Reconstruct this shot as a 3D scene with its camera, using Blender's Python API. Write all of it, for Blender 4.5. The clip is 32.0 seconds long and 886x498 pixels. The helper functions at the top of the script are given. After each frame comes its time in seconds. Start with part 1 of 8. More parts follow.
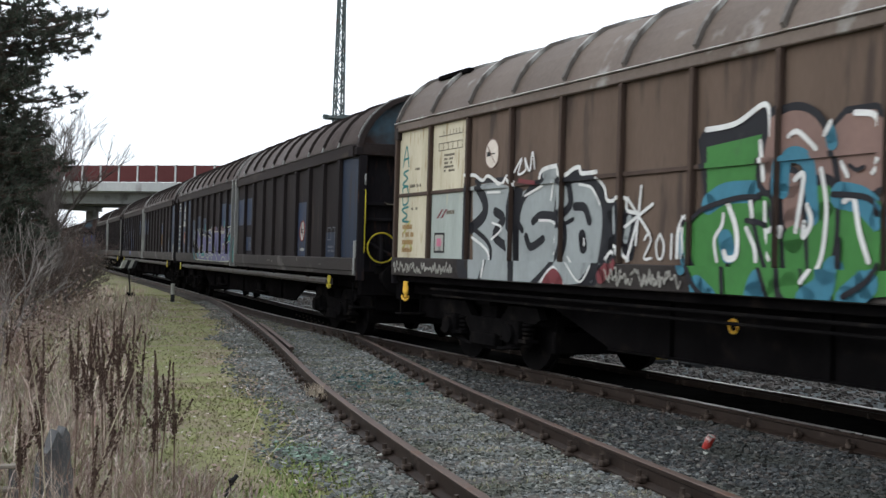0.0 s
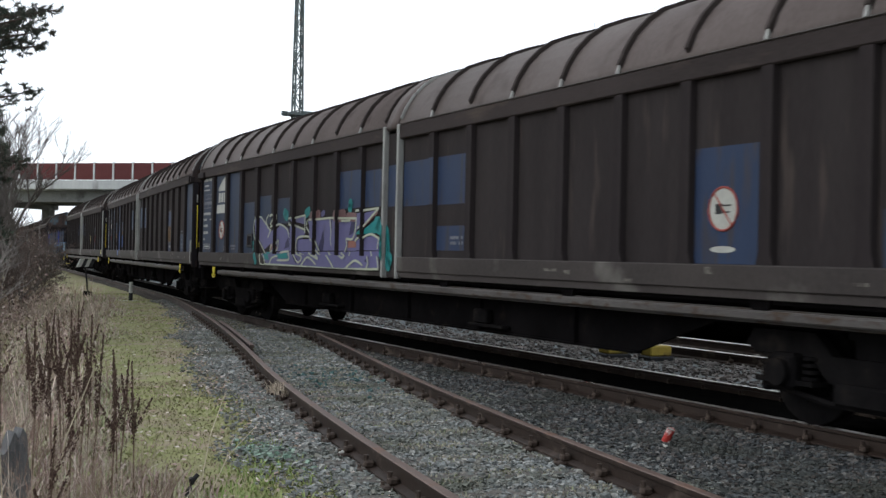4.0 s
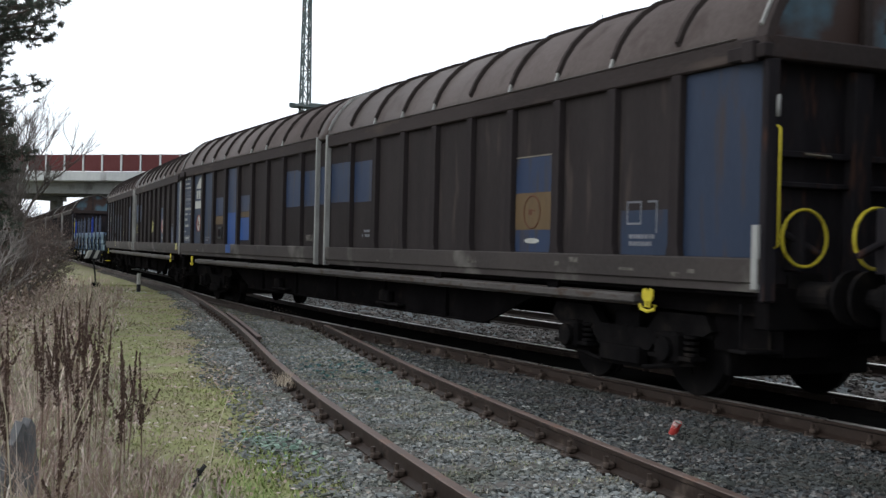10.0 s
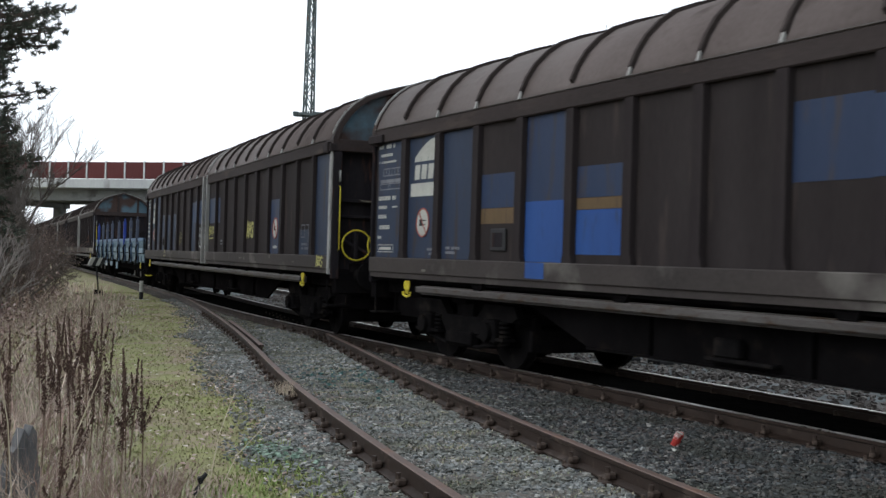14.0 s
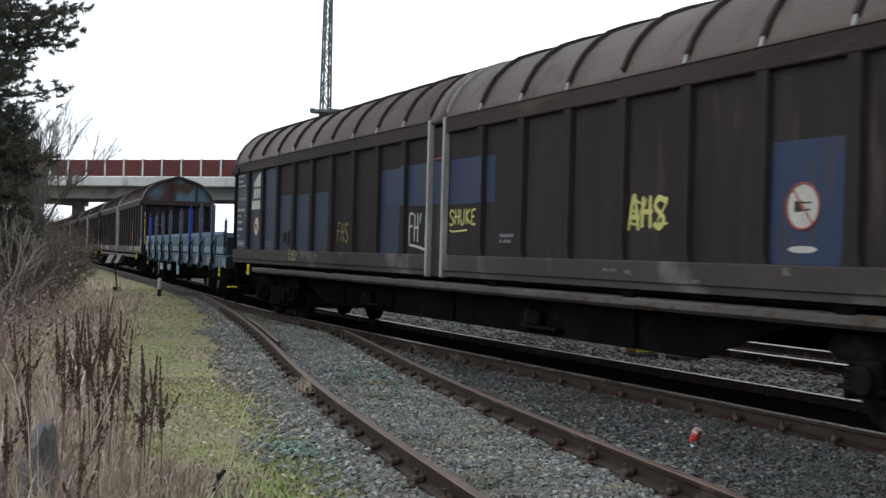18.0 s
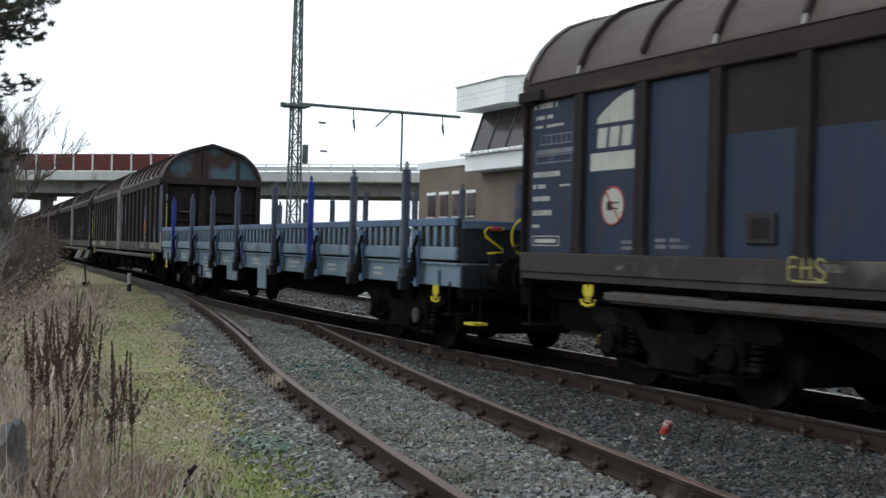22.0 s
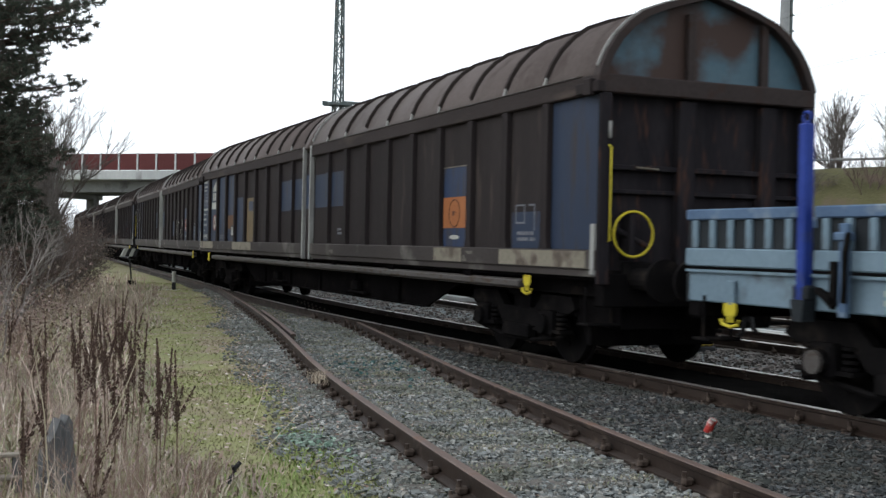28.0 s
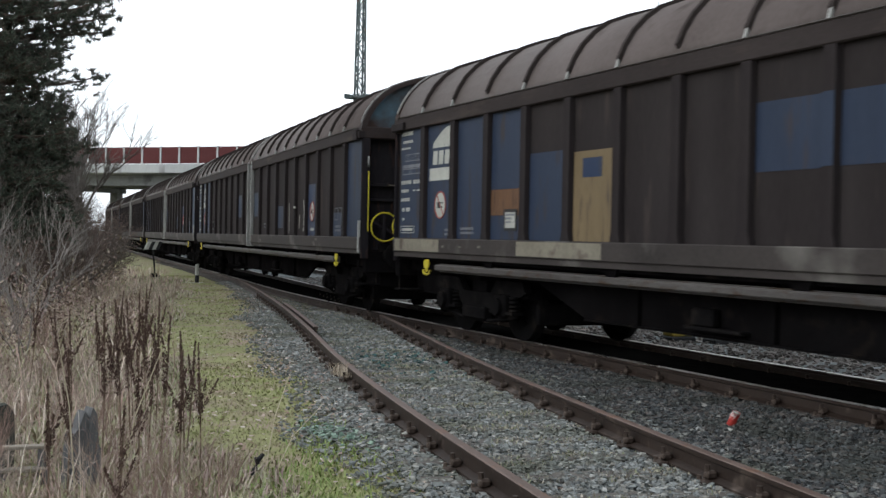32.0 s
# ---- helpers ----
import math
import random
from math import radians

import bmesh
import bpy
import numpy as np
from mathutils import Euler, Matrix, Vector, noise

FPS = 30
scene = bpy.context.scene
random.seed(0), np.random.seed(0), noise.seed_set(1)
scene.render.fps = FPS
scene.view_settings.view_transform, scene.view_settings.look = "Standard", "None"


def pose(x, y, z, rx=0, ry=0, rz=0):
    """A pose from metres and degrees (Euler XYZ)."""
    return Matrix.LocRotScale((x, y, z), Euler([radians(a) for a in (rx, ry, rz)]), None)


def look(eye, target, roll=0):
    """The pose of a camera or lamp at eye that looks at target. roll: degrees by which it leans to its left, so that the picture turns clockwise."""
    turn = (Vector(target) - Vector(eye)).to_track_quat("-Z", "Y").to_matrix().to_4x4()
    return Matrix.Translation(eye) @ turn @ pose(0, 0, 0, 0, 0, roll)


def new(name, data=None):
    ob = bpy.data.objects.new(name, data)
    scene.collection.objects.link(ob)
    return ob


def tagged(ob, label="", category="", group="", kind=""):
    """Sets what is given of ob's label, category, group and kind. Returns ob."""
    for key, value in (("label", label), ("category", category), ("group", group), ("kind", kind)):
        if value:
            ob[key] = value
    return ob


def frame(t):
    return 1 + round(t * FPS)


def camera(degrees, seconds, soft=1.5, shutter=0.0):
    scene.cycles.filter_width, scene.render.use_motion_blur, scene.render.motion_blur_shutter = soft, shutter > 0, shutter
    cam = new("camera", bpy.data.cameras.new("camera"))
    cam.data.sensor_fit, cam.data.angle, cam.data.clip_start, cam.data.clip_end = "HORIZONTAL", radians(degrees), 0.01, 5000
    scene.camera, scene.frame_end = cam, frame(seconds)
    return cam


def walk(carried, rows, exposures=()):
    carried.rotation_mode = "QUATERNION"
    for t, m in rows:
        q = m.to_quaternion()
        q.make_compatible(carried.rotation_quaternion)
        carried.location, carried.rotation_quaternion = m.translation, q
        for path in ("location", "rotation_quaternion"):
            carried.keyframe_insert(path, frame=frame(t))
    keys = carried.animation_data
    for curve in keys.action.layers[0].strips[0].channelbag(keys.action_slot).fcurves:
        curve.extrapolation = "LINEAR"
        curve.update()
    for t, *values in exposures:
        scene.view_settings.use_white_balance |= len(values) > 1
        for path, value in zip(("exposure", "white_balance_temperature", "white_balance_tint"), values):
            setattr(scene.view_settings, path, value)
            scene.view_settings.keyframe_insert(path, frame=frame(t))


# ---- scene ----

# the camera stands beside the siding, hand-held, and only turns a little
EYE = (0.0, 0.0, 1.36)
TURNS = [
    # seconds, yaw, pitch, roll
    (0.0, -25.05, 0.52, -1.66),
    (0.5, -25.77, 0.53, -1.41),
    (1.0, -26.31, 0.41, -1.36),
    (1.5, -26.83, 0.27, -1.33),
    (2.0, -26.98, 0.17, -1.30),
    (2.5, -26.17, 0.29, -1.17),
    (4.5, -27.16, 0.38, -1.25),
    (5.0, -26.77, 0.35, -1.62),
    (5.5, -26.38, 0.49, -1.60),
    (6.0, -24.73, 0.24, -1.25),
    (6.5, -23.66, 0.23, -1.06),
    (7.0, -23.30, 0.42, -1.08),
    (7.5, -23.55, 0.56, -1.14),
    (8.0, -24.10, 0.43, -1.11),
    (8.5, -24.93, 0.41, -1.11),
    (9.0, -25.25, 0.25, -1.11),
    (9.5, -25.50, 0.05, -1.07),
    (10.0, -26.64, -0.01, -1.39),
    (10.5, -26.81, 0.10, -1.46),
    (11.0, -27.12, 0.12, -1.62),
    (11.5, -27.02, 0.21, -1.81),
    (12.0, -26.89, 0.35, -1.73),
    (12.5, -26.48, 0.24, -1.74),
    (13.0, -26.25, 0.32, -1.72),
    (13.5, -26.39, 0.40, -1.73),
    (15.5, -27.11, 0.38, -1.58),
    (16.0, -27.56, 0.26, -1.63),
    (16.5, -27.19, 0.31, -1.68),
    (17.0, -26.36, 0.22, -1.49),
    (17.5, -25.77, 0.25, -1.48),
    (18.0, -25.67, 0.24, -1.55),
    (18.5, -25.82, 0.23, -1.66),
    (19.0, -25.74, 0.27, -1.67),
    (19.5, -25.74, 0.32, -1.70),
    (20.0, -26.00, 0.26, -1.60),
    (20.5, -26.27, 0.13, -1.58),
    (21.0, -27.08, 0.10, -1.64),
    (21.5, -27.74, -0.01, -1.67),
    (22.0, -27.07, -0.01, -1.43),
    (22.5, -26.28, -0.19, -1.24),
    (23.0, -25.75, -0.15, -1.35),
    (23.5, -25.25, -0.05, -1.40),
    (24.0, -24.64, -0.13, -1.36),
    (24.5, -24.28, -0.34, -1.29),
    (26.5, -25.27, -0.19, -1.30),
    (27.0, -25.25, -0.18, -1.32),
    (27.5, -25.32, 0.02, -1.25),
    (28.0, -25.01, -0.18, -1.23),
    (28.5, -24.42, -0.03, -1.44),
    (29.0, -24.05, -0.07, -1.30),
    (29.5, -24.14, -0.25, -1.16),
    (30.0, -24.07, -0.36, -1.06),
    (30.5, -24.42, -0.24, -1.24),
    (31.0, -24.55, -0.16, -1.19),
    (31.5, -24.26, -0.22, -1.16),
    (32.0, -23.93, -0.56, -1.15),
]
cam = camera(41.7, 32.0, soft=1.45, shutter=0.4)
walk(cam, [(t, pose(*EYE, 90 + pitch, roll, yaw)) for t, yaw, pitch, roll in TURNS],
     exposures=[(0.0, 0.20, 6150, 9), (20.6, 0.20, 6150, 9), (22.0, 0.05, 6130, 8), (23.2, -0.28, 6100, 5), (25.0, -0.40, 6100, 5), (27.2, 0.0, 6150, 9), (28.2, 0.30, 6200, 8), (32.0, 0.30, 6200, 8)])

# overcast sky, a weak wide sun behind the clouds
world = bpy.data.worlds.new("overcast_sky")
scene.world = world
world.use_nodes = True
wn = world.node_tree.nodes
sky = wn.new("ShaderNodeTexSky")
sky.sky_type, sky.sun_disc = "NISHITA", False
sky.sun_elevation, sky.sun_rotation = radians(32), radians(289)
sky.dust_density, sky.air_density, sky.ozone_density = 4.0, 1.0, 1.0
grey = wn.new("ShaderNodeHueSaturation")
grey.inputs["Saturation"].default_value = 0.22
world.node_tree.links.new(sky.outputs[0], grey.inputs["Color"])
cloud = wn.new("ShaderNodeMix")
cloud.data_type = "RGBA"
cloud.inputs["Factor"].default_value = 0.72
cloud.inputs["B"].default_value = (9.6, 9.9, 10.2, 1)
world.node_tree.links.new(grey.outputs[0], cloud.inputs["A"])
world.node_tree.links.new(cloud.outputs["Result"], wn["Background"].inputs[0])
wn["Background"].inputs[1].default_value = 0.15
sun = new("sun", bpy.data.lights.new("sun", "SUN"))
sun.data.energy, sun.data.angle, sun.data.color = 0.3, radians(25), (1.0, 0.97, 0.93)
sun.matrix_basis = look((0, 0, 50), (46, -16, 20))

# ---- materials ----


def material(name, low, high, rough=0.7, metal=0.0, big=1.2, fine=30.0, stretch=(1, 1, 1), contrast=0.5, bump=0.15,
             speck=None, speck_at=0.62, speck_scale=4.0, random_tone=0.0, gloss=0.12, depth=0.01):
    """A weathered surface: a large and a fine noise between two tones, patches of a third, and relief."""
    m = bpy.data.materials.new(name)
    m.use_nodes = True
    nt = m.node_tree
    n, link = nt.nodes, nt.links.new
    b = n["Principled BSDF"]
    b.inputs["Metallic"].default_value = metal
    b.inputs["Specular IOR Level"].default_value = gloss
    where = n.new("ShaderNodeTexCoord").outputs["Object"]
    scale = n.new("ShaderNodeMapping")
    scale.inputs["Scale"].default_value = stretch
    link(where, scale.inputs["Vector"])
    tex = []
    for s, d in ((big, 4.0), (fine, 3.0)):
        t = n.new("ShaderNodeTexNoise")
        t.inputs["Scale"].default_value, t.inputs["Detail"].default_value = s, d
        link(scale.outputs[0], t.inputs["Vector"])
        tex.append(t.outputs["Fac"])
    add = n.new("ShaderNodeMath")
    add.operation = "MULTIPLY_ADD"
    add.inputs[1].default_value = 0.45
    link(tex[1], add.inputs[0])
    link(tex[0], add.inputs[2])
    ramp = n.new("ShaderNodeMapRange")
    ramp.inputs["From Min"].default_value = 0.72 - 0.42 * (1 - contrast) - 0.05
    ramp.inputs["From Max"].default_value = 0.72 + 0.42 * (1 - contrast) + 0.05
    link(add.outputs[0], ramp.inputs["Value"])
    mix = n.new("ShaderNodeMix")
    mix.data_type = "RGBA"
    mix.inputs["A"].default_value, mix.inputs["B"].default_value = (*low, 1), (*high, 1)
    link(ramp.outputs[0], mix.inputs["Factor"])
    col = mix.outputs["Result"]
    if speck:
        t = n.new("ShaderNodeTexNoise")
        t.inputs["Scale"].default_value, t.inputs["Detail"].default_value = speck_scale, 6.0
        link(scale.outputs[0], t.inputs["Vector"])
        r = n.new("ShaderNodeMapRange")
        r.inputs["From Min"].default_value, r.inputs["From Max"].default_value = speck_at - 0.05, speck_at + 0.08
        link(t.outputs["Fac"], r.inputs["Value"])
        mm = n.new("ShaderNodeMix")
        mm.data_type = "RGBA"
        mm.inputs["B"].default_value = (*speck, 1)
        link(r.outputs[0], mm.inputs["Factor"])
        link(col, mm.inputs["A"])
        col = mm.outputs["Result"]
    if random_tone:
        info = n.new("ShaderNodeObjectInfo")
        geo = n.new("ShaderNodeNewGeometry")
        both = n.new("ShaderNodeMath")
        both.operation = "ADD"
        link(info.outputs["Random"], both.inputs[0])
        link(geo.outputs["Random Per Island"], both.inputs[1])
        r = n.new("ShaderNodeMapRange")
        r.inputs["From Max"].default_value = 2.0
        r.inputs["To Min"].default_value, r.inputs["To Max"].default_value = 1 - random_tone, 1 + random_tone
        link(both.outputs[0], r.inputs["Value"])
        hs = n.new("ShaderNodeHueSaturation")
        link(col, hs.inputs["Color"])
        link(r.outputs[0], hs.inputs["Value"])
        col = hs.outputs[0]
    link(col, b.inputs["Base Color"])
    rr = n.new("ShaderNodeMapRange")
    rr.inputs["To Min"].default_value, rr.inputs["To Max"].default_value = max(0.05, rough - 0.12), min(1, rough + 0.12)
    link(tex[0], rr.inputs["Value"])
    link(rr.outputs[0], b.inputs["Roughness"])
    if bump:
        bp = n.new("ShaderNodeBump")
        bp.inputs["Strength"].default_value, bp.inputs["Distance"].default_value = bump, depth
        link(tex[1], bp.inputs["Height"])
        link(bp.outputs[0], b.inputs["Normal"])
    return m


STREAK = (3.0, 3.0, 0.5)
M = {
    "dirty_brown": material("dirty_brown_steel", (0.01643, 0.01348, 0.01354), (0.0285, 0.02429, 0.02405), 0.72, big=0.7, fine=14, stretch=STREAK,
                            speck=(0.040, 0.032, 0.029), speck_at=0.66, speck_scale=1.6, random_tone=0.10, bump=0.06, gloss=0.04),
    "cornice": material("cornice_brown_steel", (0.0225, 0.0178, 0.0172), (0.0385, 0.0315, 0.0305), 0.72, big=0.7, fine=14, stretch=(0.6, 3, 3),
                        speck=(0.055, 0.043, 0.037), speck_at=0.62, speck_scale=1.6, random_tone=0.08, bump=0.06, gloss=0.05),
    "rib_brown": material("rib_brown_steel", (0.0155, 0.0126, 0.013), (0.0267, 0.0221, 0.0223), 0.7, big=1.4, fine=22, stretch=STREAK, random_tone=0.08, bump=0.06, gloss=0.04),
    # roof brown is lightened in part to carry the sky's reflection
    "roof_brown": material("roof_brown_steel", (0.06477, 0.05089, 0.04678), (0.10356, 0.08563, 0.08082), 0.66, big=0.8, fine=18, stretch=(1, 1, 1),
                           speck=(0.05535, 0.04204, 0.03805), speck_at=0.62, speck_scale=2.2, bump=0.08),
    "sill_brown": material("sill_brown_steel", (0.02256, 0.0188, 0.0179), (0.045, 0.03856, 0.03568), 0.75, big=0.9, fine=25,
                           speck=(0.09628, 0.08987, 0.08099), speck_at=0.63, speck_scale=1.2, bump=0.06),
    "blue": material("faded_blue_paint", (0.01354, 0.02064, 0.03952), (0.02321, 0.03252, 0.05612), 0.55, big=1.0, fine=20, stretch=STREAK,
                     speck=(0.030, 0.024, 0.024), speck_at=0.60, speck_scale=2.0, bump=0.04),
    "fresh_blue": material("overpaint_blue", (0.01327, 0.02292, 0.05092), (0.02104, 0.03213, 0.06451), 0.5, big=0.8, fine=20, stretch=STREAK,
                           speck=(0.030, 0.028, 0.034), speck_at=0.58, speck_scale=2.2, bump=0.04),
    "tan": material("tan_overpaint", (0.07128, 0.04725, 0.02268), (0.0972, 0.06615, 0.03564), 0.65, big=1.2, fine=20, stretch=STREAK, speck=(0.0585, 0.0405, 0.027), speck_at=0.6),
    "dull_orange": material("dull_orange_primer", (0.075, 0.040, 0.022), (0.115, 0.062, 0.034), 0.7, big=2, fine=20, stretch=STREAK, speck=(0.04, 0.026, 0.02), speck_at=0.6),
    "ochre": material("ochre_overpaint", (0.105, 0.078, 0.042), (0.150, 0.112, 0.064), 0.65, big=1.2, fine=20, stretch=STREAK, speck=(0.07, 0.052, 0.036), speck_at=0.6),
    "rust_orange": material("orange_primer", (0.2025, 0.07312, 0.02535), (0.2812, 0.1125, 0.045), 0.7, big=2, fine=20, speck=(0.0675, 0.02812, 0.01688), speck_at=0.66),
    "bright_blue": material("bright_blue_overpaint", (0.014, 0.042, 0.145), (0.022, 0.06, 0.19), 0.5, big=1.2, fine=20, stretch=STREAK, speck=(0.02, 0.035, 0.08), speck_at=0.64, bump=0.04),
    "rust_dark": material("rust_brown_mark", (0.05, 0.02, 0.012), (0.09, 0.036, 0.02), 0.7, big=4, fine=30),
    "light_blue": material("pale_blue_end_paint", (0.04462, 0.084, 0.11053), (0.07586, 0.11336, 0.13923), 0.6, big=1.2, fine=14,
                           speck=(0.042, 0.027, 0.023), speck_at=0.47, speck_scale=1.3, bump=0.08),
    "strip": material("pale_grey_strip", (0.179, 0.1767, 0.1689), (0.2864, 0.2866, 0.2747), 0.55, big=2.5, fine=25, stretch=(3, 3, 0.8),
                      speck=(0.0663, 0.0561, 0.0459), speck_at=0.64),
    "rail_guide": material("worn_grey_rail_guide", (0.03748, 0.03281, 0.0307), (0.07488, 0.06868, 0.06467), 0.6, big=0.8, fine=20, stretch=(1, 3, 3),
                           speck=(0.03888, 0.02592, 0.01728), speck_at=0.58),
    # soot, with the shade beneath the wagons put into the near-black colours
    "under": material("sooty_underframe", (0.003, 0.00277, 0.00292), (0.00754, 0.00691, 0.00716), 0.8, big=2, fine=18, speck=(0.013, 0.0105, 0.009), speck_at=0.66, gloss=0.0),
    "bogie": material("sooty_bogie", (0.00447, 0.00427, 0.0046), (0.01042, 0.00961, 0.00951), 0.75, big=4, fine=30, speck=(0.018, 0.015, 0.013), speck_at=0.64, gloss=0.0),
    "end_dark": material("dark_end_wall", (0.0122, 0.0114, 0.0131), (0.0244, 0.0219, 0.024), 0.7, big=1.5, fine=16, stretch=STREAK, speck=(0.04702, 0.02673, 0.02153), speck_at=0.63, gloss=0.0),
    "yellow": material("yellow_paint", (0.366, 0.2952, 0.01771), (0.4428, 0.372, 0.03542), 0.5, big=6, fine=40, speck=(0.1181, 0.08856, 0.02362), speck_at=0.7),
    "orange": material("amber_paint", (0.60, 0.33, 0.03), (0.72, 0.44, 0.06), 0.5, big=6, fine=40, speck=(0.2, 0.12, 0.04), speck_at=0.7),
    "white": material("white_lettering", (0.24235, 0.24235, 0.22), (0.35543, 0.35543, 0.32234), 0.6, big=3, fine=30, speck=(0.1224, 0.1224, 0.1279), speck_at=0.66),
    "faded": material("faded_grey_lettering", (0.09, 0.093, 0.1056), (0.156, 0.159, 0.1728), 0.7, big=5, fine=30, speck=(0.07, 0.075, 0.09), speck_at=0.6),
    "scuff": material("pale_scuffs", (0.05, 0.045, 0.04), (0.13, 0.12, 0.105), 0.75, big=6, fine=40, speck=(0.035, 0.03, 0.027), speck_at=0.5, speck_scale=9),
    "rim": material("rim_red_brown_steel", (0.01819, 0.01368, 0.013), (0.03499, 0.02664, 0.02525), 0.7, big=1.5, fine=20, speck=(0.02916, 0.0162, 0.0126), speck_at=0.6),
    # the roof ribs' shadow line is put into this darker brown
    "seam": material("dark_roof_seam", (0.021, 0.017, 0.016), (0.04, 0.033, 0.031), 0.8, big=2, fine=20, gloss=0.03),
    "red": material("red_paint", (0.1925, 0.0315, 0.028), (0.2387, 0.063, 0.049), 0.6, big=5, fine=30),
    "primer": material("pale_worn_primer", (0.1105, 0.09775, 0.0748), (0.1955, 0.1785, 0.1408), 0.7, big=1.5, fine=20, speck=(0.07, 0.055, 0.045), speck_at=0.58, speck_scale=3),
    "black": material("black_paint", (0.012, 0.012, 0.013), (0.025, 0.025, 0.026), 0.6, big=5, fine=30),
}

# ---- mesh helpers ----


def box(bm, x0, x1, y0, y1, z0, z1, c=0.0):
    """A box, with its edges chamfered by c."""
    if c <= 0:
        v = [bm.verts.new((x, y, z)) for x in (x0, x1) for y in (y0, y1) for z in (z0, z1)]
        for f in ((0, 1, 3, 2), (4, 6, 7, 5), (0, 4, 5, 1), (2, 3, 7, 6), (0, 2, 6, 4), (1, 5, 7, 3)):
            bm.faces.new([v[i] for i in f])
        return v
    c = min(c, (x1 - x0) / 2.1, (y1 - y0) / 2.1, (z1 - z0) / 2.1)
    pts = []
    for x, sx in ((x0, 1), (x1, -1)):
        for y, sy in ((y0, 1), (y1, -1)):
            for z, sz in ((z0, 1), (z1, -1)):
                pts.append([bm.verts.new((x, y + sy * c, z + sz * c)), bm.verts.new((x + sx * c, y, z + sz * c)), bm.verts.new((x + sx * c, y + sy * c, z))])
    for axis, quads in ((0, ((0, 1, 3, 2), (4, 6, 7, 5))), (1, ((0, 4, 5, 1), (2, 3, 7, 6))), (2, ((0, 2, 6, 4), (1, 5, 7, 3)))):
        for q in quads:
            bm.faces.new([pts[i][axis] for i in q])
    for a, b, u, w in ((0, 1, 0, 1), (2, 3, 0, 1), (4, 5, 0, 1), (6, 7, 0, 1), (0, 2, 0, 2), (1, 3, 0, 2), (4, 6, 0, 2), (5, 7, 0, 2),
                       (0, 4, 1, 2), (1, 5, 1, 2), (2, 6, 1, 2), (3, 7, 1, 2)):
        bm.faces.new((pts[a][u], pts[b][u], pts[b][w], pts[a][w]))
    for p in pts:
        bm.faces.new(p)


def extrude(bm, outline, place, a, b):
    """A prism: a 2D outline carried from a to b; place(u, v, w) gives the 3D point."""
    lo = [bm.verts.new(place(u, v, a)) for u, v in outline]
    hi = [bm.verts.new(place(u, v, b)) for u, v in outline]
    n = len(outline)
    bm.faces.new(lo)
    bm.faces.new(hi[::-1])
    for i in range(n):
        bm.faces.new((lo[i], hi[i], hi[(i + 1) % n], lo[(i + 1) % n]))


def tube(bm, pts, r, n=8, closed=False, taper=None):
    """A round tube along points."""
    pts = [Vector(p) for p in pts]
    rings = []
    k = len(pts)
    for i, p in enumerate(pts):
        d = pts[(i + 1) % k] - pts[i - 1] if closed else pts[min(i + 1, k - 1)] - pts[max(i - 1, 0)]
        d.normalize()
        u = d.cross(Vector((0, 0, 1)) if abs(d.z) < 0.9 else Vector((1, 0, 0))).normalized()
        w = d.cross(u)
        rad = r if taper is None else r + (taper - r) * i / max(1, k - 1)
        rings.append([bm.verts.new(p + rad * (math.cos(2 * math.pi * j / n) * u + math.sin(2 * math.pi * j / n) * w)) for j in range(n)])
    for i in range(k if closed else k - 1):
        a, b = rings[i], rings[(i + 1) % k]
        for j in range(n):
            bm.faces.new((a[j], a[(j + 1) % n], b[(j + 1) % n], b[j]))
    if not closed:
        bm.faces.new(rings[0][::-1])
        bm.faces.new(rings[-1])


def disc(bm, c, axis, r, h, n=20):
    """A short cylinder round an axis."""
    c, a = Vector(c), Vector(axis).normalized()
    tube(bm, [c - a * h / 2, c + a * h / 2], r, n)


def ring(bm, c, u, w, r, rr, n=28, k=8):
    c, u, w = Vector(c), Vector(u), Vector(w)
    tube(bm, [c + r * (math.cos(2 * math.pi * i / n) * u + math.sin(2 * math.pi * i / n) * w) for i in range(n)], rr, k, True)


def finish(bm, name, mat, smooth=False):
    bmesh.ops.recalc_face_normals(bm, faces=bm.faces)
    me = bpy.data.meshes.new(name)
    bm.to_mesh(me)
    bm.free()
    if smooth:
        me.shade_smooth()
    me.materials.append(mat)
    return me


def part(name, bm, mat, parent=None, label="", smooth=False, m=None):
    """ONE mesh object from a bmesh (or a shared mesh) under a thing or a part."""
    me = bm if isinstance(bm, bpy.types.Mesh) else finish(bm, name, mat, smooth)
    ob = new(name, me)
    ob.parent = parent
    if m is not None:
        ob.matrix_basis = m
    if label:
        ob["label"] = label
    if name in ("lettering", "twig_crown", "branch_crown", "lacing", "seed_head", "graffiti_cloud", "graffiti_scrawl", "graffiti_stroke", "graffiti_field"):
        ob["kind"] = "stuff"
    return ob


def thing(name, label, category, m=None, group="", kind=""):
    ob = new(name)
    ob.empty_display_size = 0.2
    if m is not None:
        ob.matrix_basis = m
    return tagged(ob, label, category, group, kind)


def made(*calls):
    """A bmesh from a list of (function, arguments)."""
    bm = bmesh.new()
    for f, *a in calls:
        f(bm, *a)
    return bm

# ---- tracks and ground ----
GAUGE = 1.502


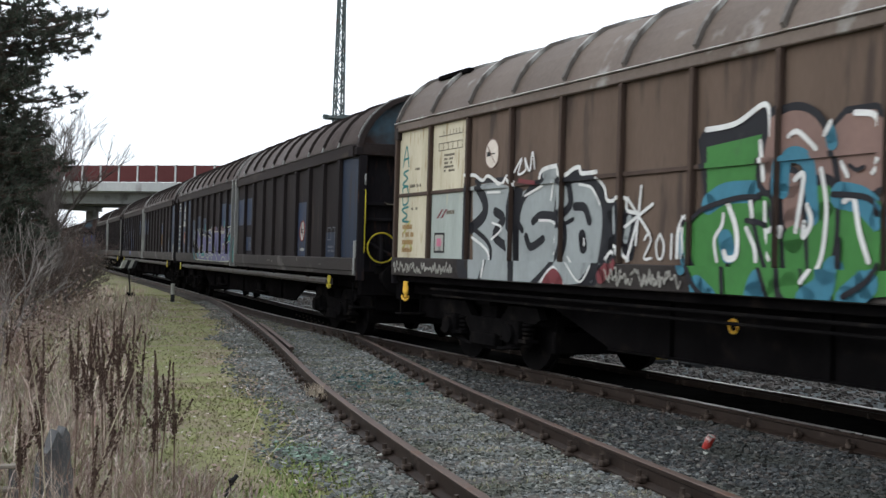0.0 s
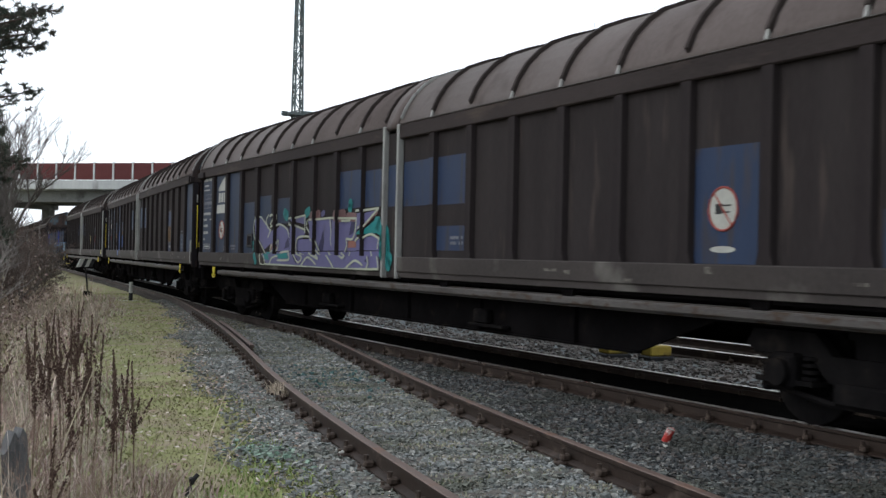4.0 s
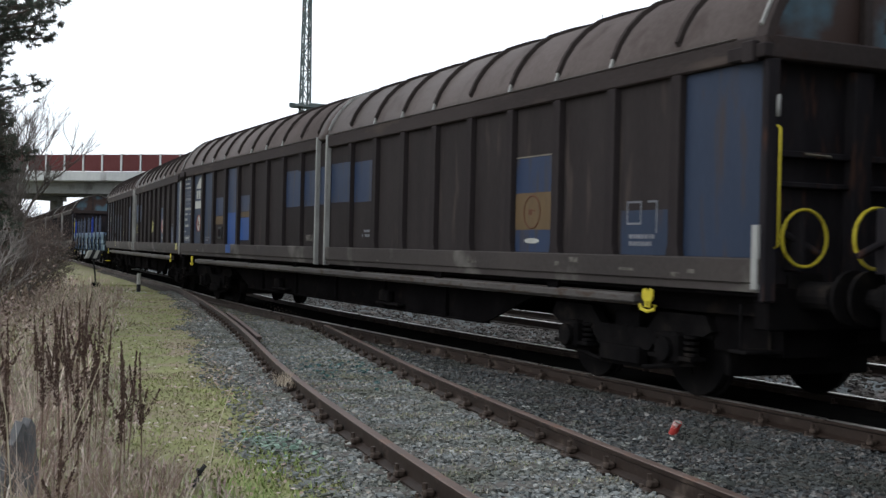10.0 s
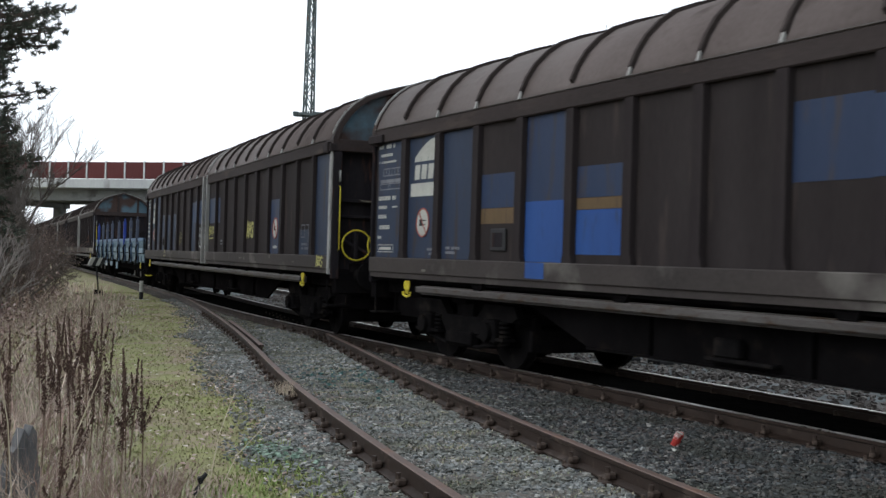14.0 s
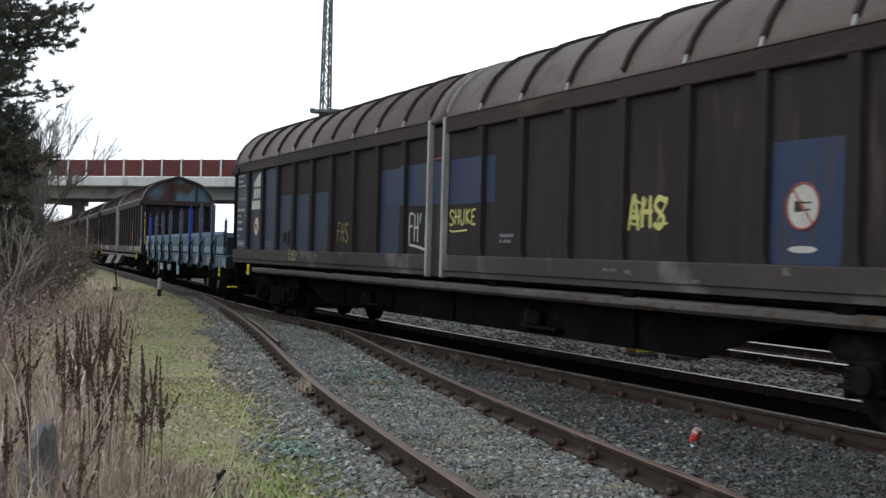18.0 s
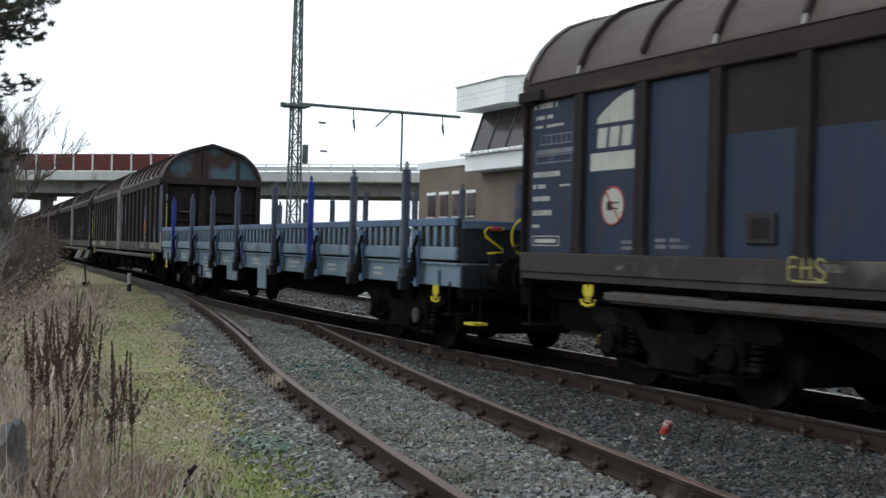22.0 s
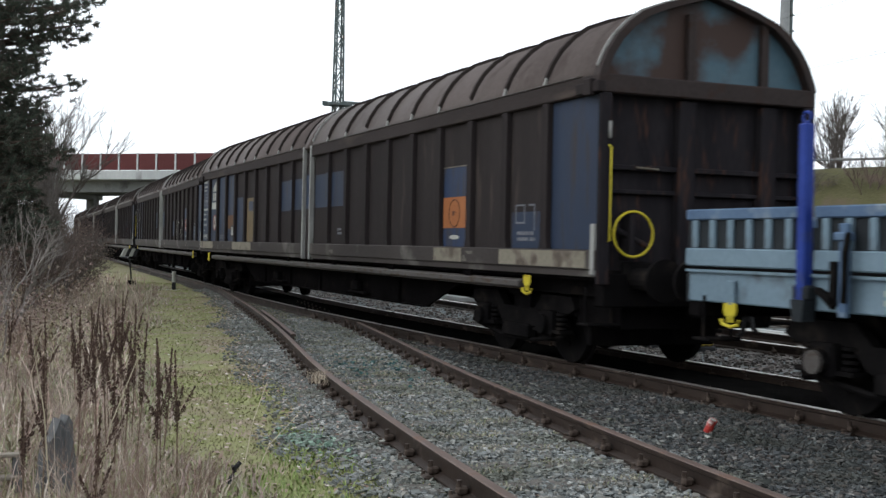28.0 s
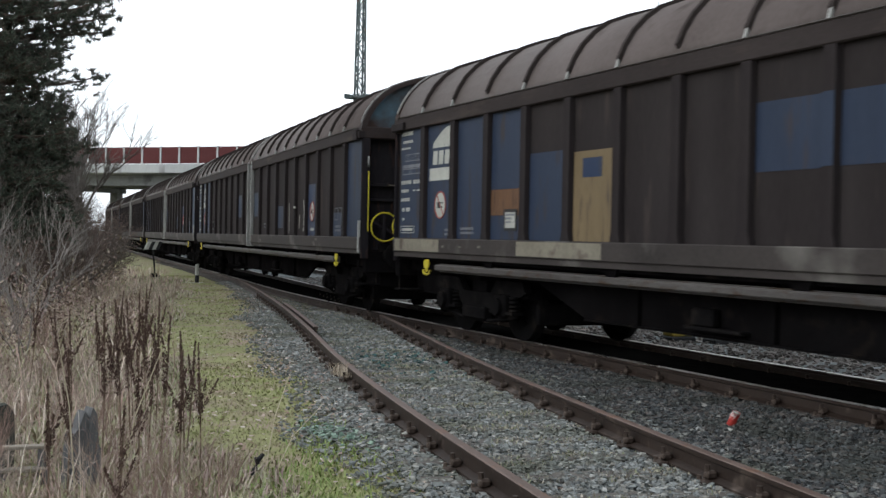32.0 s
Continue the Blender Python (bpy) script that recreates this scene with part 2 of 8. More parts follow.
def slope_sum(knots, y0, x0):
    """x(y) of a line whose slope runs straight between knots (y, slope), through (y0, x0)."""
    ys = np.arange(-60.0, 420.0, 0.25)
    sl = np.interp(ys, [k[0] for k in knots], [k[1] for k in knots])
    xs = np.concatenate(([0], np.cumsum((sl[1:] + sl[:-1]) / 2 * 0.25)))
    xs += x0 - np.interp(y0, ys, xs)
    return lambda y: float(np.interp(y, ys, xs))


train_x = slope_sum([(13, 0.0), (24, 0.055), (31, 0.115), (45, 0.09), (90, 0.092), (300, 0.03)], 12.0, 8.10)
branch_x = slope_sum([(0, 0.13), (6, 0.155), (10, 0.185), (14, 0.23), (18, 0.215), (24, 0.19), (32, 0.17), (38, 0.11), (60, 0.092)], 8.0, 4.19)


def across(fx, y, off):
    """The place off metres to the right of a track's centre line, square to it."""
    s = (fx(y + 0.2) - fx(y - 0.2)) / 0.4
    k = 1 / math.hypot(1, s)
    return fx(y) + off * k, y - off * s * k


STEEL_RAIL = material("rusty_rail_steel", (0.01549, 0.00963, 0.00717), (0.02926, 0.01924, 0.01435), 0.62, 0.1, big=3, fine=35, speck=(0.08194, 0.06169, 0.04944), speck_at=0.62, gloss=0.2)
SHINY = material("worn_rail_head", (0.34, 0.31, 0.29), (0.52, 0.49, 0.47), 0.30, 0.85, big=2, fine=40, speck=(0.14, 0.085, 0.06), speck_at=0.62)
RUSTY_HEAD = material("rusty_rail_head", (0.07569, 0.05205, 0.04168), (0.1336, 0.09643, 0.08131), 0.5, 0.25, big=2, fine=40, speck=(0.1224, 0.06885, 0.04728), speck_at=0.6)
SLEEPER = material("weathered_sleeper", (0.055, 0.05, 0.045), (0.11, 0.10, 0.09), 0.85, big=3, fine=30, bump=0.3)
RAIL_SIDE = [(-0.07, -0.155), (0.07, -0.155), (0.07, -0.142), (0.012, -0.122), (0.012, -0.045), (0.034, -0.034), (0.036, -0.006)]
RAIL_OUT = RAIL_SIDE + [(0.028, 0.0), (-0.028, 0.0)] + [(-u, v) for u, v in RAIL_SIDE[:1:-1]]


def rail_mesh(fx, off, ys, top):
    """A flat-bottomed rail along a line; the head's faces take the second material."""
    verts, faces, mats = [], [], []
    n = len(RAIL_OUT)
    for y in ys:
        for u, v in RAIL_OUT:
            verts.append((*across(fx, y, off + u), v))
    for i in range(len(ys) - 1):
        for j in range(n):
            a, b = i * n + j, i * n + (j + 1) % n
            faces.append((a, b, b + n, a + n))
            mats.append(1 if j in (6, 7, 8) else 0)
    faces += [tuple(range(n)), tuple(range((len(ys) - 1) * n, len(ys) * n))[::-1]]
    mats += [0, 0]
    me = bpy.data.meshes.new("rail")
    me.from_pydata(verts, [], faces)
    me.materials.append(STEEL_RAIL)
    me.materials.append(top)
    me.polygons.foreach_set("material_index", mats)
    return me


def steps(a, b, d):
    return list(np.arange(a, b + d / 2, d))


def straight(x0):
    return lambda y: x0 + 0.03 * (y - 12)


clip_bm = made((box, -0.135, 0.135, -0.06, 0.06, -0.175, -0.14, 0.012), (box, -0.095, -0.02, -0.032, 0.032, -0.14, -0.085, 0.014),
               (box, 0.02, 0.095, -0.032, 0.032, -0.14, -0.085, 0.014))
for side in (-0.085, 0.085):
    disc(clip_bm, (side * 0.94, 0, -0.068), (0, 0, 1), 0.018, 0.04, 8)
    disc(clip_bm, (side * 1.4, 0.035, -0.132), (0, 0, 1), 0.014, 0.03, 8)
clip_mesh = finish(clip_bm, "rail_clip", STEEL_RAIL)
sleeper_mesh = finish(made((box, -1.12, 1.12, -0.12, 0.12, -0.32, -0.158, 0.015)), "sleeper", SLEEPER)


def lay_track(name, label, fx, y0, y1, top, clips=(0, 0), sleepers=(0, 0), ends=(None, None)):
    """A track of two rails with its sleepers and clips near the viewer."""
    tr = thing(name, label, "railway track", kind="structure")
    for off, end in zip((-GAUGE / 2, GAUGE / 2), ends):
        rail = part("rail", rail_mesh(fx, off, steps(y0, end or y1, 1.0), top), None, tr)
        for y in np.arange(*clips, 0.63):
            x, yy = across(fx, y, off)
            part("rail_clip", clip_mesh, None, rail, m=pose(x, yy, 0, 0, 0, -math.degrees(math.atan((fx(y + 0.1) - fx(y - 0.1)) / 0.2))))
    for y in np.arange(*sleepers, 0.63):
        part("sleeper", sleeper_mesh, None, tr, m=pose(fx(y), y, 0, 0, 0, -math.degrees(math.atan((fx(y + 0.1) - fx(y - 0.1)) / 0.2))))
    return tr


# ground: grass and earth to the horizon
EARTH = material("mossy_earth", (0.150, 0.158, 0.070), (0.238, 0.238, 0.112), 0.95, big=0.9, fine=16, speck=(0.235, 0.19, 0.14), speck_at=0.52,
                 speck_scale=1.6, bump=0.6, depth=0.03)
GRAVEL = material("grey_ballast_bed", (0.055, 0.061, 0.062), (0.16, 0.175, 0.178), 0.9, big=3.0, fine=26, speck=(0.165, 0.1237, 0.104), speck_at=0.60,
                  speck_scale=1.1, bump=1.0, depth=0.04)


def ground_z(x, y):
    """Height of the ground: flat along the tracks, a little bank in the weeds."""
    z = -0.21 + 0.03 * math.sin(0.9 * x + 0.4 * y) * math.sin(0.7 * y)
    left = branch_x(max(-20, min(y, 60))) - 3.2 - x
    if left > 0:
        z += 0.45 * min(1, left / 7.0) ** 1.5
    return z


def axis(near, far, d0, grow):
    out, d = [near], d0
    while out[-1] < far:
        out.append(out[-1] + d)
        d *= grow
    return out


gx = [-v for v in axis(0.0, 1500, 0.35, 1.12)[:0:-1]] + axis(0.0, 1800, 0.35, 1.1)
gy = [-v for v in axis(0.0, 600, 0.8, 1.3)[:0:-1]] + axis(0.0, 2600, 0.4, 1.045)
gv = [(x, y, ground_z(x, y)) for y in gy for x in gx]
nx = len(gx)
gf = [(j * nx + i, j * nx + i + 1, (j + 1) * nx + i + 1, (j + 1) * nx + i) for j in range(len(gy) - 1) for i in range(nx - 1)]
me = bpy.data.meshes.new("ground")
me.from_pydata(gv, [], gf)
me.shade_smooth()
me.materials.append(EARTH)
tagged(new("ground", me), "mossy grass and bare earth beside the railway", "ground", kind="structure")


def bed_edge(y):
    """The uneven left edge of the ballast."""
    return branch_x(y) - 1.15 - 0.18 * math.sin(1.3 * y) * math.sin(0.37 * y + 1) - 0.05 * math.sin(3.1 * y) + max(0, 0.03 * (y - 20))


bv, bf = [], []
by = axis(-14, 260, 0.22, 1.015)
cols = 40
for y in by:
    a, b = bed_edge(y), 27.0 + 0.05 * y
    for i in range(cols):
        u = i / (cols - 1)
        x = a + (b - a) * u ** 1.6
        z = -0.175 + 0.018 * noise.noise((x * 2.3, y * 2.3, 0)) + 0.012 * noise.noise((x * 6, y * 6, 3))
        if i == 0:
            z = -0.34
        if abs(x - branch_x(y)) < 0.66 or abs(x - train_x(y)) < 0.66:
            z -= 0.012
        bv.append((x, y, z))
bf = [(j * cols + i, j * cols + i + 1, (j + 1) * cols + i + 1, (j + 1) * cols + i) for j in range(len(by) - 1) for i in range(cols - 1)]
me = bpy.data.meshes.new("ballast_bed")
me.from_pydata(bv, [], bf)
me.shade_smooth()
me.materials.append(GRAVEL)
tagged(new("ballast_bed", me), "bed of grey crushed stone under the tracks", "ballast", kind="structure")

siding = lay_track("siding_track", "rusty siding rails on sleepers sunk in ballast", branch_x, -12, 34.5, RUSTY_HEAD, (3, 27), (-8, 36), (34.5, 19.2))
part("check_rail", rail_mesh(branch_x, -GAUGE / 2 + 0.125, steps(16.4, 22.4, 1.0), RUSTY_HEAD), None, siding, "short rusty check rail")
lay_track("main_track", "rails of the curved track under the goods train", train_x, -14, 260, SHINY, (3, 22), (-10, 60))
lay_track("yard_track", "rails of the neighbouring track in grey ballast", lambda y: train_x(y) + 4.5, -14, 200, SHINY, (6, 14), (0, 40))
lay_track("far_yard_track", "rails of a farther yard track", lambda y: train_x(y) + 9.0, -14, 200, SHINY, (0, 0), (6, 50))

# oily, brake-dusted stone between the main rails, its colour darkened with the train's shade
OILY_SHADED = material("oily_dark_ballast", (0.005, 0.005, 0.005), (0.011, 0.0105, 0.010), 0.85, big=4, fine=30, bump=1.0, depth=0.03, gloss=0.0)
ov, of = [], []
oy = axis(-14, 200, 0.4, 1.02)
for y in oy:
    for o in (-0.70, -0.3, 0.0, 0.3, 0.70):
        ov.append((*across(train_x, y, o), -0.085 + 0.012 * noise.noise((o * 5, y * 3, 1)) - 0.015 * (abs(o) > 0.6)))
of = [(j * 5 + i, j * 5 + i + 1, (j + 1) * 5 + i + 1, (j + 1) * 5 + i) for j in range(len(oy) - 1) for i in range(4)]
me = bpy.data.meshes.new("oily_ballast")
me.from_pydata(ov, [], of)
me.materials.append(OILY_SHADED)
tagged(new("oily_ballast", me), "oily crushed stone with painted under-train shade", "ballast", kind="structure")

# ---- the goods train ----
HALF = 11.0
FRONT, REAR = 11.04, 10.88      # the walls end here, ahead of and behind the middle
EDGE_F, EDGE_R = 0.20, -0.30     # the two sliding walls meet between these
SIDE, SHEET = 1.40, 1.335
ROOF = [(1.40, 3.17), (1.374, 3.27), (1.30, 3.44), (1.19, 3.61), (1.04, 3.765), (0.86, 3.895), (0.60, 3.995), (0.30, 4.085), (0.0, 4.17)]
ROOF_FULL = [(-a, z) for a, z in ROOF] + [(a, z) for a, z in ROOF[-2::-1]]


def along_x(u, v, w):
    return (w, u, v)


def across_y(u, v, w):
    return (u, w, v)


def wall_bm(x0, x1, s):
    """One sliding wall, x0 to x1, on side s: a thin sheet."""
    bm = bmesh.new()
    ys = sorted((s * SHEET, s * (SHEET - 0.03)))
    box(bm, x0, x1, ys[0], ys[1], 1.15, 3.12)
    return bm


def cornice_bm(x0, x1):
    """The pressed channel along the top of a sliding wall."""
    return made((box, x0, x1, -SIDE - 0.005, -SHEET - 0.001, 3.0, 3.20, 0.014))


def lower_rail(x0, x1, s):
    bm = bmesh.new()
    ys = sorted((s * (SHEET + 0.001), s * (SIDE + 0.012)))
    box(bm, x0, x1, ys[0], ys[1], 1.13, 1.345, 0.012)
    ys = sorted((s * (SHEET - 0.02), s * (SIDE - 0.012)))
    box(bm, x0, x1, ys[0], ys[1], 1.06, 1.129)
    return bm


def rib_bm(s, w=0.072):
    """A pressed side rib with a flared foot."""
    bm = bmesh.new()
    a, b = s * (SHEET + 0.001), s * (SIDE + 0.002)
    out = [(-w - 0.012, a), (w + 0.012, a), (w, b), (-w, b)]
    extrude(bm, out, lambda u, v, q: (u, v, q), 1.345, 3.0)
    foot = [(-w - 0.03, 1.345), (w + 0.03, 1.345), (w, 1.47), (-w, 1.47)]
    extrude(bm, foot, across_y, min(a, b) - 0.002 * s, max(a, b) + 0.004)
    return bm


def roof_bm(x0, x1, lift=0.0):
    bm = bmesh.new()
    outer = [(a * (1 + lift), z + lift) for a, z in ROOF_FULL]
    inner = [(a * 0.965, z - 0.035) for a, z in ROOF_FULL[::-1]]
    extrude(bm, outer + inner, along_x, x0, x1)
    return bm


def roof_rib_bm(w=0.026, h=0.038, cut=1):
    """A bent seam over the roof, its ends short of the eaves."""
    line = ROOF_FULL[cut:len(ROOF_FULL) - cut]
    pts_o = [(a * (1 + h / 1.5), z + h) for a, z in line]
    bm = bmesh.new()
    extrude(bm, pts_o + [(a, z - 0.01) for a, z in line[::-1]], along_x, -w, w)
    return bm


def tongue_bm():
    """The small pale bracket where a roof seam meets the eave."""
    bm = bmesh.new()
    for s in (-1,):
        a, b = (s * 1.402, 3.205), (s * 1.372, 3.31)
        extrude(bm, [a, (s * 1.43, 3.21), (s * 1.395, 3.32), b], along_x, -0.018, 0.018)
    return bm


def text_bars(x0, x1, z0, z1, rows, y, seed):
    """Illegible lettering: rows of short bars."""
    rnd = random.Random(seed)
    bm = bmesh.new()
    dz = (z1 - z0) / rows
    for r in range(rows):
        z, x = z1 - (r + 0.78) * dz, x0
        end = x0 + (x1 - x0) * rnd.uniform(0.55, 1.0)
        while x < end:
            w = rnd.uniform(0.02, 0.06)
            if rnd.random() < 0.94:
                box(bm, x, min(x + w, x1), y - 0.002, y, z, z + dz * 0.58)
            x += w + 0.012
    return bm


def patch(bm, x0, x1, z0, z1, lift=0.003):
    box(bm, x0, x1, -SHEET - lift, -SHEET + 0.001, z0, z1)


def rib_x(s, k):
    """Where rib k (1 to 9, from the middle) stands ahead of (s = 1) or behind (s = -1) the middle."""
    return 1.26 + 1.072 * (k - 1) if s > 0 else -1.26 - 1.066 * (k - 1)


def bay(i):
    """The x range of a bay's sheet: 0 to 9 ahead of the middle, -1 to -10 behind it."""
    s, k = (1, i) if i >= 0 else (-1, -i - 1)
    near = rib_x(s, k) + s * 0.085 if k else (EDGE_F + 0.045 if s > 0 else EDGE_R - 0.045)
    far = rib_x(s, k + 1) - s * 0.085 if k < 9 else (FRONT - 0.09 if s > 0 else 0.09 - REAR)
    return min(near, far), max(near, far)


MESH = {
    "wall_f": finish(wall_bm(EDGE_F, FRONT, -1), "sliding_wall", M["dirty_brown"]),
    "wall_r": finish(wall_bm(-REAR, EDGE_R, -1), "sliding_wall", M["dirty_brown"]),
    "cornice_f": finish(cornice_bm(EDGE_F, FRONT), "cornice", M["cornice"]),
    "cornice_r": finish(cornice_bm(-REAR, EDGE_R), "cornice", M["cornice"]),
    "low_f": finish(lower_rail(EDGE_F, FRONT, -1), "lower_rail", M["sill_brown"]),
    "low_r": finish(lower_rail(-REAR, EDGE_R, -1), "lower_rail", M["sill_brown"]),
    "rib": finish(rib_bm(-1), "rib", M["rib_brown"]),
    "roof_f": finish(roof_bm(EDGE_F - 0.06, FRONT + 0.02), "roof_panel", M["roof_brown"], True),
    "roof_r": finish(roof_bm(-REAR - 0.02, EDGE_R + 0.06), "roof_panel", M["roof_brown"], True),
    "roof_mid": finish(roof_bm(EDGE_R + 0.061, EDGE_F - 0.061, 0.012), "roof_bow", M["roof_brown"], True),
    "roof_rib": finish(roof_rib_bm(), "roof_rib", M["seam"]),
    "roof_edge": finish(roof_rib_bm(0.013, 0.03, 1), "roof_edge", M["strip"]),
    "dark_edge": finish(roof_rib_bm(0.02, 0.03, 1), "roof_edge", M["seam"]),
    "eave_strip": finish(made((box, 0.06, 10.48, -1.416, -1.396, 3.202, 3.214, 0.003)), "eave_strip", M["rail_guide"]),
    "tongue": finish(tongue_bm(), "bracket", M["strip"]),
    "edge": finish(made((box, -0.028, 0.028, -SIDE - 0.03, -SHEET, 1.04, 3.21, 0.010)), "door_edge", M["strip"]),
    "corner_strip": finish(made((box, -0.04, 0.04, -SIDE - 0.02, -SHEET, 1.08, 1.62, 0.008)), "corner_strip", M["strip"]),
    "tall_strip": finish(made((box, -0.06, 0.05, -SIDE - 0.02, -SHEET, 1.05, 3.02, 0.008)), "corner_strip", M["strip"]),
    "mid_post": finish(made((box, EDGE_R + 0.06, EDGE_F - 0.06, -SHEET - 0.03, -SHEET + 0.1, 1.05, 3.10)), "middle_post", M["dirty_brown"]),
}
far_bm = bmesh.new()
for x0, x1 in ((EDGE_F, FRONT), (-REAR, EDGE_R)):
    box(far_bm, x0, x1, SHEET - 0.03, SHEET, 1.1, 3.12)
    box(far_bm, x0, x1, SHEET + 0.001, SIDE + 0.01, 2.985, 3.135)
    box(far_bm, x0, x1, SHEET + 0.001, SIDE + 0.012, 1.06, 1.345)
for k in range(1, 10):
    for s in (-1, 1):
        box(far_bm, rib_x(s, k) - 0.06, rib_x(s, k) + 0.06, SHEET + 0.001, SIDE, 1.345, 2.985)
MESH["far_wall"] = finish(far_bm, "far_sliding_wall", M["dirty_brown"])

# floor, solebars, buffers
fl = bmesh.new()
box(fl, -HALF, HALF, -1.32, 1.32, 1.02, 1.13)
box(fl, -HALF, HALF, -0.16, 0.16, 0.62, 1.02)
for s in (-1, 1):
    belly = [(-HALF, 1.06), (-HALF, 0.84), (-6.7, 0.82), (-5.5, 0.44), (5.5, 0.44), (6.7, 0.82), (HALF, 0.84), (HALF, 1.06)]
    extrude(fl, belly, across_y, s * 1.07 - 0.02, s * 1.07 + 0.02)
    box(fl, -5.5, 5.5, s * 1.07 - 0.06, s * 1.07 + 0.06, 0.43, 0.455)
    box(fl, *sorted((s * (HALF - 1.05), s * (HALF - 0.12))), -0.98, 0.98, 0.50, 1.02)
    for x in (-4.4, -2.2, 0.0, 2.2, 4.4):
        box(fl, x - 0.03, x + 0.03, s * 1.07, s * 1.14, 0.46, 1.0)
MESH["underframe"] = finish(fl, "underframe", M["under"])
MESH["guide"] = finish(made((box, -9.25, 9.25, -1.41, -1.32, 0.885, 0.968, 0.015), (box, -9.25, 9.25, -1.32, -1.28, 0.86, 0.98)), "rail_guide", M["rail_guide"])
hang = bmesh.new()
for x in (0.0,):
    extrude(hang, [(x - 0.16, 1.10), (x + 0.16, 1.10), (x + 0.05, 0.88), (x - 0.05, 0.88)], across_y, -1.35, -1.05)
MESH["hangers"] = finish(hang, "guide_bracket", M["under"])
MESH["headstock"] = finish(made((box, -0.09, 0.09, -1.30, 1.30, 0.74, 1.10, 0.015), (box, 0.05, 0.13, -0.30, 0.30, 0.86, 1.12)), "headstock", M["under"])
bu = bmesh.new()
tube(bu, [(0, 0, 0), (0.20, 0, 0), (0.205, 0, 0), (0.42, 0, 0)], 0.125, 14)
tube(bu, [(0.36, 0, 0), (0.56, 0, 0)], 0.085, 12)
disc(bu, (0.59, 0, 0), (1, 0, 0), 0.225, 0.045, 22)
box(bu, -0.02, 0.03, -0.19, 0.19, -0.19, 0.19, 0.02)
bmesh.ops.scale(bu, vec=(0.93, 1, 1), verts=bu.verts)
MESH["buffer"] = finish(bu, "buffer", M["bogie"])
MESH["coupler"] = finish(made((box, 0.0, 0.42, -0.05, 0.05, -0.07, 0.05, 0.02), (box, 0.36, 0.44, -0.05, 0.05, -0.07, 0.13, 0.02),
                              (tube, [(0.4, -0.05, -0.02), (0.42, -0.07, -0.30), (0.40, 0.0, -0.40), (0.42, 0.07, -0.30), (0.4, 0.05, -0.02)], 0.022, 8)), "coupling", M["bogie"])
MESH["hose"] = finish(made((tube, [(0.05, 0, 0), (0.22, 0, -0.02), (0.34, 0, -0.16), (0.40, 0, -0.34), (0.47, 0, -0.38)], 0.025, 8)), "brake_hose", M["black"], True)
st = made((tube, [(0, -0.16, 0), (0, -0.16, -0.40)], 0.014, 8), (tube, [(0, 0.16, 0), (0, 0.16, -0.40)], 0.014, 8), (box, -0.12, 0.12, -0.20, 0.20, -0.42, -0.39, 0.008))
MESH["step"] = finish(st, "step", M["bogie"])
# brake lever plate: a yellow tag with a forked foot
lv = bmesh.new()
extrude(lv, [(-0.045, -0.015), (0.045, -0.015), (0.06, 0.03), (0.055, 0.085), (0.02, 0.10), (0.012, 0.075), (-0.012, 0.075), (-0.02, 0.10), (-0.055, 0.085), (-0.06, 0.03)], across_y, -0.016, 0.0)
box(lv, -0.028, -0.010, -0.016, 0.0, -0.07, -0.01)
box(lv, 0.010, 0.028, -0.016, 0.0, -0.07, -0.01)
tube(lv, [(-0.085, -0.01, -0.045), (-0.07, -0.01, -0.085), (0, -0.01, -0.105), (0.07, -0.01, -0.085), (0.085, -0.01, -0.045)], 0.015, 6)
bmesh.ops.scale(lv, vec=(1.45, 1, 1.08), verts=lv.verts)
MESH["lever"] = finish(lv, "lever_plate", M["yellow"])
bx = made((box, -0.45, 0.45, -1.22, -1.10, 0.50, 0.54, 0.01), (box, -0.35, 0.0, -1.20, -1.10, 0.54, 0.72, 0.02))
MESH["shelf"] = finish(bx, "brake_gear", M["bogie"])


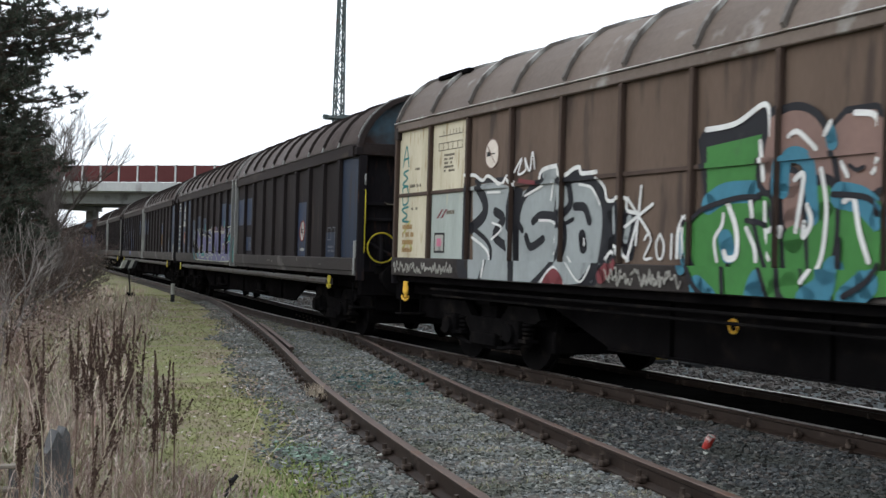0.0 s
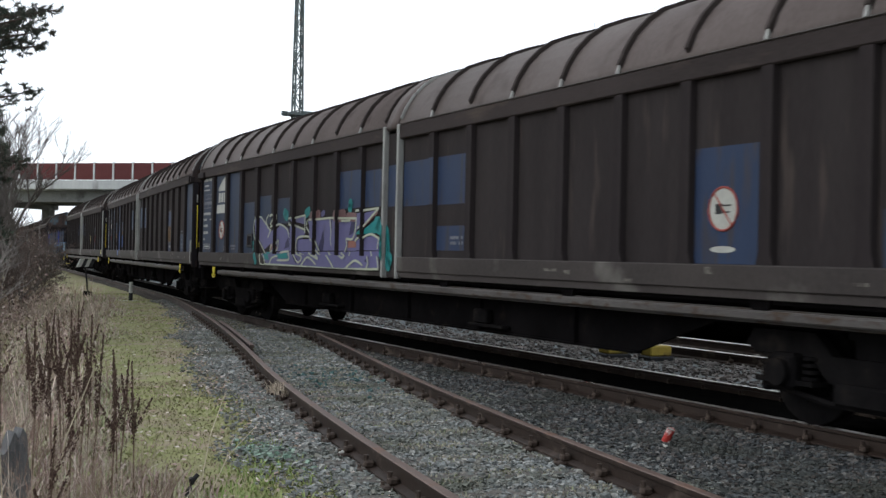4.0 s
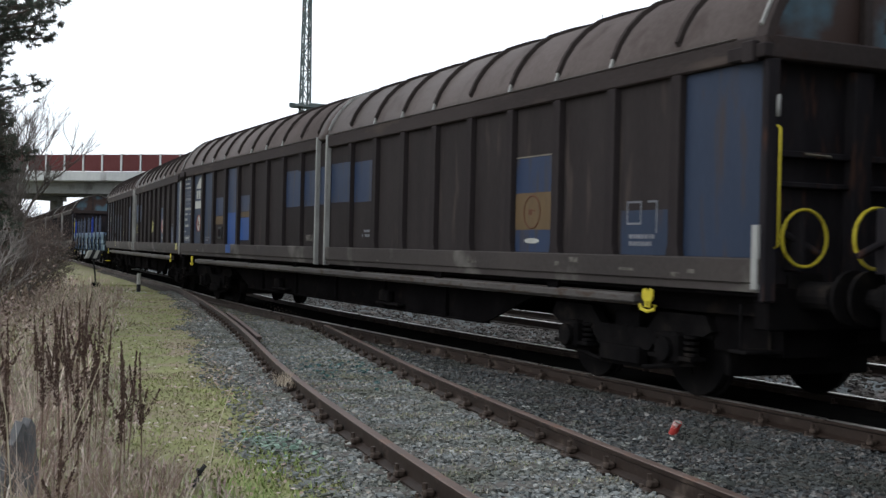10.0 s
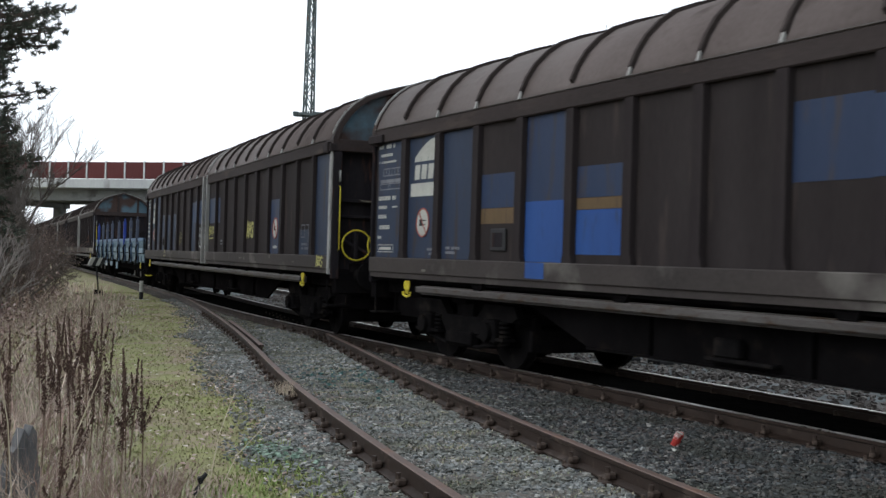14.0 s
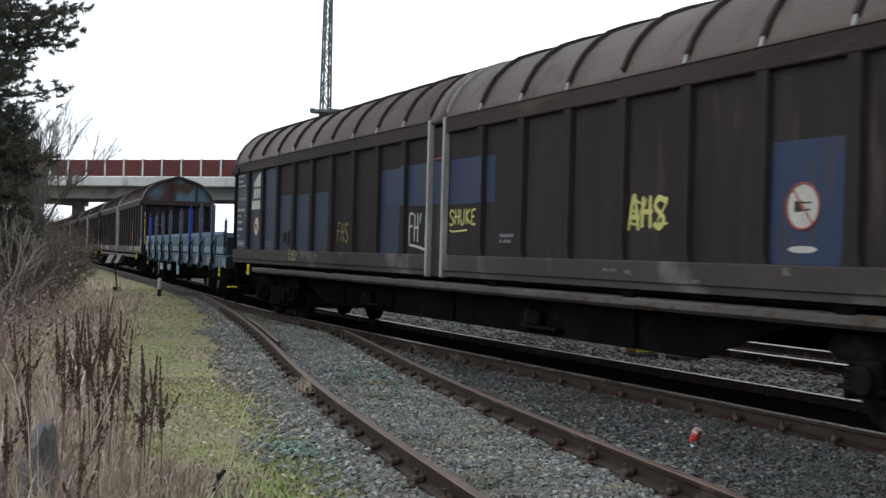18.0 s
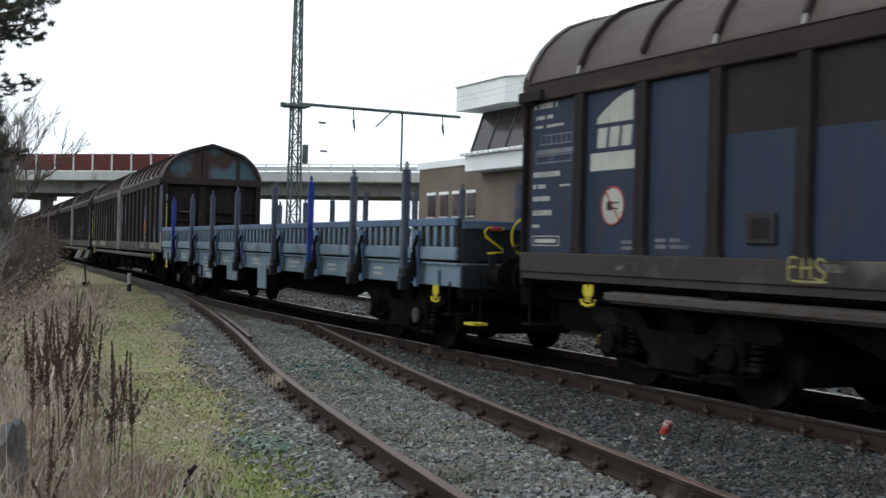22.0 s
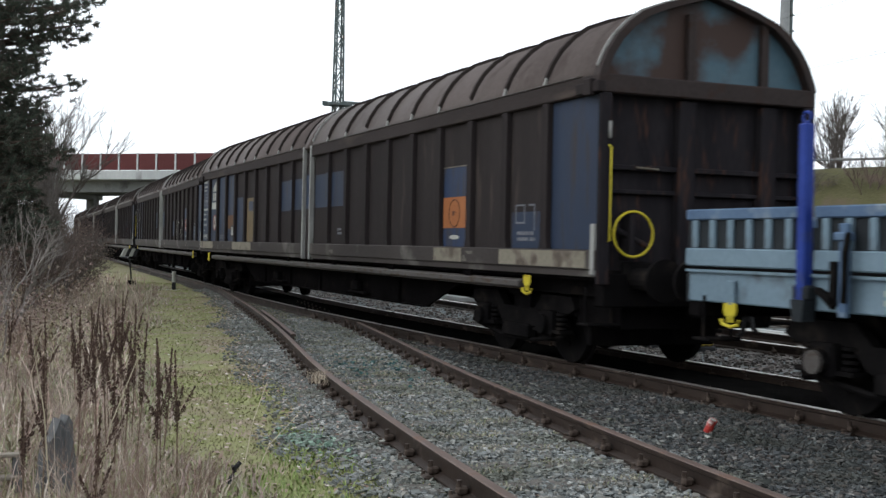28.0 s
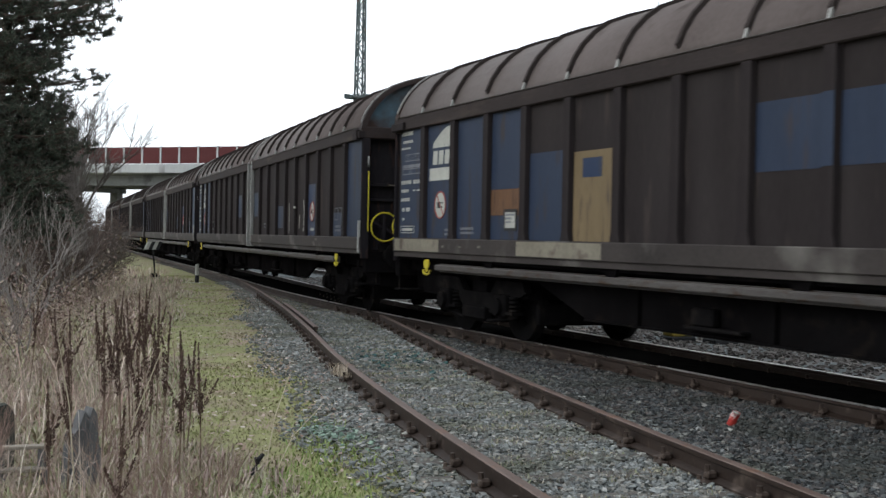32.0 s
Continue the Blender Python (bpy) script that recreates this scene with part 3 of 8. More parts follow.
def end_parts():
    """Meshes of one end, facing +x."""
    e = {}
    e["end_wall"] = finish(made((box, HALF - 0.20, HALF - 0.16, -1.31, 1.31, 1.10, 3.06)), "end_wall", M["end_dark"])
    ty = bmesh.new()
    extrude(ty, [(a * 0.955, z - 0.03) for a, z in ROOF_FULL], along_x, HALF - 0.14, HALF - 0.10)
    e["tympanum"] = finish(ty, "tympanum", M["light_blue"])
    rim = bmesh.new()
    extrude(rim, [(a * 1.006, z + 0.014) for a, z in ROOF_FULL] + [(a * 0.955, z - 0.05) for a, z in ROOF_FULL[::-1]], along_x, HALF - 0.10, HALF + 0.035)
    e["rim"] = finish(rim, "end_rim", M["rim"])
    e["beam"] = finish(made((box, HALF - 0.12, HALF + 0.03, -1.41, 1.41, 3.0, 3.20, 0.015)), "end_beam", M["rim"])
    e["post"] = finish(made((box, HALF - 0.16, HALF - 0.03, -0.11, 0.11, 1.10, 2.98, 0.012)), "end_post", M["end_dark"])
    e["top_post"] = finish(made((box, HALF - 0.10, HALF - 0.02, -0.05, 0.05, 3.18, 3.93, 0.01)), "tympanum_post", M["rim"])
    e["corner"] = finish(made((box, HALF - 0.02, HALF + 0.04, -0.07, 0.07, 0.98, 3.0, 0.012)), "corner_post", M["end_dark"])
    e["ledge"] = finish(made((box, HALF - 0.16, HALF - 0.06, -1.28, 1.28, 2.20, 2.26, 0.01), (box, HALF - 0.16, HALF - 0.08, -1.28, 1.28, 1.95, 2.0, 0.01)), "ledge", M["end_dark"])
    e["bracket"] = finish(made((box, HALF - 0.42, HALF + 0.06, -1.45, -1.35, 3.00, 3.12, 0.01), (box, HALF - 0.2, HALF - 0.05, -1.48, -1.40, 2.97, 3.15, 0.01)), "eave_lock", M["rib_brown"])
    e["handrail"] = finish(made((tube, [(HALF + 0.02, -1.28, 1.42), (HALF + 0.08, -1.28, 1.45), (HALF + 0.08, -1.28, 2.42), (HALF + 0.02, -1.28, 2.46)], 0.0105, 8)), "handrail", M["yellow"], True)
    e["grip"] = finish(made((tube, [(HALF - 0.16, -0.88, 2.26), (HALF - 0.02, -0.88, 2.23), (HALF - 0.02, -0.64, 2.22), (HALF - 0.16, -0.64, 2.26)], 0.012, 8)), "grip", M["primer"], True)
    e["rail_top"] = finish(made((tube, [(HALF + 0.05, -1.28, 2.52), (HALF + 0.05, -1.28, 2.70)], 0.016, 8)), "rail_top", M["strip"], True)
    h = bmesh.new()
    ring(h, (HALF + 0.06, -0.98, 1.52), (0, 1, 0), (0, 0, 1), 0.24, 0.014)
    e["hoop"] = finish(h, "hoop", M["yellow"], True)
    e["hoop_bar"] = finish(made((box, HALF - 0.62, HALF + 0.05, -1.01, -0.95, 1.24, 1.76, 0.01), (tube, [(HALF - 0.1, -1.2, 1.62), (HALF + 0.04, -0.76, 1.38)], 0.03, 8)), "hoop_bar", M["end_dark"])
    return e


END = end_parts()

# bogie with two wheelsets
WHEEL_R, AXLE = 0.46, 0.90
bg = bmesh.new()
for s in (-1, 1):
    frame_out = [(-1.45, 0.66), (-1.35, 0.80), (-0.62, 0.80), (-0.42, 0.62), (0.42, 0.62), (0.62, 0.80), (1.35, 0.80), (1.45, 0.66), (1.32, 0.60), (0.66, 0.60),
                 (0.46, 0.40), (-0.46, 0.40), (-0.66, 0.60), (-1.32, 0.60)]
    extrude(bg, frame_out, across_y, s * 1.0 - 0.05, s * 1.0 + 0.05)
    for x in (-AXLE, AXLE):
        box(bg, x - 0.15, x + 0.15, s * 1.05 - 0.11, s * 1.05 + 0.11, 0.32, 0.62, 0.03)
        disc(bg, (x, s * 1.18, 0.46), (0, 1, 0), 0.115, 0.07, 16)
        for dx in (-0.24, 0.24):
            for i in range(4):
                disc(bg, (x + dx, s * 1.04, 0.42 + i * 0.055), (0, 0, 1), 0.075, 0.03, 10)
            box(bg, x + dx - 0.10, x + dx + 0.10, s * 1.04 - 0.09, s * 1.04 + 0.09, 0.36, 0.40)
    for x in (-1.42, -0.38, 0.38, 1.42):
        box(bg, x - 0.03, x + 0.03, s * 0.76 - 0.05, s * 0.76 + 0.05, 0.26, 0.66)
    tube(bg, [(-AXLE - 0.3, s * 1.04, 0.34), (-0.45, s * 1.04, 0.235), (0.45, s * 1.04, 0.235), (AXLE + 0.3, s * 1.04, 0.34)], 0.028, 6)
    box(bg, -0.36, 0.36, s * 1.04 - 0.07, s * 1.04 + 0.07, 0.24, 0.42, 0.02)
box(bg, -0.22, 0.22, -1.0, 1.0, 0.48, 0.80)
box(bg, -0.52, 0.52, -0.92, 0.92, 0.22, 0.50, 0.03)
for x in (-1.43, 1.43):
    box(bg, x - 0.04, x + 0.04, -0.86, 0.86, 0.24, 0.52, 0.02)
box(bg, -1.40, -1.30, -1.0, 1.0, 0.58, 0.70)
box(bg, 1.30, 1.40, -1.0, 1.0, 0.58, 0.70)
disc(bg, (0, 0, 0.86), (0, 0, 1), 0.22, 0.16, 16)
box(bg, -0.2, 0.2, -1.1, -0.9, 0.78, 0.88)
box(bg, -0.2, 0.2, 0.9, 1.1, 0.78, 0.88)
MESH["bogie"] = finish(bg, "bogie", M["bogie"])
ws = bmesh.new()
tube(ws, [(0, -1.12, 0), (0, 1.12, 0)], 0.075, 12)
for s in (-1, 1):
    tube(ws, [(0, s * 0.68, 0), (0, s * 0.695, 0), (0, s * 0.715, 0), (0, s * 0.80, 0)], WHEEL_R, 40)
    disc(ws, (0, s * 0.695, 0), (0, 1, 0), WHEEL_R + 0.028, 0.03, 40)
    for i in range(6):
        a = i * math.pi / 3
        box(ws, 0.24 * math.cos(a) - 0.03, 0.24 * math.cos(a) + 0.03, s * 0.81 - 0.008, s * 0.81 + 0.008, 0.24 * math.sin(a) - 0.03, 0.24 * math.sin(a) + 0.03)
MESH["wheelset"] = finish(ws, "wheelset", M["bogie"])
WHEELSETS = []
TRAIN = []


def add_bogies(wagon, pivots):
    for x in pivots:
        b = part("bogie", MESH["bogie"], None, wagon, "black steel bogie with two axles", m=pose(x, 0, 0))
        for ax in (-AXLE, AXLE):
            WHEELSETS.append((part("wheelset", MESH["wheelset"], None, b, m=pose(ax, 0, WHEEL_R)), ax))


def add_buffers(wagon, half):
    for d in (0, 180):
        turn = pose(0, 0, 0, 0, 0, d)
        for s in (-1, 1):
            part("buffer", MESH["buffer"], None, wagon, m=turn @ pose(half, s * 0.875, 1.04))
        part("headstock", MESH["headstock"], None, wagon, m=turn @ pose(half - 0.05, 0, 0))
        part("coupling", MESH["coupler"], None, wagon, m=turn @ pose(half + 0.05, 0, 1.0))
        part("brake_hose", MESH["hose"], None, wagon, m=turn @ pose(half, 0.35, 0.88))
        part("step", MESH["step"], None, wagon, m=turn @ pose(half - 0.25, -1.18, 0.95))
        part("step", MESH["step"], None, wagon, m=turn @ pose(half - 0.25, 1.18, 0.95))


def van(label, tall=False):
    """A sliding-wall van, front towards +x, the camera's side at -y."""
    w = thing("sliding_wall_van", label, "railway wagon", group="goods train")
    walls = {}
    for key, s in (("f", 1), ("r", -1)):
        wall = part("sliding_wall", MESH["wall_" + key], None, w)
        walls[key] = wall
        part("lower_rail", MESH["low_" + key], None, wall)
        part("cornice", MESH["cornice_" + key], None, wall, "lighter brown steel cornice")
        for k in range(1, 10):
            part("rib", MESH["rib"], None, wall, m=pose(rib_x(s, k), 0, 0))
        roof = part("roof_panel", MESH["roof_" + key], None, w)
        for k in range(1, 10):
            x = rib_x(s, k)
            part("roof_rib", MESH["roof_rib"], None, roof, m=pose(x, 0, 0))
            if (k + len(TRAIN)) % 4 != 2:
                part("bracket", MESH["tongue"], None, roof, "small pale steel bracket", m=pose(x, 0, 0))
        part("eave_strip", MESH["eave_strip"], None, roof, "worn grey eave strip", m=pose(EDGE_F if s > 0 else -REAR + 0.02, 0, 0))
        part("roof_edge", MESH["roof_edge" if s > 0 else "dark_edge"], None, roof, "pale roof edge strip" if s > 0 else "dark roof edge strip", m=pose(EDGE_F + 0.03 if s > 0 else EDGE_R - 0.03, 0, 0))
        part("roof_edge", MESH["roof_edge"], None, roof, "pale roof edge strip", m=pose(FRONT - 0.05 if s > 0 else 0.05 - REAR, 0, 0))
        part("door_edge", MESH["edge"], None, wall, "pale grey vertical door edge", m=pose(EDGE_F if s > 0 else EDGE_R, 0, 0))
        if s > 0:
            part("corner_strip", MESH["tall_strip" if tall else "corner_strip"], None, wall, "pale worn corner strip", m=pose(FRONT - 0.05, 0, 0))
    part("far_sliding_wall", MESH["far_wall"], None, w)
    part("roof_bow", MESH["roof_mid"], None, w)
    part("middle_post", MESH["mid_post"], None, w)
    part("underframe", MESH["underframe"], None, w, "deep black fish-bellied steel underframe")
    part("rail_guide", MESH["guide"], None, w, "worn grey door rail")
    for x in (-7.6, -4.6, -1.6, 1.6, 4.6, 7.6):
        part("guide_bracket", MESH["hangers"], None, w, m=pose(x, 0, 0))
    for x in (-3.0, 2.5):
        part("brake_gear", MESH["shelf"], None, w, m=pose(x, 0, 0))
    for s in (-1, 1):
        part("lever_plate", MESH["lever"], None, w, "small yellow hooked brake lever", m=pose(s * 9.5, -1.41, 0.93))
    for d in (0, 180):
        turn = pose(0, 0, 0, 0, 0, d) @ pose((FRONT if d == 0 else REAR) - HALF, 0, 0)
        for name in ("end_wall", "tympanum", "rim", "beam", "ledge"):
            part(END[name].name.split(".")[0], END[name], None, w, m=turn)
        for y in (-0.26, 0.82) if d == 0 else (-0.82, 0.26):
            part("end_post", END["post"], None, w, m=turn @ pose(0, y, 0))
            part("tympanum_post", END["top_post"], None, w, m=turn @ pose(0, y * 0.9, 0))
        for y in (-1.32, 1.32):
            part("corner_post", END["corner"], None, w, m=turn @ pose(0, y, 0))
        for name in ("handrail", "grip", "hoop", "hoop_bar", "rail_top"):
            dy = 0.0 if d == 0 else {"handrail": 2.56, "grip": 1.57, "hoop": 1.96, "hoop_bar": 1.96, "rail_top": 2.56}[name]
            part(name, END[name], None, w, m=turn @ pose(0.45 if d and name.startswith("hoop") else 0.0, dy, 0))
        part("eave_lock", END["bracket"], None, w, m=turn @ pose(0, 0.0 if d == 0 else 2.80, 0))
    rs = random.Random(len(label) + len(TRAIN))
    for k in range(9):
        x = rs.uniform(-10.5, 10.2)
        if abs(x) < 0.8:
            continue
        z = rs.uniform(1.15, 1.26)
        part("scuff", made((box, x, x + rs.uniform(0.06, 0.28), -SIDE - 0.0145, -SIDE - 0.0125, z, z + rs.uniform(0.02, 0.07))), M["scuff"], walls["f" if x > 0 else "r"], "pale scuffed paint")
    add_buffers(w, HALF)
    add_bogies(w, (-8.55, 8.55))
    return w, walls


def paint(w, name, mat, rects, label=""):
    """Overpainted rectangles on the sheet, as one part for each."""
    for x0, x1, z0, z1 in rects:
        bm = bmesh.new()
        patch(bm, x0, x1, z0, z1)
        part(name, bm, mat, w, label)


LOW, TOP = 1.348, 2.996


def bays(i, z0=LOW, z1=TOP):
    a, b = bay(i)
    return a, b, z0, z1


def round_sign(wall, x, z, y):
    """A round white sign with a red rim, a red bar and a black lamp mark."""
    sg = bmesh.new()
    disc(sg, (x, y, z), (0, 1, 0), 0.19, 0.004, 28)
    sign = part("warning_sign", sg, M["white"], wall, "round white warning sign with red rim")
    rr = bmesh.new()
    ring(rr, (x, y - 0.003, z), (1, 0, 0), (0, 0, 1), 0.19, 0.011, 28, 6)
    tube(rr, [(x - 0.12, y - 0.004, z + 0.14), (x + 0.12, y - 0.004, z - 0.15)], 0.008, 6)
    part("sign_rim", rr, M["red"], sign)
    part("sign_mark", made((box, x - 0.10, x - 0.01, y - 0.006, y - 0.002, z - 0.045, z + 0.045), (box, x - 0.01, x + 0.10, y - 0.006, y - 0.002, z + 0.022, z + 0.036),
                           (box, x - 0.01, x + 0.09, y - 0.006, y - 0.002, z - 0.036, z - 0.022)), M["black"], sign)


def end_signs(w, walls, seed, card=True):
    """The lettering, emblem and round sign that every blue van carries at its rear, and the signs ahead."""
    r, f = walls["r"], walls["f"]
    paint(r, "blue_field", M["blue"], [bays(-10), bays(-9), bays(-8)], "faded dark blue painted field")
    paint(f, "blue_field", M["blue"], [bays(9)], "faded dark blue painted field")
    y = -SHEET - 0.0035
    a, b = bay(-10)
    for k, (x0, x1, z0, z1, rows) in enumerate(((-10.76, -10.12, 2.90, 3.0, 1), (-10.70, -10.14, 2.79, 2.86, 1), (-10.76, -10.16, 2.70, 2.75, 1), (-10.74, -9.98, 2.15, 2.25, 1), (-10.74, -10.45, 2.03, 2.11, 1),
                                                (-10.25, -10.0, 2.05, 2.09, 1), (-10.74, -10.35, 1.89, 1.98, 1), (-10.74, -10.16, 1.73, 1.83, 1), (-10.74, -10.6, 1.60, 1.67, 1))):
        part("lettering", text_bars(x0, x1, z0, z1, rows, y, seed + 11 * k), M["white"], r, "faded white lettering")
    # outline drawing of a wagon over a load table
    pic = [(-10.60, -9.98, 2.62, 2.632), (-10.60, -9.98, 2.52, 2.532), (-10.70, -9.96, 2.42, 2.47), (-10.70, -9.98, 2.32, 2.335), (-10.70, -9.98, 2.40, 2.412)]
    pic += [(-10.60 + 0.1 * k, -10.588 + 0.1 * k, 2.52, 2.63) for k in range(7)] + [(x, x + 0.012, 2.32, 2.41) for x in (-10.70, -10.42, -10.36, -10.0)]
    part("lettering", made(*[(box, x0, x1, y - 0.002, y, z0, z1) for x0, x1, z0, z1 in pic]), M["faded"], r, "faded white wagon drawing")
    bm = made((box, a + 0.05, a + 0.60, y - 0.002, y, 1.42, 1.43), (box, a + 0.05, a + 0.60, y - 0.002, y, 1.52, 1.53),
              (box, a + 0.05, a + 0.06, y - 0.002, y, 1.43, 1.52), (box, a + 0.59, a + 0.60, y - 0.002, y, 1.43, 1.52), (box, a + 0.11, a + 0.53, y - 0.002, y, 1.455, 1.495))
    part("lettering", bm, M["white"], r, "white framed lettering")
    # emblem: a quarter dome in three ribs over three blocks
    em = bmesh.new()
    for k in range(3):
        x0 = -9.53 + 0.207 * k
        arc = [(x0 + 0.195 * i / 6, 2.665 + 0.29 * math.sin(math.pi / 2 * (0.12 + 0.88 * (k + i / 6) / 3)) ** 0.9) for i in range(7)]
        lean = 0.03 * (2 - k)
        extrude(em, [(x0, 2.665)] + [(u + lean * (v - 2.665) / 0.29, v) for u, v in arc] + [(x0 + 0.195, 2.665)], across_y, y - 0.002, y)
        extrude(em, [(x0 + 0.01, 2.42), (x0 + 0.165, 2.42), (x0 + 0.19, 2.62), (x0 + 0.03, 2.62)], across_y, y - 0.002, y)
    part("emblem", em, M["white"], r, "white emblem of ribbed dome and blocks")
    part("label_plate", made((box, -9.63, -8.88, y - 0.003, y, 2.19, 2.37)), M["white"], r, "whitish label field")
    round_sign(r, -9.22, 1.83, y)
    a, b = bay(-9)
    part("lettering", text_bars(b - 0.25, b - 0.03, 1.38, 1.50, 2, y, seed + 3), M["faded"], r, "faded white lettering")
    if card:
        pl = part("card_holder", made((box, -7.27, -6.91, y - 0.03, y, 1.46, 1.73, 0.012)), M["black"], r, "small black card holder")
        part("card", made((box, -7.21, -6.97, y - 0.034, y - 0.03, 1.51, 1.68)), M["end_dark"], pl)
    a, b = bay(-8)
    part("lettering", text_bars(a + 0.12, a + 0.60, 1.40, 1.52, 2, y, seed + 4), M["faded"], r, "faded white lettering")
    a, b = bay(8)
    paint(f, "blue_field", M["blue"], [(a + 0.05, b - 0.05, LOW, 1.78)], "faded dark blue painted field")
    bm = made((box, a + 0.15, a + 0.40, y - 0.002, y, 1.64, 1.66), (box, a + 0.15, a + 0.17, y - 0.002, y, 1.66, 1.86), (box, a + 0.38, a + 0.40, y - 0.002, y, 1.66, 1.86),
              (box, a + 0.15, a + 0.40, y - 0.002, y, 1.85, 1.87), (box, a + 0.50, a + 0.66, y - 0.002, y, 1.85, 1.87), (box, a + 0.64, a + 0.66, y - 0.002, y, 1.56, 1.85))
    part("lettering", bm, M["faded"], f, "faded white pictogram")
    part("lettering", text_bars(a + 0.2, a + 0.72, 1.42, 1.56, 2, y, seed + 5), M["faded"], f, "faded white lettering")
    a, b = bay(1)
    part("lettering", text_bars(b - 0.5, b - 0.12, 1.50, 1.64, 2, y, seed + 6), M["faded"], f, "faded white lettering")


def front_sign(f, patch_mat=None):
    """The blue field six bays ahead of the middle: a round warning sign, or a patch over it."""
    a, b = bay(6)
    y = -SHEET - 0.0035
    if patch_mat is None:
        paint(f, "blue_field", M["fresh_blue"], [(a, b - 0.02, LOW, 2.38)], "faded dark blue painted field")
        round_sign(f, 7.10, 1.83, y)
    else:
        z0, z1 = 1.60, 2.02
        paint(f, "blue_field", M["fresh_blue"], [(a, b - 0.02, LOW, z0), (a, b - 0.02, z1, 2.42)], "dark blue painted field")
        patch_ob = part("sign_board", made((box, a, b - 0.02, y - 0.002, y + 0.003, z0, z1)), patch_mat, f, "square painted patch over a sign")
        rr = bmesh.new()
        ring(rr, (7.10, y - 0.001, 1.80), (1, 0, 0), (0, 0, 1), 0.185, 0.010, 28, 6)
        part("sign_rim", rr, M["rust_dark"], patch_ob, "faded brown ring")
        part("sign_mark", made((box, 7.03, 7.10, y - 0.006, y - 0.002, 1.77, 1.83), (box, 7.10, 7.17, y - 0.006, y - 0.002, 1.81, 1.82)), M["rust_dark"], patch_ob)
        part("pale_edge", made((box, a, b - 0.02, y - 0.002, y + 0.002, 2.425, 2.44)), M["primer"], f, "pale paint edge")
    oval = bmesh.new()
    extrude(oval, [(7.10 + 0.17 * math.cos(t * math.pi / 8), 1.475 + 0.03 * math.sin(t * math.pi / 8)) for t in range(16)], across_y, y - 0.003, y)
    part("oval_plate", oval, M["white"], f, "small white oval plate")


def train_add(w, centre, half_base):
    TRAIN.append((w, centre, half_base))

# ---- the wagons, from the head of the train ----
FIRST = 51.52
PITCH = 23.15

# W2: dark van with purple lettering spray-painted low on its rear half
w2, wl2 = van("dirty brown sliding-wall van with blue patches and purple graffiti")
end_signs(w2, wl2, 20)
front_sign(wl2["f"])
paint(wl2["r"], "overpaint", M["blue"], [bays(-7, LOW, 2.35), bays(-6, 1.9, 2.44), bays(-5, 1.9, 2.36)], "blue overpainted field")
paint(wl2["f"], "overpaint", M["fresh_blue"], [bays(0, 2.05, 2.67), bays(1, 2.04, 2.67), bays(1, 1.44, 1.76)], "blue overpainted field")
paint(wl2["r"], "overpaint", M["fresh_blue"], [bays(-1, 2.08, 2.63), bays(-2, 2.08, 2.67)], "blue overpainted field")
train_add(w2, 28.36, 8.55)

# W3
w3, wl3 = van("dirty brown sliding-wall van with a broad blue band")
end_signs(w3, wl3, 30)
front_sign(wl3["f"], M["tan"])
paint(wl3["r"], "overpaint", M["fresh_blue"], [bays(-1, 2.05, 2.67), bays(-2, 2.06, 2.72), bays(-5, 2.04, 2.37), bays(-6, 2.03, TOP), bays(-7, 1.98, 2.39)], "blue overpainted field")
paint(wl3["r"], "overpaint", M["bright_blue"], [bays(-5, 1.44, 1.91), bays(-6, LOW, 2.03)], "bright blue overpainted field")
part("rail_overpaint", made((box, -6.35, -5.95, -SIDE - 0.0155, -SIDE - 0.0125, 1.16, 1.34)), M["bright_blue"], wl3["r"], "bright blue paint on the lower rail")
part("pale_patch", made((box, -1.02, -0.58, -SHEET - 0.005, -SHEET - 0.002, 1.44, 1.55)), M["scuff"], wl3["r"], "pale scraped paint")
paint(wl3["r"], "overpaint", M["tan"], [bays(-5, 1.915, 2.035), bays(-7, 1.79, 1.975)], "tan overpainted field")
paint(wl3["f"], "overpaint", M["fresh_blue"], [bays(0, 2.08, 2.72), bays(1, 2.06, 2.69)], "bright blue overpainted field")
train_add(w3, FIRST, 8.55)

# W4
w4, wl4 = van("dirty brown sliding-wall van with blue fields and yellow scrawls", True)
end_signs(w4, wl4, 40)
front_sign(wl4["f"])
paint(wl4["r"], "overpaint", M["fresh_blue"], [bays(-1, 2.04, 2.64), bays(-2, 2.08, 2.62)], "blue overpainted field")
paint(wl4["r"], "overpaint", M["blue"], [bays(-2, LOW, 2.076), bays(-5, LOW, 2.39), bays(-6, LOW, 2.39), bays(-7, LOW, 2.41)], "dull blue overpainted field")
part("red_line", made((box, EDGE_R + 0.1, EDGE_F - 0.07, -SHEET - 0.034, -SHEET - 0.03, 2.665, 2.685)), M["red"], wl4["r"], "thin red paint line")
paint(wl4["f"], "overpaint", M["fresh_blue"], [bays(0, 2.03, 2.63), (bay(1)[0], bay(1)[0] + 0.24, 2.03, 2.62)], "blue overpainted field")
train_add(w4, 74.70, 8.55)

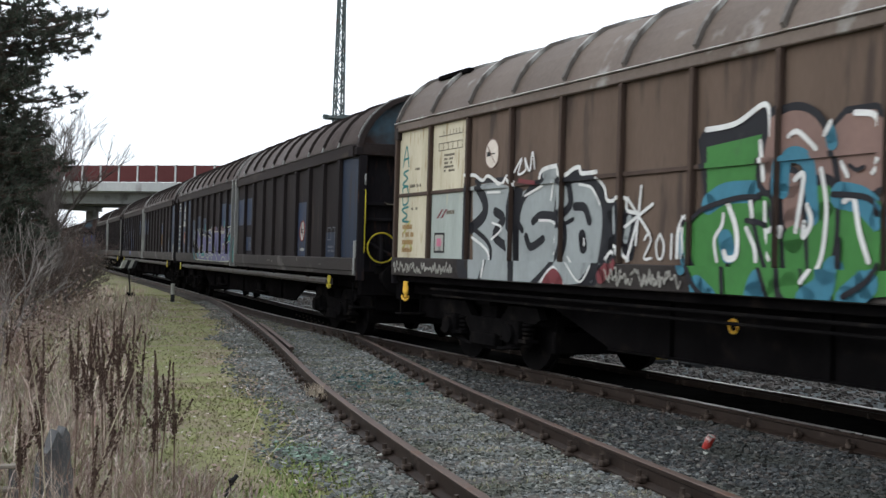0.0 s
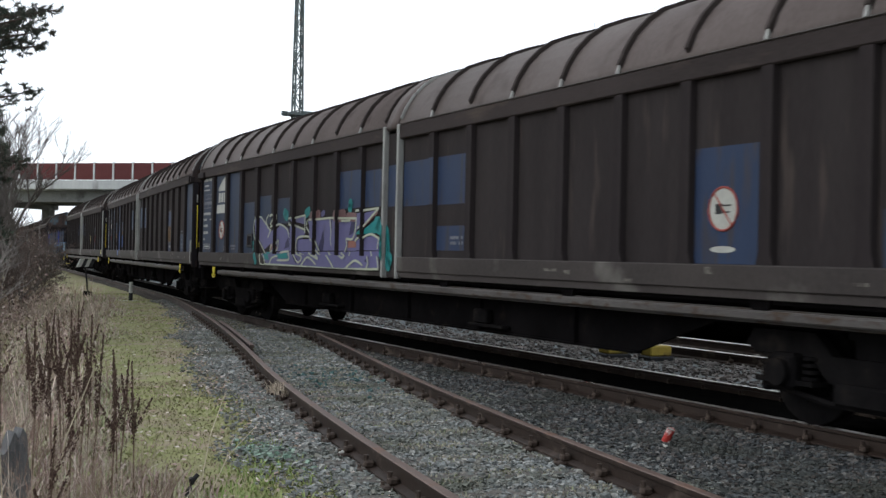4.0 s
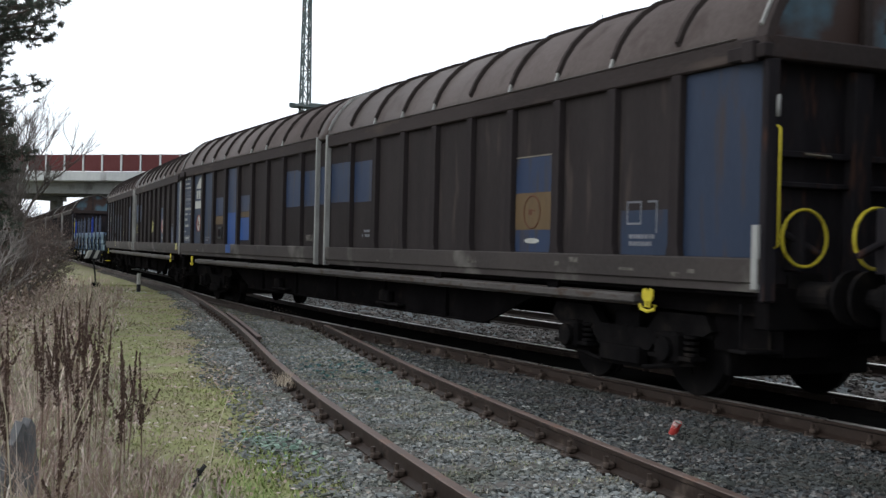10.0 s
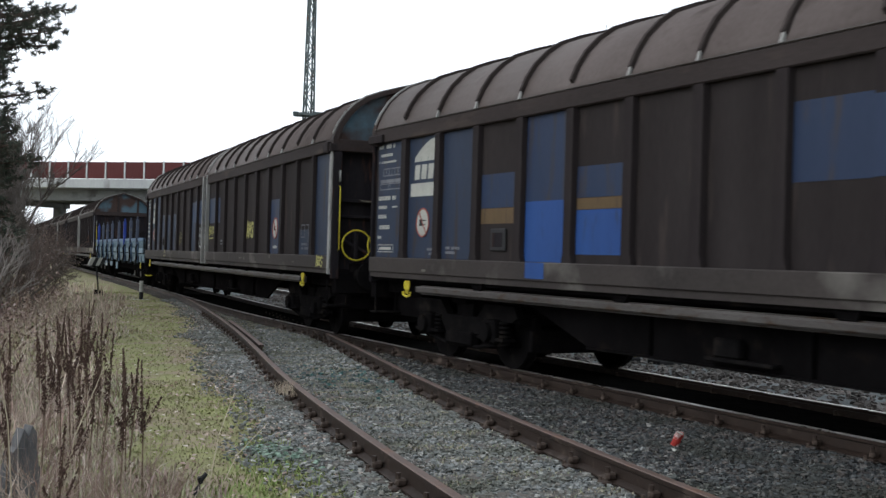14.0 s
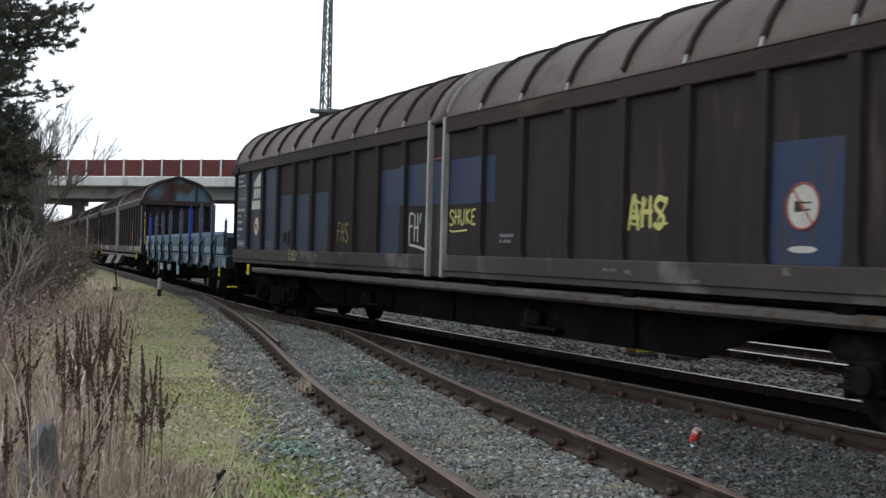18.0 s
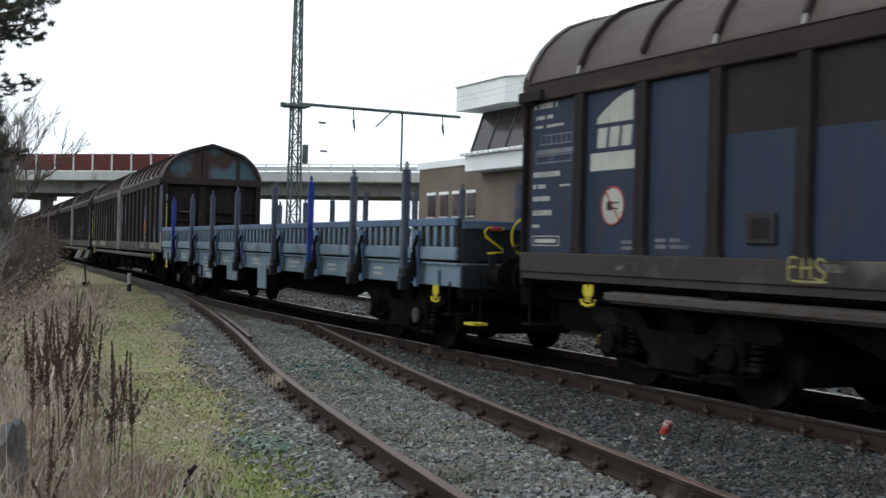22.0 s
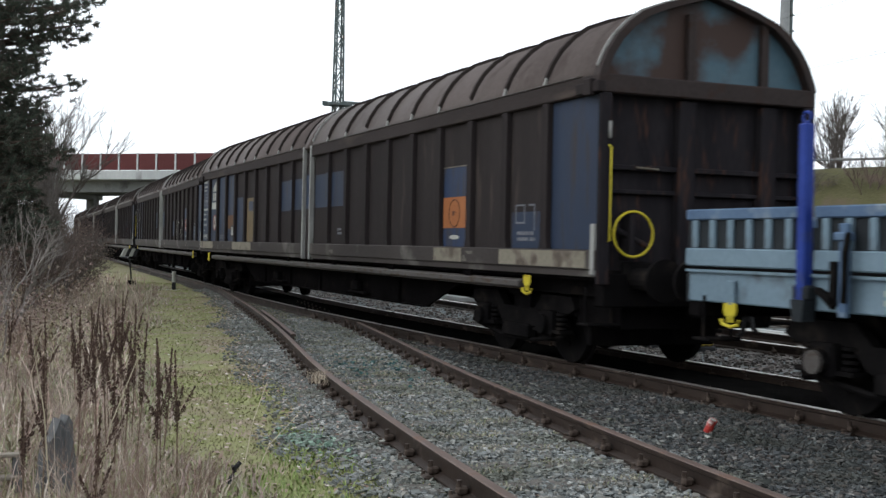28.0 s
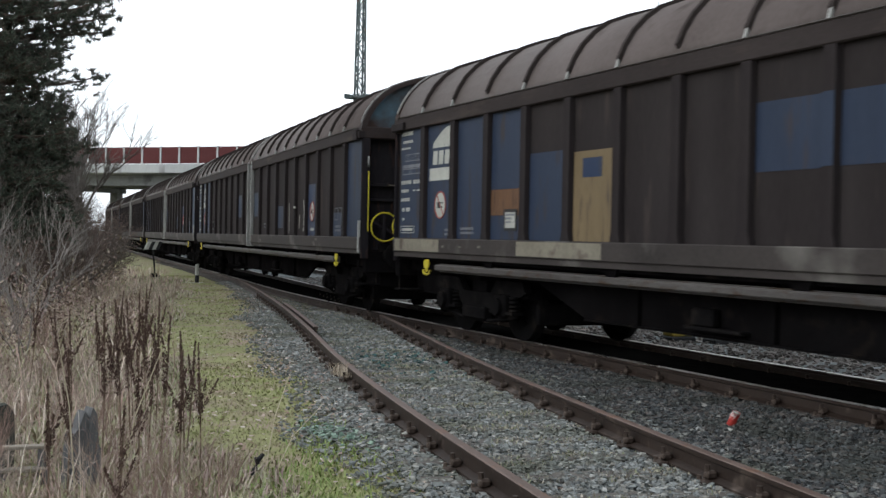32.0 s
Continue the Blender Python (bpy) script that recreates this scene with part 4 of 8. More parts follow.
# W6
w6, wl6 = van("dirty brown sliding-wall van with an orange square sign")
end_signs(w6, wl6, 60, False)
front_sign(wl6["f"], M["rust_orange"])
paint(wl6["r"], "overpaint", M["blue"], [bays(-1, 2.01, 2.62), bays(-2, 2.0, 2.62), bays(-6, LOW, 2.41), bays(-7, 2.0, TOP), bays(-7, LOW, 1.66)], "blue overpainted field")
paint(wl6["f"], "overpaint", M["blue"], [bays(0, 2.02, 2.64), bays(1, 2.02, 2.64)], "blue overpainted field")
paint(wl6["r"], "overpaint", M["ochre"], [bays(-5, LOW, 2.37)], "tan overpainted field")
paint(wl6["r"], "overpaint", M["dull_orange"], [bays(-7, 1.663, 1.997)], "orange-brown primer field")
C6 = 117.94
train_add(w6, C6, 8.55)

# W7 to W10, farther back
FAR = []
for k in range(4):
    w, wl = van("dirty dark brown sliding-wall van with faded blue ends")
    end_signs(w, wl, 70 + 10 * k)
    front_sign(wl["f"])
    paint(wl["f"], "overpaint", M["blue"], [bays(0, 1.8, 2.4), bays(3 + k, 1.5, 2.0)], "blue overpainted field")
    paint(wl["r"], "overpaint", M["blue"], [bays(-2, 1.8, 2.4)], "blue overpainted field")
    FAR.append(wl)
    train_add(w, C6 + (k + 1) * PITCH, 8.55)

# blue also covers the ribs between painted bays
for wl, key, k, z0, z1 in ((wl2["f"], 1, 1, 2.05, 2.67), (wl2["r"], -1, 1, 2.08, 2.65), (wl3["f"], 1, 1, 2.07, 2.7), (wl3["r"], -1, 1, 2.06, 2.68), (wl4["r"], -1, 1, 2.06, 2.63),
                           (wl4["f"], 1, 1, 2.03, 2.62), (wl6["f"], 1, 1, 2.02, 2.64), (wl6["r"], -1, 1, 2.01, 2.62)):
    x = rib_x(key, k)
    part("rib_overpaint", made((box, x - 0.068, x + 0.068, -SIDE - 0.007, -SIDE - 0.003, z0, z1)), M["fresh_blue" if wl not in (wl6["f"], wl6["r"]) else "blue"], wl, "blue overpainted rib")

# blue also covers the middle posts
for w, z0, z1 in ((w2, 2.06, 2.65), (w3, 2.06, 2.7), (w4, 2.05, 2.63), (w6, 2.01, 2.66)):
    part("post_overpaint", made((box, EDGE_R + 0.07, EDGE_F - 0.07, -SHEET - 0.033, -SHEET - 0.03, z0, z1)), M["fresh_blue"], w, "blue overpainted post")

# ---- the stake wagon ----
M["flat_grey"] = material("pale_blue_grey_paint", (0.08866, 0.129, 0.16317), (0.15012, 0.2056, 0.24917), 0.6, big=1.2, fine=18, speck=(0.07258, 0.08467, 0.09491), speck_at=0.6, speck_scale=2.5)
# shade of the recesses and end faces, put into a darker blue-grey
M["flat_shaded"] = material("shadowed_blue_grey_sheet", (0.0104, 0.01271, 0.01525), (0.02079, 0.02426, 0.02772), 0.7, big=1.2, fine=18)
M["flat_blue"] = material("dusty_blue_paint", (0.04675, 0.07661, 0.13261), (0.08677, 0.1331, 0.20575), 0.6, big=1.5, fine=18, speck=(0.1452, 0.1774, 0.2157), speck_at=0.62)
M["stake_blue"] = material("royal_blue_stake", (0.0108, 0.0252, 0.1512), (0.0216, 0.0432, 0.216), 0.5, big=3, fine=20, speck=(0.036, 0.0432, 0.072), speck_at=0.66)
M["stake_grey"] = material("slate_stake", (0.0324, 0.0396, 0.0612), (0.0612, 0.072, 0.1008), 0.6, big=3, fine=20, speck=(0.0864, 0.0864, 0.0936), speck_at=0.66)
FH = 9.36
flat = thing("stake_wagon", "pale blue-grey stake wagon with low ribbed drop sides", "railway wagon", group="goods train")
deck = made((box, -FH, FH, -1.30, 1.30, 1.10, 1.20, 0.01), (box, -FH + 0.3, FH - 0.3, -0.2, 0.2, 0.6, 1.1))
part("deck", deck, M["under"], flat, "dark plank deck")
belly = bmesh.new()
for s in (-1, 1):
    extrude(belly, [(-FH + 1.2, 1.1), (-6.0, 0.86), (-4.6, 0.55), (4.6, 0.55), (6.0, 0.86), (FH - 1.2, 1.1)], across_y, s * 0.95 - 0.02, s * 0.95 + 0.02)
part("truss", belly, M["under"], flat)
for s in (-1, 1):
    part("solebar", made((box, -FH, FH, min(s * 1.24, s * 1.33), max(s * 1.24, s * 1.33), 0.89, 1.185, 0.012), (box, -FH, FH, min(s * 1.3, s * 1.37), max(s * 1.3, s * 1.37), 1.165, 1.19)),
         M["flat_grey"], flat, "pale grey solebar")
STAKE_X = [7.76, 5.70, 3.60, 1.46, -1.27, -3.46, -5.54, -7.74]
EDGES = [FH] + [x + 0.0 for x in STAKE_X] + [-FH]
sb_rib = finish(made((box, -0.042, 0.042, -0.034, 0.0, 1.385, 1.645, 0.01)), "side_rib", M["flat_grey"])
latch_mesh = finish(made((box, -0.045, 0.045, -0.05, 0.0, 0.86, 1.60, 0.01), (box, -0.085, 0.085, -0.075, 0.0, 1.46, 1.53, 0.012)), "side_latch", M["flat_blue"])
hook = made((tube, [(0.06, -0.05, 1.52), (0.09, -0.11, 1.38), (0.06, -0.08, 1.16), (0.03, -0.06, 0.98)], 0.028, 6), (box, -0.13, -0.06, -0.07, 0.0, 0.95, 1.30, 0.012))
extrude(hook, [(-0.06, 1.00), (-0.27, 1.09), (-0.28, 1.05), (-0.20, 1.00), (-0.10, 0.92)], across_y, -0.07, -0.01)
hook_mesh = finish(hook, "latch_hook", M["bogie"])
for s in (-1, 1):
    for k in range(9):
        x1, x0 = EDGES[k] - (0.02 if k == 0 else 0.09), EDGES[k + 1] + (0.02 if k == 8 else 0.09)
        y0, y1 = sorted((s * 1.32, s * 1.355))
        side = part("drop_side", made((box, x0, x1, y0, y1, 1.215, 1.74)), M["flat_shaded"], flat, "low ribbed drop side")
        y0, y1 = sorted((s * 1.31, s * 1.395))
        part("top_band", made((box, x0, x1, y0, y1, 1.645, 1.745, 0.012)), M["flat_blue"], side)
        part("lower_band", made((box, x0, x1, y0, y1, 1.22, 1.385, 0.012)), M["flat_grey"], side)
        if s < 0:
            n = int((x1 - x0) / 0.235)
            for i in range(n):
                part("side_rib", sb_rib, None, side, m=pose(x0 + (i + 0.5) * (x1 - x0) / n, -1.355, 0))
            if k < 8:
                part("side_latch", latch_mesh, None, flat, "blue-grey side latch", m=pose(EDGES[k + 1] + 0.47, -1.395, 0))
                part("latch_hook", hook_mesh, None, flat, "dark forked latch hook", m=pose(EDGES[k + 1] + 0.47, -1.395, 0))
    for k, x in enumerate(STAKE_X):
        bm = made((box, x - 0.048, x + 0.048, s * 1.40 - 0.05, s * 1.40 + 0.05, 0.86, 2.42, 0.012))
        ring(bm, (x, s * 1.40, 2.47), (1, 0, 0), (0, 0, 1), 0.045, 0.014, 14, 6)
        mat = M["stake_blue"] if (k in (2, 7) and s < 0) else M["stake_grey"]
        part("stake", bm, mat, flat, "royal blue steel stake" if mat is M["stake_blue"] else "slate-blue steel stake")
        bm = made((box, x - 0.095, x + 0.095, s * 1.39 - 0.06, s * 1.39 + 0.06, 0.97, 1.10, 0.02))
        extrude(bm, [(x - 0.08, 0.98), (x + 0.08, 0.98), (x + 0.05, 0.80), (x - 0.05, 0.80)], across_y, s * 1.40 - 0.07, s * 1.40 + 0.07)
        part("stake_pocket", bm, M["flat_shaded"], flat)
for s in (-1, 1):
    x0, x1 = sorted((s * (FH - 0.06), s * FH))
    # the end's shade is in the flap's colour
    part("end_flap", made((box, x0, x1, -1.30, 1.30, 1.20, 1.70, 0.01)), M["flat_shaded"], flat, "blue-grey end flap with painted shade")
    for y in (-0.9, 0.9):
        part("end_stanchion", made((box, min(s * FH, s * (FH + 0.05)), max(s * FH, s * (FH + 0.05)), y - 0.05, y + 0.05, 1.0, 1.62, 0.01)), M["flat_shaded"], flat)
    h = bmesh.new()
    tube(h, [(s * (FH + 0.10), -s * y, z) for y, z in ((0.78, 1.62), (1.00, 1.63), (1.045, 1.59), (1.03, 1.52), (0.80, 1.37), (0.79, 1.33), (1.00, 1.315))], 0.016, 8)
    part("grip", h, M["yellow"], flat, "bent yellow shunter grip", smooth=True)
    part("grip_foot", made((box, min(s * FH, s * (FH + 0.12)), max(s * FH, s * (FH + 0.12)), -s * 0.88 - 0.07, -s * 0.88 + 0.07, 1.59, 1.65, 0.01)), M["red"], flat, "worn red grip bracket")
    part("end_cap", made((box, min(s * (FH - 0.07), s * (FH + 0.02)), max(s * (FH - 0.07), s * (FH + 0.02)), -1.30, 1.30, 1.61, 1.72, 0.012)), M["flat_blue"], flat, "dusty blue end flap rim")
    part("deck_lip", made((box, min(s * FH, s * (FH + 0.03)), max(s * FH, s * (FH + 0.03)), -1.32, 1.32, 1.165, 1.19)), M["flat_grey"], flat, "pale steel deck edge")
    part("headstock_plate", made((box, min(s * FH, s * (FH + 0.055)), max(s * FH, s * (FH + 0.055)), -1.32, 1.32, 0.87, 1.15, 0.012)), M["flat_shaded"], flat, "dark blue-grey headstock plate")
    if s > 0:
        part("yellow_step", made((box, FH + 0.05, FH + 0.32, -1.28, -1.08, 0.44, 0.475, 0.008)), M["yellow"], flat, "yellow shunter step")
        part("step_rod", made((tube, [(FH + 0.1, -1.08, 0.46), (FH + 0.1, -1.08, 1.05)], 0.013, 6)), M["bogie"], flat)
# hanging data plates
plate = part("data_plate", made((box, -4.84, -3.60, -1.36, -1.335, 0.57, 1.12, 0.006)), M["flat_blue"], flat, "large dusty blue data plate")
part("label_field", made((box, -4.17, -3.62, -1.366, -1.360, 0.585, 0.70)), M["white"], plate, "whitish label field")
part("lettering", text_bars(-4.42, -3.90, 0.72, 1.06, 4, -1.362, 91), M["white"], plate, "white lettering")
part("card_box", made((box, -4.82, -4.48, -1.39, -1.36, 0.60, 0.85, 0.01)), M["bogie"], plate, "dark framed card holder")
part("card", made((box, -4.79, -4.51, -1.394, -1.390, 0.63, 0.82)), M["stake_grey"], plate)
for x0, x1, z0, z1 in ((-2.22, -1.34, 0.60, 0.92), (0.24, 0.81, 0.52, 0.96)):
    part("data_plate", made((box, x0, x1, -1.36, -1.335, z0, z1, 0.006)), M["flat_grey"], flat, "pale grey hanging data plate")
for x in (8.75, -8.7):
    part("lever_plate", MESH["lever"], None, flat, "small yellow hooked brake lever", m=pose(x, -1.36, 0.80))
    part("lever_arm", made((box, x - 0.05, x + 0.05, -1.375, -1.34, 0.86, 1.10, 0.01)), M["flat_grey"], flat, "pale grey lever arm")
for k in (0, 1, 2, 3, 4, 5, 6):
    xm = (STAKE_X[k] + STAKE_X[k + 1]) / 2
    part("lettering", text_bars(xm - 0.3, xm + 0.35, 0.95, 1.10, 2, -1.332, 200 + k), M["white"], flat, "faded white lettering")
add_buffers(flat, FH)
add_bogies(flat, (-6.9, 6.9))
for x in (-6.9 - AXLE, -6.9 + AXLE, 6.9 - AXLE, 6.9 + AXLE):
    part("axle_cap", made((tube, [(x, -1.21, 0.46), (x, -1.24, 0.46), (x, -1.25, 0.46)], 0.10, 16)), M["rail_guide"], flat, "worn grey axle box cover")
train_add(flat, 96.25, 6.9)

# ---- W1: the brown van with a cream end ----
M["w1_brown"] = material("faded_brown_steel", (0.08593, 0.05979, 0.0446), (0.1271, 0.09171, 0.07096), 0.68, big=0.6, fine=14, stretch=STREAK,
                         speck=(0.055, 0.040, 0.033), speck_at=0.60, speck_scale=1.4)
M["w1_rib"] = material("dark_brown_rib", (0.04275, 0.0289, 0.0232), (0.08075, 0.0561, 0.0448), 0.7, big=1.4, fine=22, stretch=STREAK, bump=0.06)
M["grey_green"] = material("pale_grey_green_paint", (0.26796, 0.29946, 0.27227), (0.3696, 0.40572, 0.37624), 0.6, big=0.8, fine=14, stretch=STREAK, speck=(0.4704, 0.4032, 0.2464), speck_at=0.62, speck_scale=1.5)
M["cream"] = material("weathered_cream_paint", (0.39109, 0.34935, 0.24775), (0.55871, 0.51482, 0.39449), 0.6, big=0.9, fine=16, stretch=STREAK, speck=(0.2755, 0.202, 0.1102), speck_at=0.62)
M["w1_roof"] = material("faded_roof_steel", (0.10319, 0.08071, 0.06831), (0.16505, 0.133, 0.11378), 0.66, big=0.8, fine=18, speck=(0.276, 0.2645, 0.253), speck_at=0.66, speck_scale=2.6, bump=0.08)
M["w1_seam"] = material("pale_streaked_seam", (0.09, 0.08, 0.072), (0.15, 0.135, 0.125), 0.7, big=2, fine=20, speck=(0.45, 0.45, 0.43), speck_at=0.56, speck_scale=1.6)
M["chalky"] = material("chalky_edge_paint", (0.32, 0.31, 0.30), (0.50, 0.49, 0.47), 0.7, big=3, fine=30, speck=(0.14, 0.11, 0.09), speck_at=0.56, speck_scale=1.5)
w1 = thing("covered_van", "faded brown covered van with cream rear panels and graffiti", "railway wagon", group="goods train")
STEP1 = 1.195
bm = made((box, -HALF, HALF, -SHEET, -SHEET + 0.03, 1.13, 3.34))
wall1 = part("side_wall", bm, M["w1_brown"], w1)
part("cornice", made((box, -HALF, HALF, -SIDE - 0.005, -SHEET, 3.24, 3.36, 0.012)), M["w1_roof"], wall1)
part("sill", made((box, -HALF, HALF, -SIDE - 0.01, -SHEET, 1.11, 1.37, 0.012)), M["sill_brown"], wall1)
w1rib = finish(made((box, -0.03, 0.03, -SIDE - 0.005, -SHEET, 1.37, 3.24, 0.008)), "rib", M["w1_rib"])
for k in range(19):
    part("rib", w1rib, None, wall1, m=pose(-HALF + 0.04 + k * STEP1 if k < 18 else HALF - 0.04, 0, 0))
part("waist_rail", made((box, -HALF, HALF, -SHEET - 0.03, -SHEET, 2.27, 2.32, 0.006)), M["w1_rib"], wall1)
for k in range(2):
    a = -HALF + 0.07 + k * STEP1
    part("cream_panel", made((box, a, a + STEP1 - 0.06, -SHEET - 0.006, -SHEET, 2.322, 3.235)), M["cream"], wall1, "weathered cream panel")
    part("cream_panel", made((box, a, a + STEP1 - 0.06, -SHEET - 0.006, -SHEET, 1.375, 2.268)), M["grey_green" if k else "cream"], wall1, "pale grey-green panel" if k else "weathered cream panel")
part("roof_panel", finish(roof_bm(-HALF - 0.02, HALF + 0.02), "roof_panel", M["w1_roof"], True), None, w1, m=pose(0, 0, 0.14))
seam1 = MESH["roof_rib"].copy()
seam1.materials[0] = M["w1_seam"]
for k in range(18):
    part("roof_rib", seam1, None, w1, m=pose(-HALF + 0.08 + k * STEP1, 0, 0.14))
part("drip_edge", made((box, -HALF, HALF, -SIDE - 0.03, -SIDE + 0.01, 3.362, 3.376, 0.003)), M["chalky"], w1, "thin whitish drip edge")
part("roof_hatch_rail", made((box, -HALF + 0.5, -HALF + 1.5, -0.95, -0.85, 4.0, 4.07, 0.01)), M["under"], w1)
part("far_sliding_wall", MESH["far_wall"], None, w1)
part("underframe", MESH["underframe"], None, w1, "deep black fish-bellied steel underframe")
part("rail_guide", made((box, -9.6, HALF, -1.40, -1.33, 0.93, 0.965, 0.01), (box, -9.6, HALF, -1.36, -1.30, 0.845, 0.875, 0.008)), M["bogie"], w1, "pair of thin dark steel rails")
part("eye_plate", made((box, -0.5, -0.3, -SIDE - 0.03, -SIDE, 3.08, 3.24, 0.03)), M["rib_brown"], w1)
lev = MESH["lever"].copy()
lev.materials[0] = M["orange"]
part("lever_plate", lev, None, w1, "amber brake lever plate", m=pose(-10.36, -1.43, 0.87))
part("lever_tag", made((box, -10.43, -10.29, -1.45, -1.43, 0.86, 1.03, 0.01)), M["orange"], w1, "amber lever tag")
for d in (0, 180):
    turn = pose(0, 0, 0, 0, 0, d)
    for name in ("end_wall", "tympanum", "rim", "beam", "ledge"):
        part(END[name].name.split(".")[0], END[name], None, w1, m=turn @ pose(0, 0, 0.14 if name in ("tympanum", "rim") else 0.12 if name == "beam" else 0))
    for y in (-0.55, 0.55):
        part("end_post", END["post"], None, w1, m=turn @ pose(0, y, 0))
    for y in (-1.32, 1.32):
        part("corner_post", END["corner"], None, w1, m=turn @ pose(0, y, 0))
    part("hoop", END["hoop"], None, w1, m=turn @ pose(0, 0.0 if d == 0 else 1.96, 0))
add_buffers(w1, HALF)
add_bogies(w1, (-8.55, 8.55))
train_add(w1, 5.15, 8.55)

# ---- spray paint on the wagons ----


def spray(name, rgb, dark=0.75, rough=0.5):
    return material(name, tuple(c * dark for c in rgb), rgb, rough, big=2.5, fine=18, stretch=(1, 1, 0.6), speck=tuple(c * 0.55 + 0.02 for c in rgb), speck_at=0.68, bump=0.03)


SPRAY = {k: spray(k + "_spray", c) for k, c in {
    "silver": (0.29, 0.315, 0.315), "ink": (0.018, 0.018, 0.022), "chalk": (0.68, 0.68, 0.66), "green": (0.055, 0.185, 0.048), "teal": (0.02, 0.16, 0.16),
    "sky": (0.055, 0.185, 0.26), "pink": (0.21, 0.135, 0.115), "lemon": (0.33, 0.35, 0.27), "scrub": (0.30, 0.29, 0.26), "yellow": (0.40, 0.38, 0.13), "rose": (0.50, 0.16, 0.24), "mustard": (0.21, 0.20, 0.075), "brick": (0.17, 0.045, 0.05)}.items()}


M["pale_pink"] = material("faded_sign_white", (0.50, 0.44, 0.38), (0.62, 0.56, 0.50), 0.6, big=6, fine=30, speck=(0.40, 0.28, 0.24), speck_at=0.62)


def smooth_line(pts, n=6):
    p = [Vector(q) for q in pts]
    out = []
    for i in range(len(p) - 1):
        a, b, c, d = p[max(0, i - 1)], p[i], p[i + 1], p[min(len(p) - 1, i + 2)]
        for k in range(n):
            u = k / n
            out.append(0.5 * (2 * b + (c - a) * u + (2 * a - 5 * b + 4 * c - d) * u * u + (3 * b - a - 3 * c + d) * u ** 3))
    return out + [p[-1]]


def stroke(bm, pts, w, y, soft=True):
    """A flat painted stroke of width w with round ends, on the plane y."""
    line = smooth_line(pts) if soft and len(pts) > 2 else [Vector(q) for q in pts]
    left, right = [], []
    for i, p in enumerate(line):
        d = (line[min(i + 1, len(line) - 1)] - line[max(0, i - 1)]).normalized()
        nrm = Vector((-d.y, d.x)) * w / 2
        left.append(p + nrm)
        right.append(p - nrm)
    la = [bm.verts.new((q.x, y, q.y)) for q in left]
    ra = [bm.verts.new((q.x, y, q.y)) for q in right]
    for i in range(len(line) - 1):
        bm.faces.new((la[i], la[i + 1], ra[i + 1], ra[i]))
    for c in (line[0], line[-1]):
        vs = [bm.verts.new((c.x + w / 2 * math.cos(a * math.pi / 6), y, c.y + w / 2 * math.sin(a * math.pi / 6))) for a in range(12)]
        bm.faces.new(vs)


def boxed(strokes, x0, x1, z0, z1):
    return [[(x0 + u * (x1 - x0), z0 + v * (z1 - z0)) for u, v in s] for s in strokes]


def letter(wall, strokes, w, coats, base, name="graffiti_letter"):
    """One sprayed letter in coats (paint, width added, shift), each a thin layer over the last."""
    for k, (paint_name, extra, dx, dz) in enumerate(coats):
        bm = bmesh.new()
        for j, s in enumerate(strokes):
            stroke(bm, [(u + dx, v + dz) for u, v in s], max(0.02, w + extra), base - 0.0015 * k - 0.0002 * j)
        part(name, bm, SPRAY[paint_name], wall, paint_name + " spray-painted shape")


E_ = [[(.9, .93), (.25, .9), (.22, .55), (.62, .52)], [(.22, .55), (.15, .1), (.9, .08)]]
S_ = [[(.92, .85), (.45, .97), (.15, .72), (.5, .5), (.88, .3), (.55, .03), (.1, .14)]]
I_ = [[(.5, .98), (.42, .38)], [(.4, .08), (.42, .12)]]
U_ = [[(.12, .95), (.15, .3), (.45, .04), (.8, .3), (.85, .95)]]
A_ = [[(.08, .03), (.4, .95), (.62, .95), (.92, .03)], [(.25, .38), (.78, .38)]]
O_ = [[(.5, .97), (.12, .6), (.3, .08), (.75, .08), (.92, .55), (.5, .97)]]
Z_ = [[(.1, .9), (.9, .95), (.15, .1), (.92, .06)]]
# paint on W1 follows its relief: sheet, ribs, waist rail and sill
LAYER = [0]


def on_relief(bm, name, paint_name):
    """Cut flat paint along the ribs and rails of W1 and lay each piece on the surface behind it."""
    ribs = [-HALF + 0.04 + k * STEP1 for k in range(1, 11)]
    cuts = [((0, 0, z), (0, 0, 1)) for z in (1.37, 2.27, 2.32)] + [((x + d, 0, 0), (1, 0, 0)) for x in ribs for d in (-0.03, 0.03)]
    bmesh.ops.bisect_plane(bm, geom=bm.verts[:] + bm.edges[:] + bm.faces[:], plane_co=(0, 0, 1.125), plane_no=(0, 0, -1), clear_outer=True)
    for co, no in cuts:
        bmesh.ops.bisect_plane(bm, geom=bm.verts[:] + bm.edges[:] + bm.faces[:], plane_co=co, plane_no=no)
    out_bm = bmesh.new()
    lift = 0.0012 + 0.0004 * LAYER[0]
    LAYER[0] += 1
    for f in bm.faces:
        c = f.calc_center_median()
        if c.z < 1.12:
            continue
        y = -SHEET
        if c.z < 1.37:
            y = -SIDE - 0.01
        elif any(abs(c.x - x) < 0.03 for x in ribs):
            y = -SIDE - 0.005
        elif 2.27 < c.z < 2.32:
            y = -SHEET - 0.03
        out_bm.faces.new([out_bm.verts.new((v.co.x, y - lift, v.co.z)) for v in f.verts])
    bm.free()
    return part(name, out_bm, SPRAY[paint_name], wall1, paint_name + " spray-painted shape")


def coat(wall, paint_name, w, pts):
    bm = bmesh.new()
    stroke(bm, pts, w, 0)
    on_relief(bm, "graffiti_stroke", paint_name)


